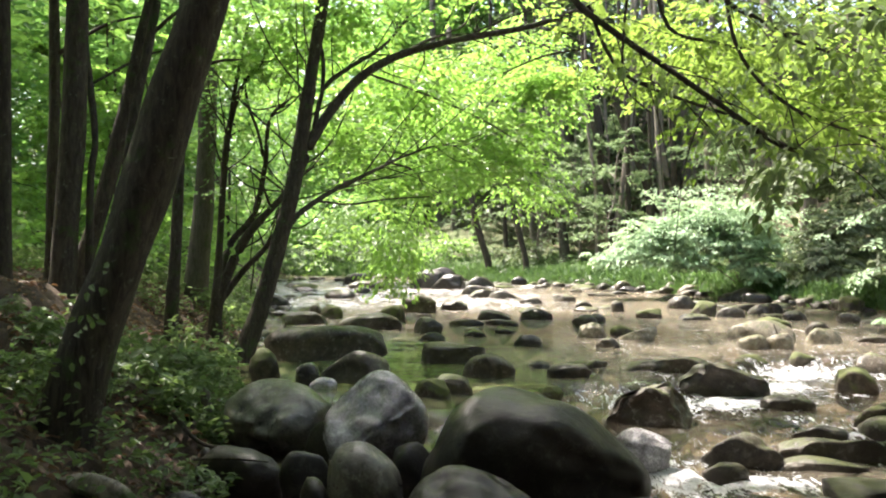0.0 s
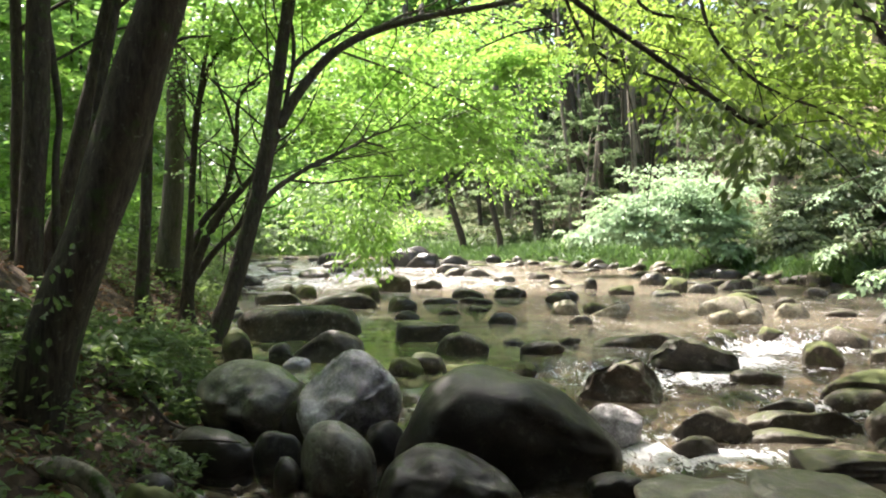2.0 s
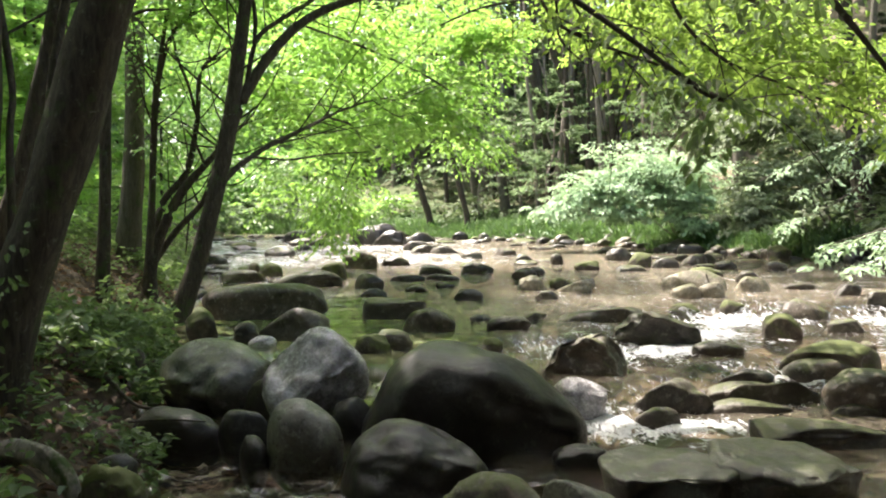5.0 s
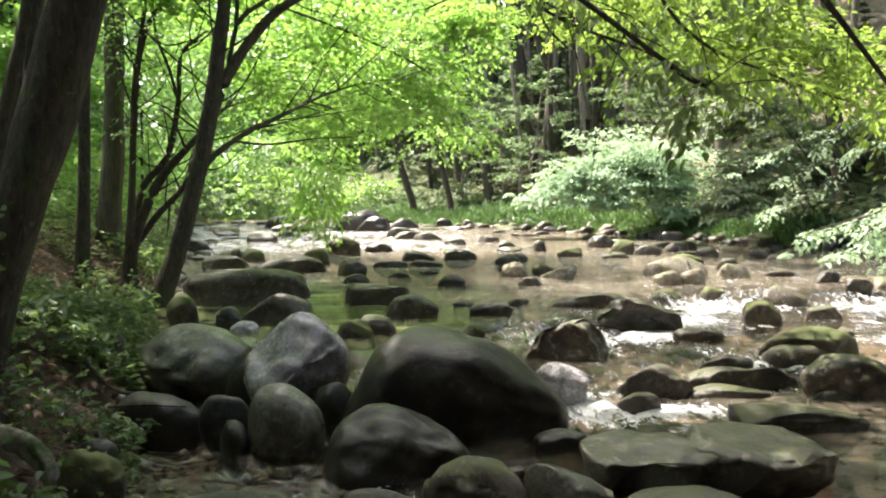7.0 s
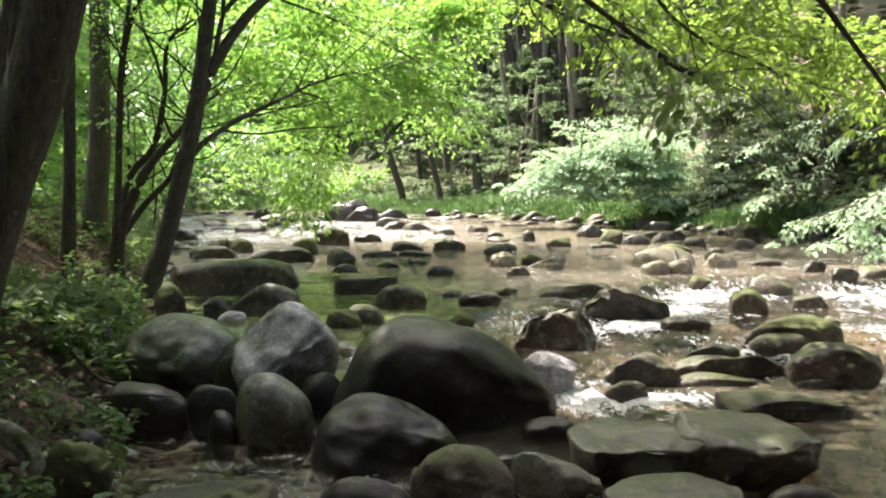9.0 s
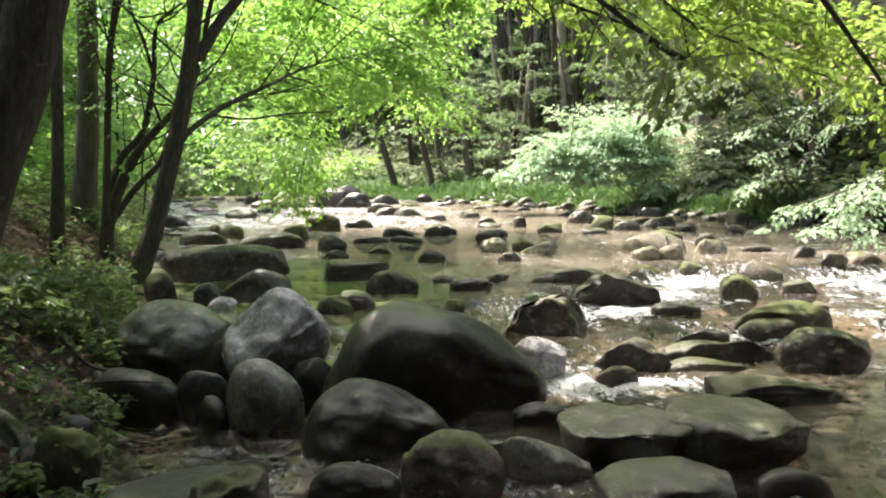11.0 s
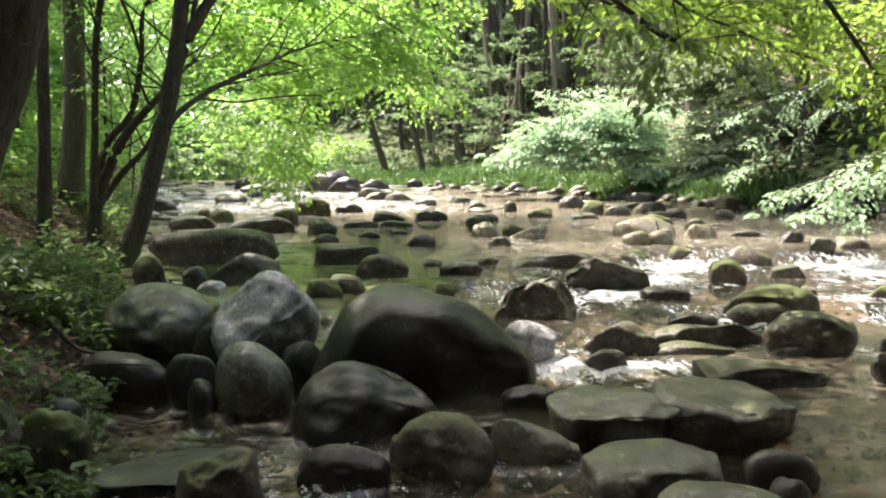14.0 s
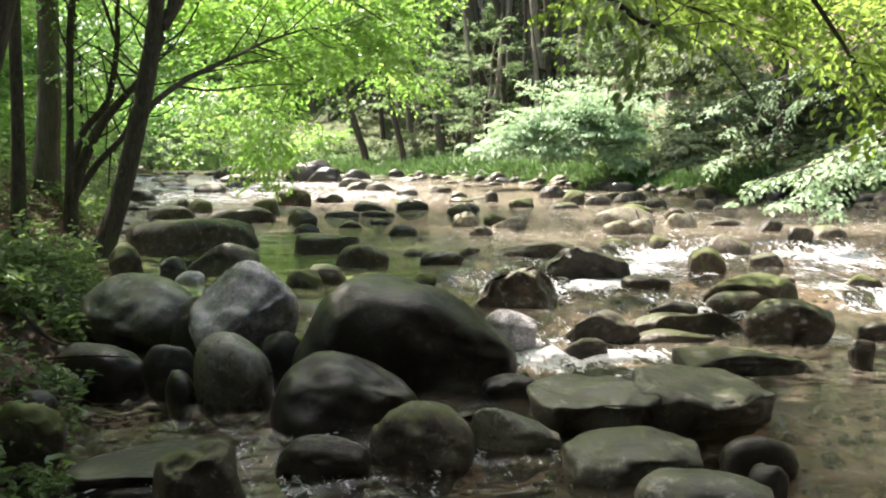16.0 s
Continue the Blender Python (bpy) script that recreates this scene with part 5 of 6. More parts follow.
limb(t, "stem", [(-3.46, 12.11, 0.97, 0.062), (-3.15, 12.2, 1.41, 0.053), (-2.83, 12.3, 1.77, 0.045), (-2.57, 12.39, 2.18, 0.036)], BARK, 7, 43)
limb(t, "stem", [(-3.31, 11.97, 3.6, 0.035), (-3.25, 11.97, 4.03, 0.035), (-3.14, 11.96, 4.65, 0.026), (-3.01, 11.95, 5.26, 0.017)], BARK, 6, 44)
limb(t, "stem", [(-2.84, 12.38, 3.12, 0.027), (-2.97, 12.37, 3.66, 0.027), (-3.11, 12.37, 4.03, 0.023), (-3.18, 12.36, 4.48, 0.014)], BARK, 6, 45)

for k, rows in enumerate(([(-3.51, 12.01, 0.85), (-3.01, 11.99, 1.98), (-2.48, 12.19, 2.65), (-2.39, 12.38, 3.03)], [(-3.46, 12.01, 0.94), (-3.0, 12.29, 2.31), (-2.79, 12.47, 3.86), (-2.43, 12.57, 4.25)],
                         [(-3.43, 11.9, 1.76), (-3.4, 11.98, 2.72), (-3.12, 12.06, 4.32), (-2.79, 12.16, 4.7)], [(-3.46, 12.11, 0.97), (-2.83, 12.3, 1.77), (-2.57, 12.39, 2.18)])):
    for q in twigs(rows, 9, 1.1, 0.016, 460 + k, -0.35):
        place(t, whole("twig", stem_mesh("twig", [q]), BARK))

# leafy boughs that reach in over the stream from a tree on the near right
t = tree("overhanging_tree", "overhanging boughs with yellow-green leaves in the sun", 3.6, -1.5, ground_z(3.6, -1.5))
limb(t, "trunk", [(3.6, -1.5, ground_z(3.6, -1.5) - 0.2, 0.2), (3.5, -1.2, 2.5, 0.16), (3.2, -0.6, 4.5, 0.13), (2.6, 0.6, 6.0, 0.09), (1.9, 2.2, 6.4, 0.05)], BARK, 10, 50)
b1 = [(0.37, 4.37, 4.13, 0.042), (0.51, 3.98, 3.34, 0.029), (0.62, 3.78, 2.9, 0.019), (0.79, 3.69, 2.7, 0.016), (1.06, 3.59, 2.47, 0.014), (1.31, 3.49, 2.25, 0.011), (1.47, 3.44, 2.12, 0.015), (1.57, 3.39, 2.07, 0.016)]
limb(t, "branch", b1, BARK, 8, 51)
b2 = [(0.71, 3.78, 2.84, 0.010), (0.82, 3.89, 2.65, 0.009), (0.95, 3.99, 2.54, 0.009), (1.21, 4.09, 2.46, 0.009), (1.54, 4.19, 2.38, 0.008), (1.71, 4.29, 2.33, 0.005)]
limb(t, "branch", b2, BARK, 7, 52)
b3 = [(1.73, 4.97, 3.81, 0.016), (1.82, 4.98, 3.27, 0.013), (1.89, 4.98, 2.96, 0.013), (2.06, 4.99, 2.72, 0.011), (2.31, 4.99, 2.54, 0.011), (2.57, 4.99, 2.44, 0.009), (2.89, 4.99, 2.32, 0.007), (3.26, 4.99, 2.21, 0.005)]
limb(t, "branch", b3, BARK, 7, 53)
b4 = [(1.27, 4.18, 3.46, 0.015), (1.51, 4.18, 3.02, 0.012), (1.7, 4.18, 2.9, 0.012), (1.91, 4.19, 2.78, 0.009), (2.16, 4.19, 2.7, 0.006)]
limb(t, "branch", b4, BARK, 7, 54)
b5 = [(1.59, 5.97, 4.04, 0.017), (1.73, 5.98, 3.41, 0.015), (2.07, 5.98, 3.28, 0.013), (2.38, 5.98, 3.23, 0.011), (2.69, 5.98, 3.32, 0.007)]
limb(t, "branch", b5, BARK, 7, 55)
b6 = [(2.53, 4.59, 3.09, 0.027), (2.85, 4.48, 2.62, 0.017), (3.11, 4.39, 2.22, 0.013), (3.3, 4.33, 1.92, 0.010), (3.49, 4.27, 1.69, 0.005)]
limb(t, "branch", b6, BARK, 7, 56)
b7 = [(0.95, 3.98, 2.99, 0.007), (0.93, 3.99, 2.76, 0.007), (0.93, 3.99, 2.5, 0.006), (1.09, 4.09, 2.37, 0.004)]
limb(t, "branch", b7, BARK, 6, 57)
for k, b in enumerate((b1, b2, b3, b4, b5, b6)):
    for q in twigs(b, 14, 0.5, 0.004, 60 + k, 0.3):
        place(t, whole("twig", stem_mesh("twig", [q]), BARK))


def along(rows, n, length, per, leaf, r, back=0.3, **kw):
    """Sprays of leaves that leave a limb on both sides."""
    rows = np.array(rows)
    s = r.uniform(back, 1, n) * (len(rows) - 1)
    i = np.minimum(s.astype(int), len(rows) - 2)
    a = rows[i, :3] + (rows[i + 1, :3] - rows[i, :3]) * (s - i)[:, None]
    w = unit(rows[i + 1, :3] - rows[i, :3])
    d = w * 0.6 + r.normal(0, 0.7, (n, 3)) * np.array([1, 1, 0.35])
    return sprays(a, d, length * (0.5 + 0.8 * r.random((n, 1))), per, leaf, r=r, **kw)


r5 = np.random.default_rng(55)
crown(t, [cloud((2.13, 7.98, 3.63), (0.7, 1.2, 0.26), 33, 0.066, 0.42, 30, fine=True, width=0.68, r=r5), cloud((2.78, 6.98, 3.17), (0.71, 1.2, 0.31), 47, 0.066, 0.42, 30, fine=True, width=0.68, r=r5),
          cloud((3.34, 6.48, 3.01), (0.43, 0.8, 0.28), 49, 0.066, 0.42, 30, fine=True, width=0.68, r=r5), cloud((2.98, 7.47, 3.89), (1.2, 1.5, 0.22), 58, 0.066, 0.42, 30, fine=True, width=0.68, r=r5),
          cloud((2.2, 8.96, 4.44), (0.79, 1.5, 0.26), 39, 0.066, 0.42, 30, fine=True, width=0.68, r=r5),
          cloud((3.94, 6.78, 2.79), (0.66, 0.8, 0.2), 41, 0.066, 0.42, 30, fine=True, width=0.68, r=r5), cloud((4.2, 5.68, 2.6), (0.31, 0.8, 0.25), 30, 0.06, 0.42, 30, fine=True, width=0.68, r=r5),
          cloud((3.54, 6.87, 2.99), (0.56, 0.8, 0.15), 30, 0.066, 0.42, 30, fine=True, width=0.68, r=r5), cloud((4.76, 5.56, 2.5), (0.35, 0.8, 0.35), 34, 0.06, 0.42, 30, fine=True, width=0.68, r=r5),
          along(b3, 26, 0.4, 16, 0.066, r5, fine=True), along(b5, 16, 0.4, 16, 0.066, r5, fine=True), along(b6, 24, 0.4, 16, 0.066, r5, fine=True, back=0.5)], LEAF_NEAR)
# crown added out of view to cut the sky light on the boulders
crown(t, [cloud(c, (2.8, 2.8, 1.0), 210, 0.2, 0.9, 20, r=r5) for c in ((2.8, 2.4, 7.2), (6.0, 1.5, 7.8), (0.5, -2.4, 7.4), (5.0, -3.5, 7.6), (-3.0, 0.6, 7.6), (10.5, 3.0, 10.0), (9.0, -2.5, 9.0), (-0.6, 1.0, 8.6))], LEAF_DARK, "crown", "unseen dark leaves overhead that block the sky")


def leaf_blade(name, size, fold):
    v, f = leaf_arrays(np.zeros((1, 3)), np.array([[1.0, 0, 0]]), np.array([[0, 0, 1.0]]), size, 0.6, True, fold)
    return grid_mesh(name, v, f, False)


BLADES = [leaf_blade("leaf", s, f) for s, f in ((0.064, 0.12), (0.056, 0.22), (0.07, 0.05), (0.048, 0.3))]


def single_leaves(root, rows, n, reach, r):
    """Leaves of their own along the last part of a bough."""
    rows = np.array(rows)
    for _ in range(n):
        s = r.uniform(0.35, 1) * (len(rows) - 1)
        i = min(int(s), len(rows) - 2)
        a = rows[i, :3] + (rows[i + 1, :3] - rows[i, :3]) * (s - i) + r.normal(0, reach, 3) * np.array([1, 1, 0.7])
        ob = whole("leaf", BLADES[int(r.integers(0, 4))], LEAF_NEAR)
        ob.matrix_world = pose(*a, r.normal(0, 25), r.uniform(-5, 60), r.uniform(0, 360))
        place(root, ob)


for bough, n in ((b1, 45), (b2, 28), (b3, 55), (b4, 30), (b5, 35), (b6, 45)):
    single_leaves(t, bough, n, 0.11, r5)
# leaves in shade, given a darker leaf colour than the sunlit boughs
crown(t, [cloud((1.53, 3.5, 1.98), (0.06, 0.1, 0.08), 6, 0.07, 0.16, 7, fine=True, droop=0.9, hang=0.9, r=r5), cloud((2.01, 3.79, 2.74), (0.17, 0.3, 0.12), 22, 0.08, 0.28, 9, fine=True, hang=0.5, r=r5),
          cloud((1.42, 3.59, 2.19), (0.09, 0.15, 0.05), 6, 0.065, 0.18, 7, fine=True, hang=0.7, r=r5), along(b1, 12, 0.2, 6, 0.065, r5, back=0.5, fine=True, hang=0.5), along(b4, 10, 0.25, 8, 0.07, r5, fine=True, hang=0.4)], LEAF_SHADE, "foliage", "dark shaded leaves")

# pale-leaved bushes on the far bank
def pale_bush(label, pieces, stems, mat=LEAF_PALE):
    x, y = stems[0][0][0], stems[0][0][1]
    t = tagged(tree("bush", label, x, y, ground_z(x, y)), category="bush")
    for k, s in enumerate(stems):
        limb(t, "stem", s, BARK_GREY, 6, 70 + k)
    crown(t, pieces, mat, "foliage")
    return t


def fan(x, y, tops, r0=0.03):
    z = ground_z(x, y)
    return [[(x, y, z - 0.1, r0), (x + (a - x) * 0.4, y + (b - y) * 0.3, z + (c - z) * 0.6, r0 * 0.7), (a, b, c, r0 * 0.25)] for a, b, c in tops]


rp = np.random.default_rng(44)
pale_bush("broad bush with pale silvery-green glossy leaves",
          [tiers((8.96, 25.44, 2.95), (1.99, 1.8, 0.8), 38, 0.14, rp, hang=0.4, per=44), tiers((6.74, 25.13, 2.17), (1.48, 1.3, 0.59), 28, 0.135, rp, arms=6, hang=0.4, per=42),
           tiers((9.49, 24.69, 2.06), (1.48, 1.3, 0.74), 28, 0.14, rp, arms=6, hang=0.5, per=42), tiers((5.43, 24.77, 1.67), (0.82, 0.8, 0.25), 9, 0.18, rp, arms=5, per=20, hang=0.6),
           tiers((9.82, 24.03, 1.24), (0.55, 0.6, 0.45), 8, 0.17, rp, arms=5, per=18, hang=0.7), tiers((7.74, 24.6, 1.61), (1.28, 0.8, 0.33), 10, 0.18, rp, arms=5, per=20, hang=0.6)],
          fan(10.2, 26.5, [(6.5, 26, 2.2), (8, 26, 3.2), (9.5, 25.5, 3.2), (11, 26, 2.8)]))
def drooping_bush(label, root, boughs, n, length, per, leaf, r):
    """A shrub whose boughs hang down and forward, with leaves along them."""
    x, y = root
    z = ground_z(x, y)
    t = tagged(tree("bush", label, x, y, z), category="bush")
    for k, b in enumerate(boughs):
        a = b[0]
        limb(t, "stem", [(x, y, z - 0.1, 0.05), ((x + a[0]) / 2, (y + a[1]) / 2, max(z, a[2]) + 0.5, 0.035), (a[0], a[1], a[2], a[3])], BARK_GREY, 6, 80 + k)
        limb(t, "branch", b, BARK_GREY, 6, 90 + k)
        for q in twigs(b, 5, 0.4, 0.005, 95 + k, 0.25):
            place(t, whole("twig", stem_mesh("twig", [q]), BARK_GREY))
    crown(t, [along(b, int(n * (len(b) - 1) * (1 if b[0][3] > 0.008 else 0.35)), length * (1 if b[0][3] > 0.008 else 0.5), per, leaf, r, back=0.1, hang=0.35, droop=0.3, jitter=0.35, width=0.62) for b in boughs], LEAF_PALE, "foliage")
    return t


drooping_bush("bush with drooping pale leaves hanging over the water", (13.6, 12.6),
              [[(9.32, 10.63, 2.41, 0.020), (8.57, 10.50, 2.07, 0.017), (7.79, 10.37, 1.70, 0.014), (7.09, 10.23, 1.38, 0.011), (6.42, 10.11, 1.17, 0.008), (5.93, 9.97, 1.09, 0.005)],
               [(9.16, 10.41, 2.11, 0.020), (8.39, 10.24, 1.78, 0.017), (7.51, 10.09, 1.38, 0.014), (6.81, 9.91, 1.04, 0.011), (6.36, 9.71, 0.88, 0.008), (5.89, 9.53, 0.81, 0.005)],
               [(8.28, 10.12, 1.97, 0.012), (7.63, 10.02, 1.58, 0.010), (7.23, 9.89, 1.23, 0.007), (7.01, 9.73, 0.93, 0.005), (6.84, 9.57, 0.70, 0.003)],
               [(9.16, 10.40, 2.03, 0.012), (8.45, 10.32, 1.70, 0.010), (8.03, 10.20, 1.46, 0.007), (7.85, 10.05, 1.26, 0.005), (7.96, 9.87, 1.16, 0.003)],
               [(7.51, 10.10, 1.66, 0.010), (7.04, 9.96, 1.35, 0.007), (6.67, 9.82, 1.12, 0.005), (6.47, 9.65, 0.85, 0.003)],
               [(6.12, 9.95, 1.18, 0.006), (5.91, 9.94, 1.10, 0.005), (5.77, 9.91, 0.97, 0.003), (5.60, 9.89, 0.85, 0.002)]], 7, 0.25, 12, 0.08, rp)
drooping_bush("sparse sapling with pale leaves on the far bank", (13.4, 15.2),
              [[(9.90, 13.63, 2.97, 0.020), (8.99, 13.65, 2.99, 0.017), (8.39, 13.60, 2.83, 0.014), (7.70, 13.55, 2.58, 0.011), (7.02, 13.50, 2.27, 0.008), (6.54, 13.42, 2.02, 0.005)],
               [(9.24, 13.50, 2.75, 0.012), (8.62, 13.39, 2.31, 0.010), (8.02, 13.31, 2.17, 0.007), (7.53, 13.21, 1.96, 0.005), (7.15, 13.09, 1.81, 0.003)],
               [(8.92, 13.50, 2.34, 0.012), (8.35, 13.28, 1.94, 0.010), (7.80, 13.08, 1.66, 0.007), (7.16, 12.89, 1.44, 0.005), (6.60, 12.70, 1.26, 0.003)],
               [(9.46, 13.52, 3.16, 0.010), (8.69, 13.54, 2.95, 0.007), (8.33, 13.48, 2.59, 0.005), (8.10, 13.41, 2.25, 0.003)],
               [(9.82, 13.47, 2.44, 0.010), (9.22, 13.45, 2.59, 0.007), (8.82, 13.35, 2.43, 0.005), (8.53, 13.24, 2.22, 0.003)]], 4, 0.24, 10, 0.08, rp)

pale_bush("dark green understory bush in the shade of the slope",
          [tiers((9.76, 19.03, 2.01), (0.87, 1, 0.87), 13, 0.15, rp, hang=0.5), tiers((8.72, 18.11, 1.51), (0.55, 0.8, 0.55), 12, 0.14, rp, hang=0.6), tiers((11.02, 19.97, 2.86), (1.07, 1.2, 0.92), 11, 0.15, rp, hang=0.5)],
          fan(12.4, 20.5, [(8.6, 20, 1.6), (9.8, 20, 3.0), (11, 20.5, 3.4)]), LEAF_UNDER)
pale_bush("layered understory sapling with grey-green leaves",
          [tiers((13.6, 25.9, 4.61), (1.96, 1.8, 0.98), 26, 0.18, rp, hang=0.4), tiers((13.98, 22.65, 3.56), (1.57, 1.6, 1.05), 24, 0.17, rp, hang=0.4), tiers((12.51, 28.12, 4.64), (1.27, 1.5, 0.95), 14, 0.18, rp, hang=0.4), tiers((13.24, 18.64, 3.22), (1.16, 1.4, 0.87), 18, 0.16, rp, hang=0.4)],
          fan(15.8, 26.0, [(11.5, 26.5, 5.2), (13, 25, 5), (14.5, 22.5, 4.5), (16.5, 20.5, 4.2)], 0.05), LEAF_UNDER)

# trunks on the far bank and hillside
def hill_tree(rows, label, material=BARK_GREY, seed=0, leaves=None, mat=None):
    x, y = rows[0][0], rows[0][1]
    gz = ground_z(x, y)
    t = tree("hillside_tree", label, x, y, gz)
    limb(t, "trunk", [(x, y, min(gz, rows[0][2]) - 0.3, rows[0][3] * 1.15)] + rows, material, 8, seed)
    if leaves:
        crown(t, leaves, mat or LEAF_BEECH)
    return t


hill_tree([(8.65, 39.98, 4.04, 0.247), (8.16, 39.94, 6.51, 0.218), (7.58, 39.9, 9.71, 0.189), (7.14, 39.86, 13.21, 0.175), (6.72, 40.75, 21.25, 0.119)], "dark slender trunk leaning on the hillside", BARK, 300)
hill_tree([(10.1, 37.97, 4.61, 0.221), (9.27, 37.94, 7.1, 0.207), (8.44, 37.91, 9.31, 0.194), (7.61, 37.87, 12.07, 0.166), (6.68, 38.78, 18.87, 0.113)], "dark curved trunk on the wooded slope", BARK, 301)
hill_tree([(11.77, 41.96, 5.08, 0.336), (11.47, 41.93, 7.68, 0.306), (11.16, 41.89, 10.73, 0.275), (10.86, 41.83, 15.62, 0.229), (10.55, 41.75, 21.73, 0.153)], "grey trunk on the wooded slope", BARK_GREY, 302)
hill_tree([(13.78, 43.94, 6.69, 0.192), (13.68, 43.91, 9.25, 0.192), (13.45, 43.87, 12.45, 0.176), (13.29, 43.8, 17.89, 0.128)], "thin grey trunk on the slope", BARK_GREY, 303)
hill_tree([(15.24, 45.95, 6.58, 0.167), (15.17, 45.91, 9.26, 0.167), (14.97, 45.86, 12.94, 0.151), (14.84, 45.79, 18.63, 0.117)], "thin grey trunk on the slope", BARK_GREY, 304)
hill_tree([(6.58, 42, 1.87, 0.275), (6.21, 41.96, 4.93, 0.244), (5.82, 41.92, 8.59, 0.229), (5.6, 41.86, 12.56, 0.214), (5.36, 41.78, 18.68, 0.153)], "grey upright trunk above the grassy bank", BARK_GREY, 305)
hill_tree([(5.37, 45.99, 2.9, 0.234), (5.03, 45.95, 5.91, 0.218), (4.7, 45.9, 9.59, 0.201), (4.53, 45.83, 15.28, 0.167)], "dim grey trunk in the far wood", BARK_GREY, 306)
hill_tree([(2.57, 44.01, 1.31, 0.208), (2.15, 43.99, 2.68, 0.192), (1.83, 43.98, 3.8, 0.176), (1.45, 43.95, 5.72, 0.144), (0.97, 43.92, 8.29, 0.096)], "thin dark leaning trunk at the far bank", BARK, 307)
hill_tree([(0.81, 54.98, 3.16, 0.240), (0.73, 54.94, 6.36, 0.240), (0.61, 54.9, 9.96, 0.220), (0.41, 54.79, 17.96, 0.180)], "dim trunk in the far wood", BARK_GREY, 308)
hill_tree([(-0.28, 57.98, 3.24, 0.295), (-0.54, 57.93, 7.04, 0.295), (-0.7, 57.87, 11.68, 0.253), (-0.83, 57.75, 20.96, 0.211)], "dim trunk in the far wood", BARK_GREY, 309)
hill_tree([(2.09, 51.98, 3.45, 0.170), (2.02, 51.95, 6.1, 0.170), (1.9, 51.9, 9.5, 0.151)], "dim thin trunk in the far wood", BARK_GREY, 310)
hill_tree([(4.23, 40.01, 1.57, 0.160), (3.88, 39.99, 3.02, 0.146), (3.5, 39.96, 4.77, 0.116), (3.21, 39.94, 6.8, 0.087)], "thin dark trunk at the far bank", BARK, 311)
# its leaf clouds, above the view, are added to shade far bank and water
hill_tree([(13.17, 20.49, 1.61, 0.256), (13.11, 20.6, 2.36, 0.240), (13.05, 20.73, 3.39, 0.224), (13.01, 20.94, 4.98, 0.208), (13.01, 21.34, 8.16, 0.176)], "stout dark trunk on the far bank slope", BARK, 312,
          [cloud(c, (2.6, 2.6, 1.1), 170, 0.24, 0.9, 22, layers=3) for c in ((9.6, 22, 13), (12.5, 18, 12.6), (13.5, 23, 13.6), (16.5, 19.5, 14), (10.5, 26, 14.6), (6.6, 22.5, 15), (3.4, 24.5, 15.4), (3.6, 21, 14.6))])
hill_tree([(14.48, 30.85, 4.49, 0.303), (13.95, 31.17, 6.34, 0.279), (13.65, 31.45, 8.19, 0.256), (13.29, 32.03, 12.35, 0.186)], "grey trunk on the wooded slope", BARK_GREY, 313,
          [cloud(c, (2.8, 2.8, 1.2), 130, 0.28, 1.0, 22, layers=3) for c in ((13.5, 29, 16), (17, 25.5, 15.5), (19, 30, 17.5))])
hill_tree([(12.44, 43.51, 5.32, 0.288), (12.33, 43.81, 7.54, 0.272), (12.24, 44.14, 10.09, 0.240), (12.2, 44.75, 14.85, 0.192)], "grey trunk on the wooded slope", BARK_GREY, 314)
hill_tree([(10.16, 45.78, 4.34, 0.284), (9.73, 46.17, 6.84, 0.268), (9.3, 46.61, 9.83, 0.251), (9.11, 47.35, 15.48, 0.184)], "dark trunk on the wooded slope", BARK, 315)
rt = np.random.default_rng(321)
for k in range(34):
    y = rt.uniform(35, 56)
    x = y * (0.075 + 0.27 * (k + rt.random()) / 34)
    if in_stream(x, y, 1.5):
        continue
    z, lean, r0 = ground_z(x, y), rt.normal(0, 0.05), rt.uniform(0.07, 0.18)
    rows = [(x + lean * q + rt.normal(0, 0.12), y, z + q, r0 * (1 - 0.028 * q)) for q in (0.2, 4, 8, 12.5, 18)]
    hill_tree(rows, "slender grey-brown trunk on the wooded slope" if r0 < 0.17 else "stout grey-brown trunk on the wooded slope", BARK if k % 4 == 0 else BARK_HILL, 340 + k)
log = tree("fallen_log", "fallen grey trunk lying across the slope", 7.0, 40.0, ground_z(7, 40))
tagged(log, category="log")
limb(log, "trunk", [(6.42, 40.96, 5, 0.194), (7.52, 40.46, 5.4, 0.177), (8.74, 39.95, 5.87, 0.146)], BARK_GREY, 8, 330)


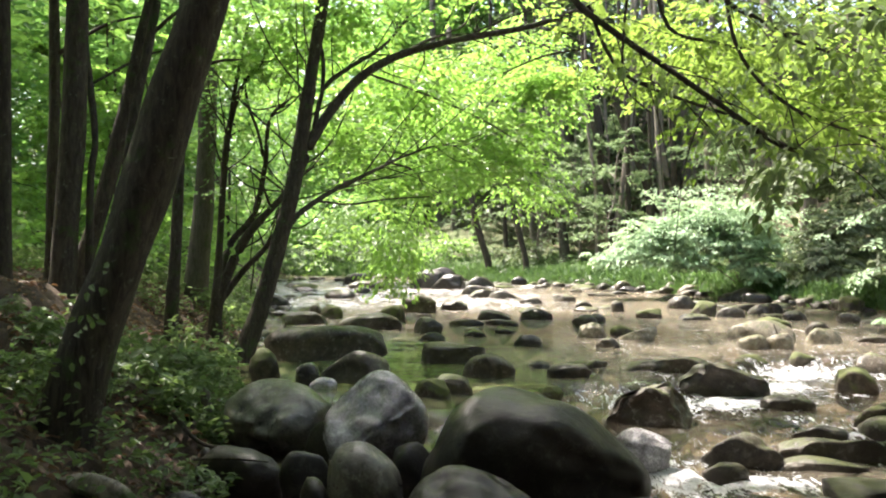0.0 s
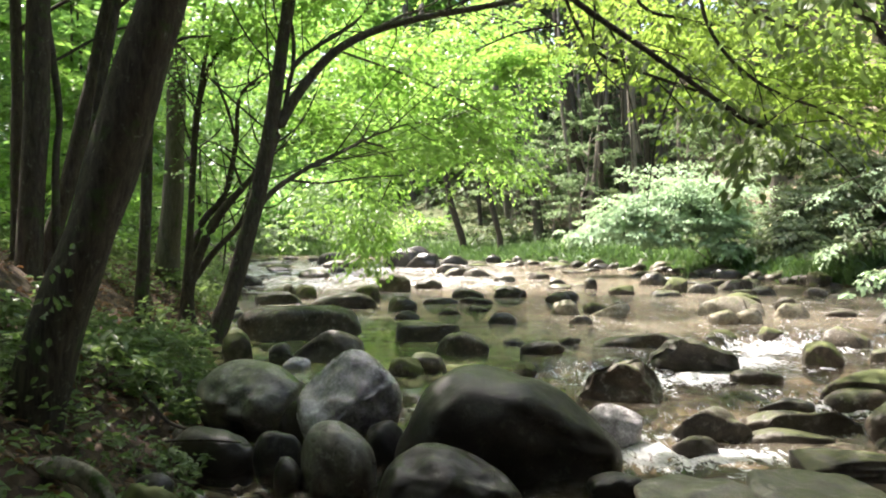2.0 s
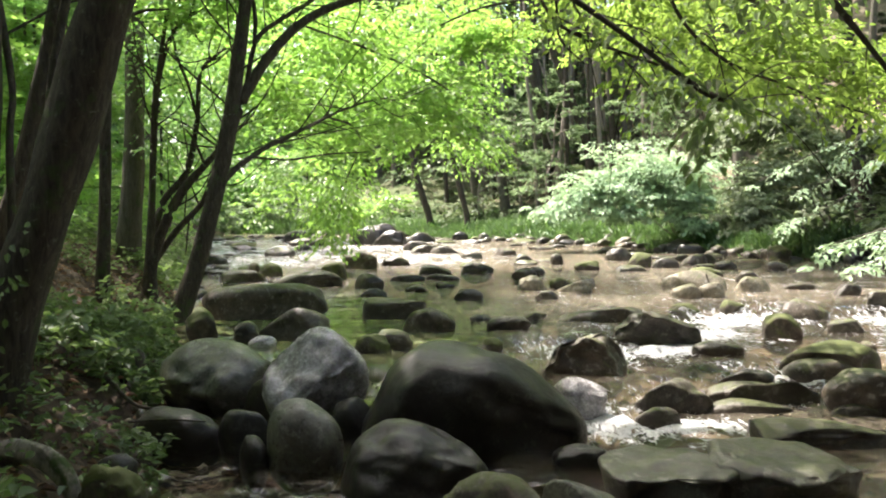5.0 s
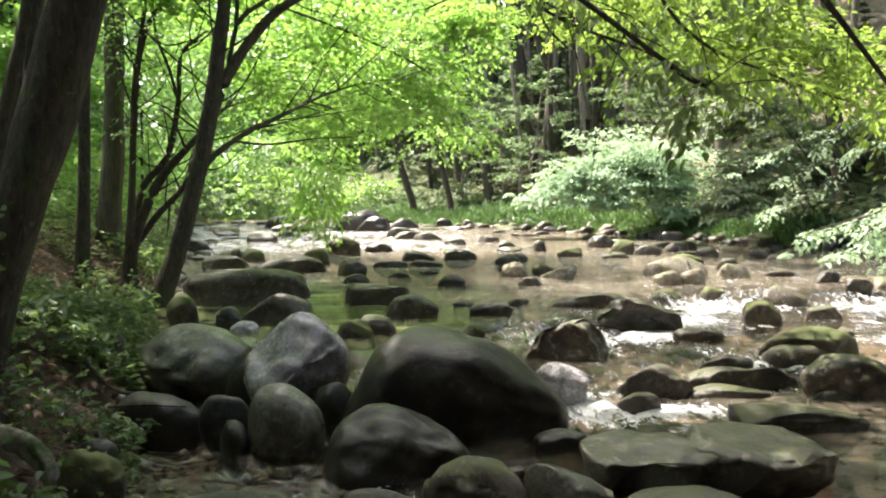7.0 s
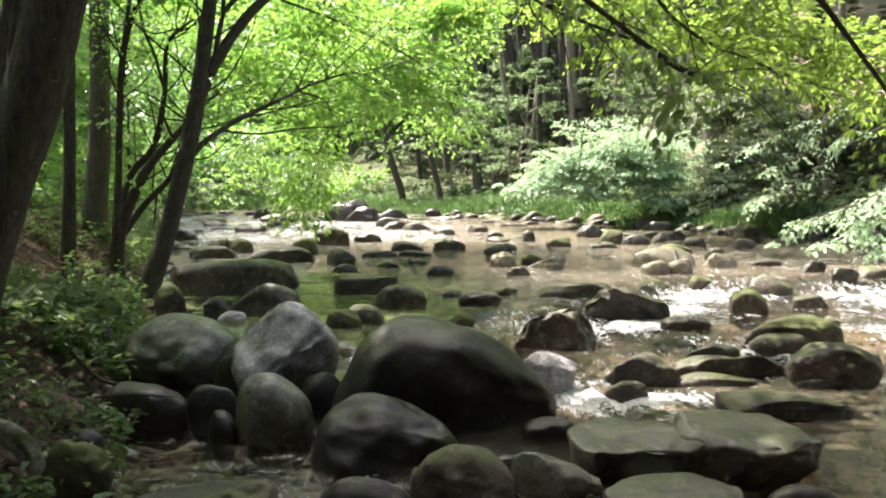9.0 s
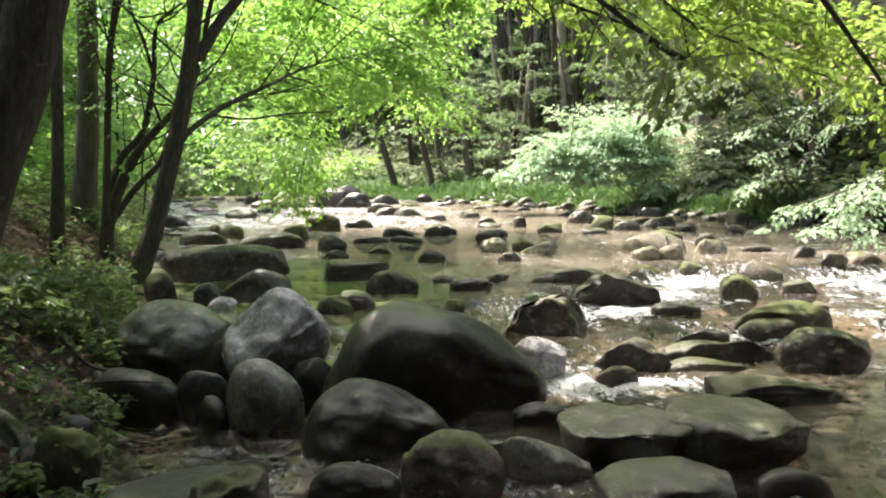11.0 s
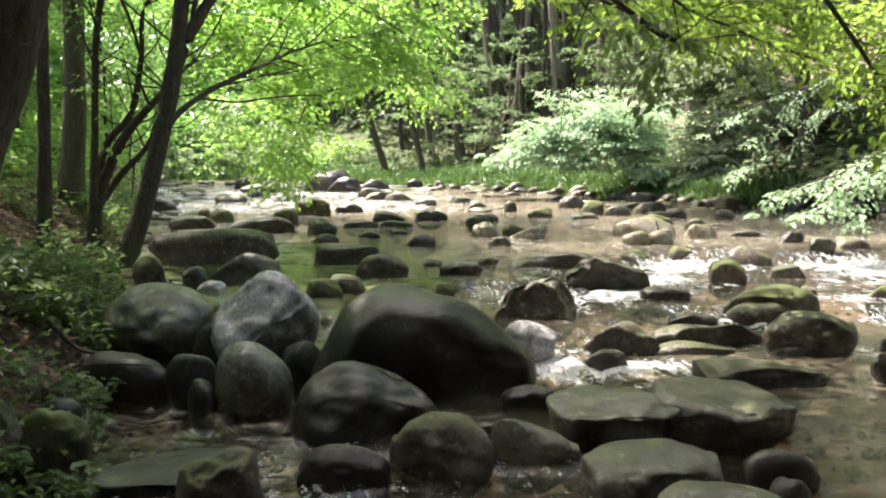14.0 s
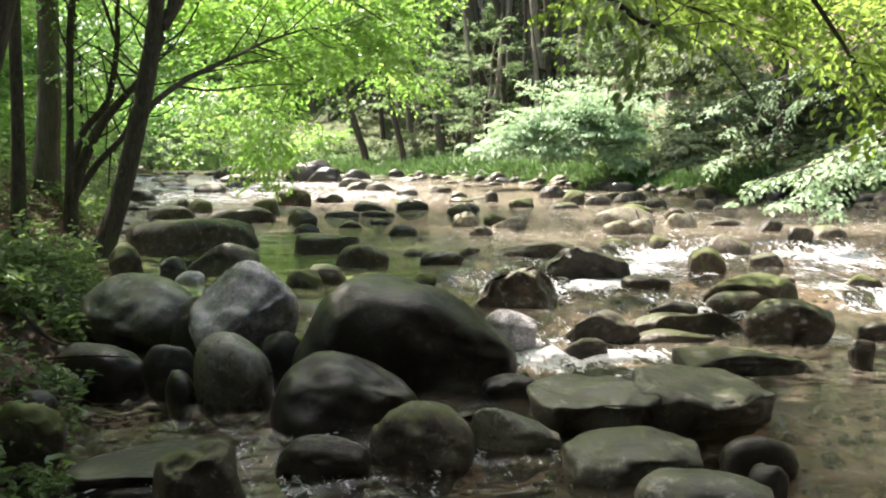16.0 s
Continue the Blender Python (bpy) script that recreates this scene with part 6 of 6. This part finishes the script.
def young_tree(seed, height, leaf, sprays_n, mat, bark, low=0.25):
    """A forest tree at the origin: a bent trunk, limbs and a layered crown."""
    r = np.random.default_rng(seed)
    root = tagged(new("forest_tree"), "slender forest tree with layered green foliage", "tree", "forest behind the stream")
    lean = r.normal(0, 0.04, 2) * height
    rows = [(lean[0] * s ** 1.5 + r.normal(0, 0.08), lean[1] * s ** 1.5 + r.normal(0, 0.08), height * s - (0.4 if s == 0 else 0), (0.0085 * height) * (1 - 0.85 * s) + 0.01) for s in np.linspace(0, 1, 7)]
    root_m = whole("trunk", stem_mesh("trunk", [tube(np.array(rows)[:, :3], np.array(rows)[:, 3], 7, 0.08, seed)]), bark, root)
    pieces = []
    for k in range(9):
        s = low + (1 - low) * (k + r.random()) / 9
        i = s * 6
        a = np.array([np.interp(i, range(7), [q[j] for q in rows]) for j in range(3)])
        ang = r.random() * 2 * math.pi
        reach = height * (0.20 * (1.1 - s) + 0.05) * r.uniform(0.8, 1.4)
        tip = a + np.array([math.cos(ang) * reach, math.sin(ang) * reach, reach * 0.35])
        whole("branch", stem_mesh("branch", [tube([a, (a + tip) / 2 + np.array([0, 0, 0.1 * reach]), tip], [0.035 * reach ** 0.5, 0.02, 0.008], 5, 0.1, k, per=2)]), bark, root)
        n = int(sprays_n / 9)
        base = a + (tip - a) * r.uniform(0.3, 1.05, (n, 1)) + r.normal(0, 1, (n, 3)) * np.array([0.28, 0.28, 0.10]) * reach
        way = unit(tip - a) * 0.7 + r.normal(0, 0.6, (n, 3)) * np.array([1, 1, 0.25])
        pieces.append(sprays(base, way, reach * 0.42 * (0.6 + 0.7 * r.random((n, 1))), 22, leaf, droop=0.3, r=r))
    v, f = joined(pieces)
    whole("crown", grid_mesh("crown", v, f, False), mat, root)
    return root


KINDS = [young_tree(101, 19, 0.375, 172, LEAF_BEECH, BARK_GREY, 0.16), young_tree(102, 16, 0.355, 168, LEAF_BRIGHT, BARK_GREY, 0.14), young_tree(103, 22, 0.405, 176, LEAF_BEECH, BARK, 0.2),
         young_tree(104, 7, 0.22, 140, LEAF_BRIGHT, BARK, 0.10), young_tree(105, 5, 0.20, 120, LEAF_BEECH, BARK, 0.08),
         young_tree(106, 23, 0.415, 180, LEAF_HILL, BARK_GREY, 0.55), young_tree(107, 2.6, 0.16, 90, LEAF_UNDER, BARK, 0.05), young_tree(108, 7, 0.19, 110, LEAF_HILL, BARK_HILL, 0.2)]
spots = []


def free(x, y, gap):
    return all((x - a) ** 2 + (y - b) ** 2 > gap * gap for a, b in spots)


used = set()
rf = np.random.default_rng(77)


def stand(k, x, y, turn, size):
    m = pose(x, y, ground_z(x, y), 0, 0, turn) @ Matrix.Diagonal((size, size, size, 1))
    spots.append((x, y))
    if k not in used:
        used.add(k)
        KINDS[k].matrix_world = m
        return
    o = copy_thing(KINDS[k], pose(0, 0, 0))
    o.matrix_basis = m


def grow(total, x0, x1, y0, y1, tall_share, gap, high=(0, 3), low=(3, 5)):
    """Trees at random within a stretch of the plan, clear of the stream and of the near bank."""
    goal, tries = len(spots) + total, 0
    while len(spots) < goal and tries < 3000:
        tries += 1
        x, y = rf.uniform(x0, x1), rf.uniform(y0, y1)
        tall = rf.random() < tall_share
        if tall and -20 < x < -5 and 55 < y < 70:
            continue
        if in_stream(x, y, 2.2 if tall else 1.2) or not free(x, y, gap) or math.hypot(x, y) < 7 or (-8 < x < 0 and 0 < y < 15):
            continue
        stand(int(rf.integers(*high)) if tall else int(rf.integers(*low)), x, y, rf.uniform(0, 360), rf.uniform(0.8, 1.2))


grow(26, -32, -8, 14, 52, 0.5, 2.6)       # behind the left bank
grow(30, 9, 27, 15, 42, 0.0, 1.8, low=(6, 7))     # low shrubs on the hillside
grow(14, 13, 27, 20, 40, 0.0, 1.3, low=(6, 7))
grow(7, 9, 19, 32, 48, 0.0, 1.5, low=(6, 7))
grow(6, 5, 19, 32, 47, 0.0, 1.8, low=(7, 8))     # saplings between its trunks
grow(5, 13, 27, 27, 46, 1.0, 2.4, high=(5, 6))   # its high-crowned trees
grow(6, 18, 27, 13, 27, 1.0, 3.4, high=(5, 6))
grow(14, 14, 46, 48, 68, 1.0, 3.6, high=(5, 6))
grow(8, -2, 14, 44, 58, 0.0, 2.2, low=(6, 7))
grow(5, 3, 16, 48, 60, 1.0, 2.4, high=(5, 6))
grow(26, -30, 10, 56, 78, 0.5, 3.0)       # at the head of the stream
# the next three stands are out of view, added to close off open sky
grow(8, -16, 22, -16, -4, 0.9, 4.0)      # behind the camera
grow(8, 16, 28, 2, 18, 0.5, 3.0)
grow(8, -20, -8, 0, 14, 0.7, 3.0)
grow(9, 7, 17, 37, 50, 0.0, 1.4, low=(7, 8))     # more saplings on the slope

for x, y, size in ((-6.4, 17.0, 0.75), (-5.9, 21.5, 0.85), (-8.2, 19.0, 0.9), (-7.0, 14.2, 0.6), (-9.5, 24.0, 1.0)):
    stand(3, x, y, 40 * x, size)     # sunlit saplings behind the bank

# the wood beyond, too deep to tell its trees apart
wood, bright, slope = [], [], []
rw = np.random.default_rng(91)
for near, far, a0, a1, n, leaf in ((26, 40, -75, -20, 3400, 0.34), (62, 76, -50, 8, 2700, 0.5), (62, 76, 2, 45, 1000, 0.5), (38, 60, 22, 75, 1100, 0.42), (46, 60, -46, -9, 2500, 0.48), (60, 70, -26, 4, 1700, 0.55), (50, 60, 3, 24, 900, 0.42), (76, 95, -60, 60, 3200, 0.75), (98, 125, -15, 2, 900, 0.9)):
    ang = np.radians(rw.uniform(a0, a1, n))
    rad = rw.uniform(near, far, n)
    wx, wy = rad * np.sin(ang), rad * np.cos(ang)
    keep = (wx < np.interp(wy, LEFT_Y, LEFT_X) - 2) | (wx > np.interp(wy, RIGHT_Y, RIGHT_X) + 2)
    wx, wy = wx[keep], wy[keep]
    wz = land(wx, wy) + (0.5 if near < 25 or near in (50, 98) or (a0 < 0 and near < 70) else 5) + (12 if near == 50 else 24) * rw.random(len(wx)) ** 1.1
    if near < 60:
        thick = lattice(np.stack([wx, wy, wz], 1) * 0.22, 4) > -0.4
        wx, wy, wz = wx[thick], wy[thick], wz[thick]
    open_sky = (wx > -21) & (wx < -4) & (wy > 52) & (wy < 72) & (wz > land(wx, wy) + 5)
    wx, wy, wz = wx[~open_sky], wy[~open_sky], wz[~open_sky]
    (slope if a1 > 20 and near < 76 else bright if near == 46 else wood).append(sprays(np.stack([wx, wy, wz], 1), rw.normal(0, 1, (len(wx), 3)) * np.array([1, 1, 0.15]), 2.6 * (0.6 + 0.8 * rw.random((len(wx), 1))), 22, leaf * 1.12, spread=0.7, r=rw))
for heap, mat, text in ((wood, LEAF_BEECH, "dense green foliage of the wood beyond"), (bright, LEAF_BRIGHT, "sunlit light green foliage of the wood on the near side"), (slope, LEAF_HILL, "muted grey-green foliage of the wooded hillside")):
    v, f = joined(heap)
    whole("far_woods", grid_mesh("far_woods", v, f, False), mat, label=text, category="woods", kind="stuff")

# unseen foliage round the back, added to darken the fronts of the stones
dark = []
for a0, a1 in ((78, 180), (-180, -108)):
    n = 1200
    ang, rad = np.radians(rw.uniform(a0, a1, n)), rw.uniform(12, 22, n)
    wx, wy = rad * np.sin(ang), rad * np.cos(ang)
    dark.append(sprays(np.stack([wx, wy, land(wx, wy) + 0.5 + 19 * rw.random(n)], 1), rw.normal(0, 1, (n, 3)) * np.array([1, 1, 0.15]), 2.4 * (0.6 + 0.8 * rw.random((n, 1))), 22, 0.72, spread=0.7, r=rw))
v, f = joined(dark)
whole("light_block_woods", grid_mesh("light_block_woods", v, f, False), LEAF_DARK, label="unseen dark foliage behind the camera that cuts the light", category="woods", kind="stuff")

# low plants on the near bank
def bare(x, y):
    """Trodden soil between the trunks, where little grows, and the thick growth at the bank's foot."""
    return 1.2 * np.exp(-((x + 4.9) / 1.3) ** 2 - ((y - 8.6) / 2.4) ** 2) - 0.6 * np.exp(-((x + 2.7) / 0.6) ** 2 - ((y - 5.4) / 1.2) ** 2)


def herb(seed, n, height, leaf):
    r = np.random.default_rng(seed)
    bits = []
    for k in range(n):
        a = r.normal(0, 0.07, 3) * np.array([1, 1, 0])
        d = r.normal(0, 0.55, 3)
        d[2] = 1
        tip = a + d * height * r.uniform(0.6, 1.1)
        bits.append(tube([a - np.array([0, 0, 0.05]), (a + tip) / 2 + np.array([0, 0, 0.05 * height]), tip], [0.004, 0.003, 0.002], 4, 0.0, k, per=1))
        m = 11
        at = a + (tip - a) * r.uniform(0.35, 1.05, (m, 1))
        bits.append(leaf_arrays(at, r.normal(0, 1, (m, 3)) * np.array([1, 1, 0.3]), np.array([[0, 0, 1.0]]) + r.normal(0, 0.35, (m, 3)), leaf * (0.7 + 0.6 * r.random((m, 1))), 0.55, True, r=r))
    return whole("undergrowth_plant", stem_mesh("undergrowth_plant", bits), LEAF_SHADE, None, "low green woodland plant growing on the bank", "plant", "undergrowth on the bank")


HERBS = [herb(201, 8, 0.30, 0.078), herb(202, 10, 0.22, 0.066), herb(203, 7, 0.42, 0.086), herb(204, 11, 0.16, 0.058)]
rh = np.random.default_rng(88)
count, tries, fresh = 0, 0, set()
while count < 290 and tries < 9000:
    tries += 1
    y = 2.6 + 14 * rh.random() ** 1.4
    x = float(np.interp(y, LEFT_Y, LEFT_X)) - 0.05 - 6.0 * rh.random() ** 1.4
    if lattice(np.array([[x * 0.9, y * 0.9, 3.0]]))[0] < -0.08 + bare(x, y) or (x > -2.7 and y < 4.8 and rh.random() < 0.8):
        continue
    k = int(rh.integers(0, 4))
    s = rh.uniform(0.7, 1.25)
    m = pose(x, y, ground_z(x, y), rh.normal(0, 8), rh.normal(0, 8), rh.uniform(0, 360)) @ Matrix.Diagonal((s, s, s, 1))
    count += 1
    if k not in fresh:
        fresh.add(k)
        HERBS[k].matrix_world = m
    else:
        o = copy_thing(HERBS[k], pose(0, 0, 0))
        o.matrix_basis = m

# the rest of the green cover, and bushes at the head of the stream
n = 62000
uy = 3.0 + 22 * rh.random(n) ** 1.9
ux = np.interp(uy, LEFT_Y, LEFT_X) + 0.1 - 9 * rh.random(n) ** 1.2
keep = lattice(np.stack([ux * 1.1, uy * 1.1, ux * 0 + 7], 1)) > -0.2 + bare(ux, uy) + ((uy < 4.8) & (ux > -2.5)) * (rh.random(n) < 0.8)
ux, uy = ux[keep], uy[keep]
n = len(ux)
tall = 0.2 + 0.25 * lattice(np.stack([ux * 0.9, uy * 0.9, ux * 0], 1)) + 0.02 * (uy - 3)
v, f = leaf_arrays(np.stack([ux, uy, land(ux, uy) + np.clip(tall, 0.08, 0.9) * rh.random(n)], 1), rh.normal(0, 1, (n, 3)) * np.array([1, 1, 0.35]), np.array([[0, 0, 1.0]]) + rh.normal(0, 0.4, (n, 3)), (0.043 + 0.003 * uy[:, None]) * (0.6 + 1.0 * rh.random((n, 1))), 0.55, True, r=rh)
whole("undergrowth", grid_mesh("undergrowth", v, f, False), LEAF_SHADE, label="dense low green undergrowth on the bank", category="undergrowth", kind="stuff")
for k, (x, y, w, h) in enumerate(((-11.5, 49, 2.6, 1.6), (-8.0, 55, 3.0, 2.2), (-3.5, 54, 2.8, 1.8), (-14, 44, 2.4, 2.0), (0.5, 51, 2.2, 1.4), (-9.5, 57.5, 3.0, 2.2), (-6.0, 56.5, 3.0, 2.4), (-12.6, 47.5, 2.6, 2.0), (5.5, 43, 2.2, 1.4), (14.0, 24, 2.0, 1.2), (13.6, 20.5, 1.8, 1.2), (15.2, 17.0, 2.2, 1.6), (16.6, 13.5, 2.2, 1.8), (12.6, 27.5, 2.0, 1.5), (17.5, 21, 2.4, 2.0), (14.8, 22.5, 1.8, 1.3), (16.2, 25.5, 2.2, 1.6), (13.2, 17.2, 1.4, 0.9), (18.5, 17.5, 2.2, 2.0), (14.0, 15.0, 1.5, 0.9))):
    z = ground_z(x, y)
    pale_bush("leafy green bush on the stream bank", [cloud((x, y, z + h * 0.5), (w, w * 0.7, h * 0.7), 60, 0.26, 0.9, 24)], fan(x, y, [(x - 1, y, z + h), (x + 1, y - 0.4, z + h), (x, y + 0.5, z + h * 1.1)]), LEAF_UNDER if k > 7 else LEAF_BRIGHT if k % 3 == 1 else LEAF_HILL)

for x, y, w, h in ((-7.6, 15.5, 1.5, 1.3), (-9.0, 18.5, 1.9, 1.7), (-6.4, 13.2, 1.0, 0.8), (-8.2, 22.0, 1.8, 1.5), (-11.0, 16.0, 1.9, 2.0), (-6.6, 19.5, 1.4, 1.4), (-8.6, 27.0, 2.0, 1.8), (-10.2, 33.0, 2.2, 2.2), (-7.4, 24.5, 1.3, 1.1), (-5.6, 15.8, 0.9, 0.8)):
    z = ground_z(x, y)
    pale_bush("leafy light green bush between the trunks", [cloud((x, y, z + h * 0.5), (w, w * 0.7, h * 0.7), 55, 0.15, 0.8, 24)], fan(x, y, [(x - 0.6, y, z + h), (x + 0.7, y - 0.3, z + h)]), LEAF_BRIGHT)

# unseen bushes behind and beside the camera, added to block low light
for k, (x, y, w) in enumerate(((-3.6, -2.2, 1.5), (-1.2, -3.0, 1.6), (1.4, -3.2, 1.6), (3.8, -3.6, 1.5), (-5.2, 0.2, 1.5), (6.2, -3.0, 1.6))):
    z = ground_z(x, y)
    pale_bush("unseen dark bush around the camera that cuts the light", [cloud((x, y, z + 1.3), (w, w * 0.7, 1.4), 110, 0.15, 0.7, 22)], fan(x, y, [(x - 0.8, y, z + 2.2), (x + 0.8, y - 0.4, z + 2.3), (x, y + 0.3, z + 2.6)]), LEAF_DARK)

wood_log = tagged(tree("driftwood", "pale weathered root with moss on the bank", -1.3, 3.6, ground_z(-1.3, 3.6)), category="driftwood")
limb(wood_log, "root", [(-2.28, 4.31, 0.28, 0.051), (-2.01, 4.24, 0.37, 0.053), (-1.81, 4.17, 0.37, 0.055), (-1.66, 4.1, 0.3, 0.052), (-1.57, 4.03, 0.2, 0.043), (-1.58, 3.98, 0.08, 0.031)], DRIFT, 16, 501, 0.3)
limb(wood_log, "root", [(-1.81, 4.17, 0.38, 0.020), (-1.69, 4.13, 0.27, 0.017), (-1.53, 4.03, 0.14, 0.013), (-1.47, 3.96, 0.02, 0.008)], DRIFT, 10, 502, 0.3)
stub = tagged(tree("stump", "short broken pinkish stub in leaf litter", -2.0, 6.2, ground_z(-2.0, 6.2)), category="stump")
limb(stub, "stub", [(-1.99, 6.49, 0.27, 0.046), (-1.98, 6.5, 0.37, 0.044), (-2, 6.51, 0.49, 0.039)], BARK_GREY, 9, 503, 0.12)
for k, rows in enumerate(([(5.23, 11.97, 0.23, 0.014), (5.14, 11.9, 0.38, 0.014), (5.03, 11.84, 0.61, 0.009)], [(-1.07, 4.04, -0.09, 0.010), (-1.02, 4.04, -0.01, 0.009), (-0.98, 4.04, 0.07, 0.004)], [(-2.02, 5.8, 0.45, 0.018), (-1.78, 5.67, 0.27, 0.016), (-1.51, 5.54, 0.25, 0.010)], [(-1.94, 5.07, 0.15, 0.018), (-1.66, 4.94, 0.12, 0.016), (-1.39, 4.82, 0.08, 0.010)], [(-1.72, 5.36, 0.22, 0.009), (-1.43, 5.23, 0.26, 0.009), (-1.15, 5.11, 0.27, 0.005)])):
    st = tagged(tree("stick", "thin bare fallen stick", rows[0][0], rows[0][1], rows[0][2]), category="stick")
    limb(st, "shaft", rows, BARK_GREY if k == 0 else BARK, 6, 510 + k, 0.12)

# fallen leaves, grass and gravel
n = 9000
ly = 1.8 + 14 * rng.random(n) ** 1.3
lx = np.interp(ly, LEFT_Y, LEFT_X) + 0.15 - 7 * rng.random(n) ** 1.3
v, f = leaf_arrays(np.stack([lx, ly, land(lx, ly) + 0.008], 1), rng.normal(0, 1, (n, 3)) * np.array([1, 1, 0.15]), np.array([[0, 0, 1.0]]) + rng.normal(0, 0.25, (n, 3)), 0.07 * (0.6 + 0.8 * rng.random((n, 1))), 0.55, True, 0.25)
whole("leaf_litter", grid_mesh("leaf_litter", v, f, False), LITTER, label="scattered brown fallen leaves on the bank", category="leaf litter", kind="stuff")
n = 46000
gy = rng.uniform(12, 58, n)
gd = 5.0 * rng.random(n) ** 1.7
gx = np.interp(gy, RIGHT_Y, RIGHT_X) - 0.1 + gd
v, f = leaf_arrays(np.stack([gx, gy, land(gx, gy) - 0.02], 1), rng.normal(0, 0.45, (n, 3)) + np.array([-0.15, -0.1, 1]), rng.normal(0, 1, (n, 3)), 0.18 + 0.5 * rng.random((n, 1)), 0.10, False, 0.3)
whole("grass", grid_mesh("grass", v, f, False), LEAF_GRASS, label="tall green grass along the far bank", category="grass", kind="stuff")
n = 1500
fy = rng.uniform(14, 56, n)
fx = np.interp(fy, RIGHT_Y, RIGHT_X) + 1.5 + 9 * rng.random(n) ** 1.3
keep = lattice(np.stack([fx * 0.35, fy * 0.35, fx * 0 + 2], 1)) > -0.15
fx, fy = fx[keep], fy[keep]
n = len(fx)
v, f = sprays(np.stack([fx, fy, land(fx, fy) + 0.1 + 0.45 * rng.random(n)], 1), rng.normal(0, 1, (n, 3)) * np.array([1, 1, 0.1]) + np.array([0, 0, 0.25]), 0.6 + 0.6 * rng.random((n, 1)), 20, 0.15, droop=0.5)
whole("ferns", grid_mesh("ferns", v, f, False), LEAF_HILL, label="grey-green ferns and seedlings on the wooded slope", category="undergrowth", kind="stuff")
pv, pf = ball(1)
n = 2600
gy = 2.6 + 13 * rng.random(n) ** 1.5
lo, hi = np.interp(gy, LEFT_Y, LEFT_X), np.minimum(np.interp(gy, RIGHT_Y, RIGHT_X), gy * 0.75 + 1)
gx = lo - 0.2 + (hi - lo) * rng.random(n) ** 1.2
sz = 0.02 + 0.06 * rng.random(n) ** 2
pts = pv[None] * (sz[:, None, None] * (0.6 + 0.7 * rng.random((n, 1, 3)))) + np.stack([gx, gy, land(gx, gy) + sz * 0.2], 1)[:, None, :]
whole("gravel", grid_mesh("gravel", pts.reshape(-1, 3), (pf[None] + (np.arange(n) * len(pv))[:, None, None]).reshape(-1, 3)), ROCK_SUN, label="brown gravel on the stream bed", category="gravel", kind="stuff")
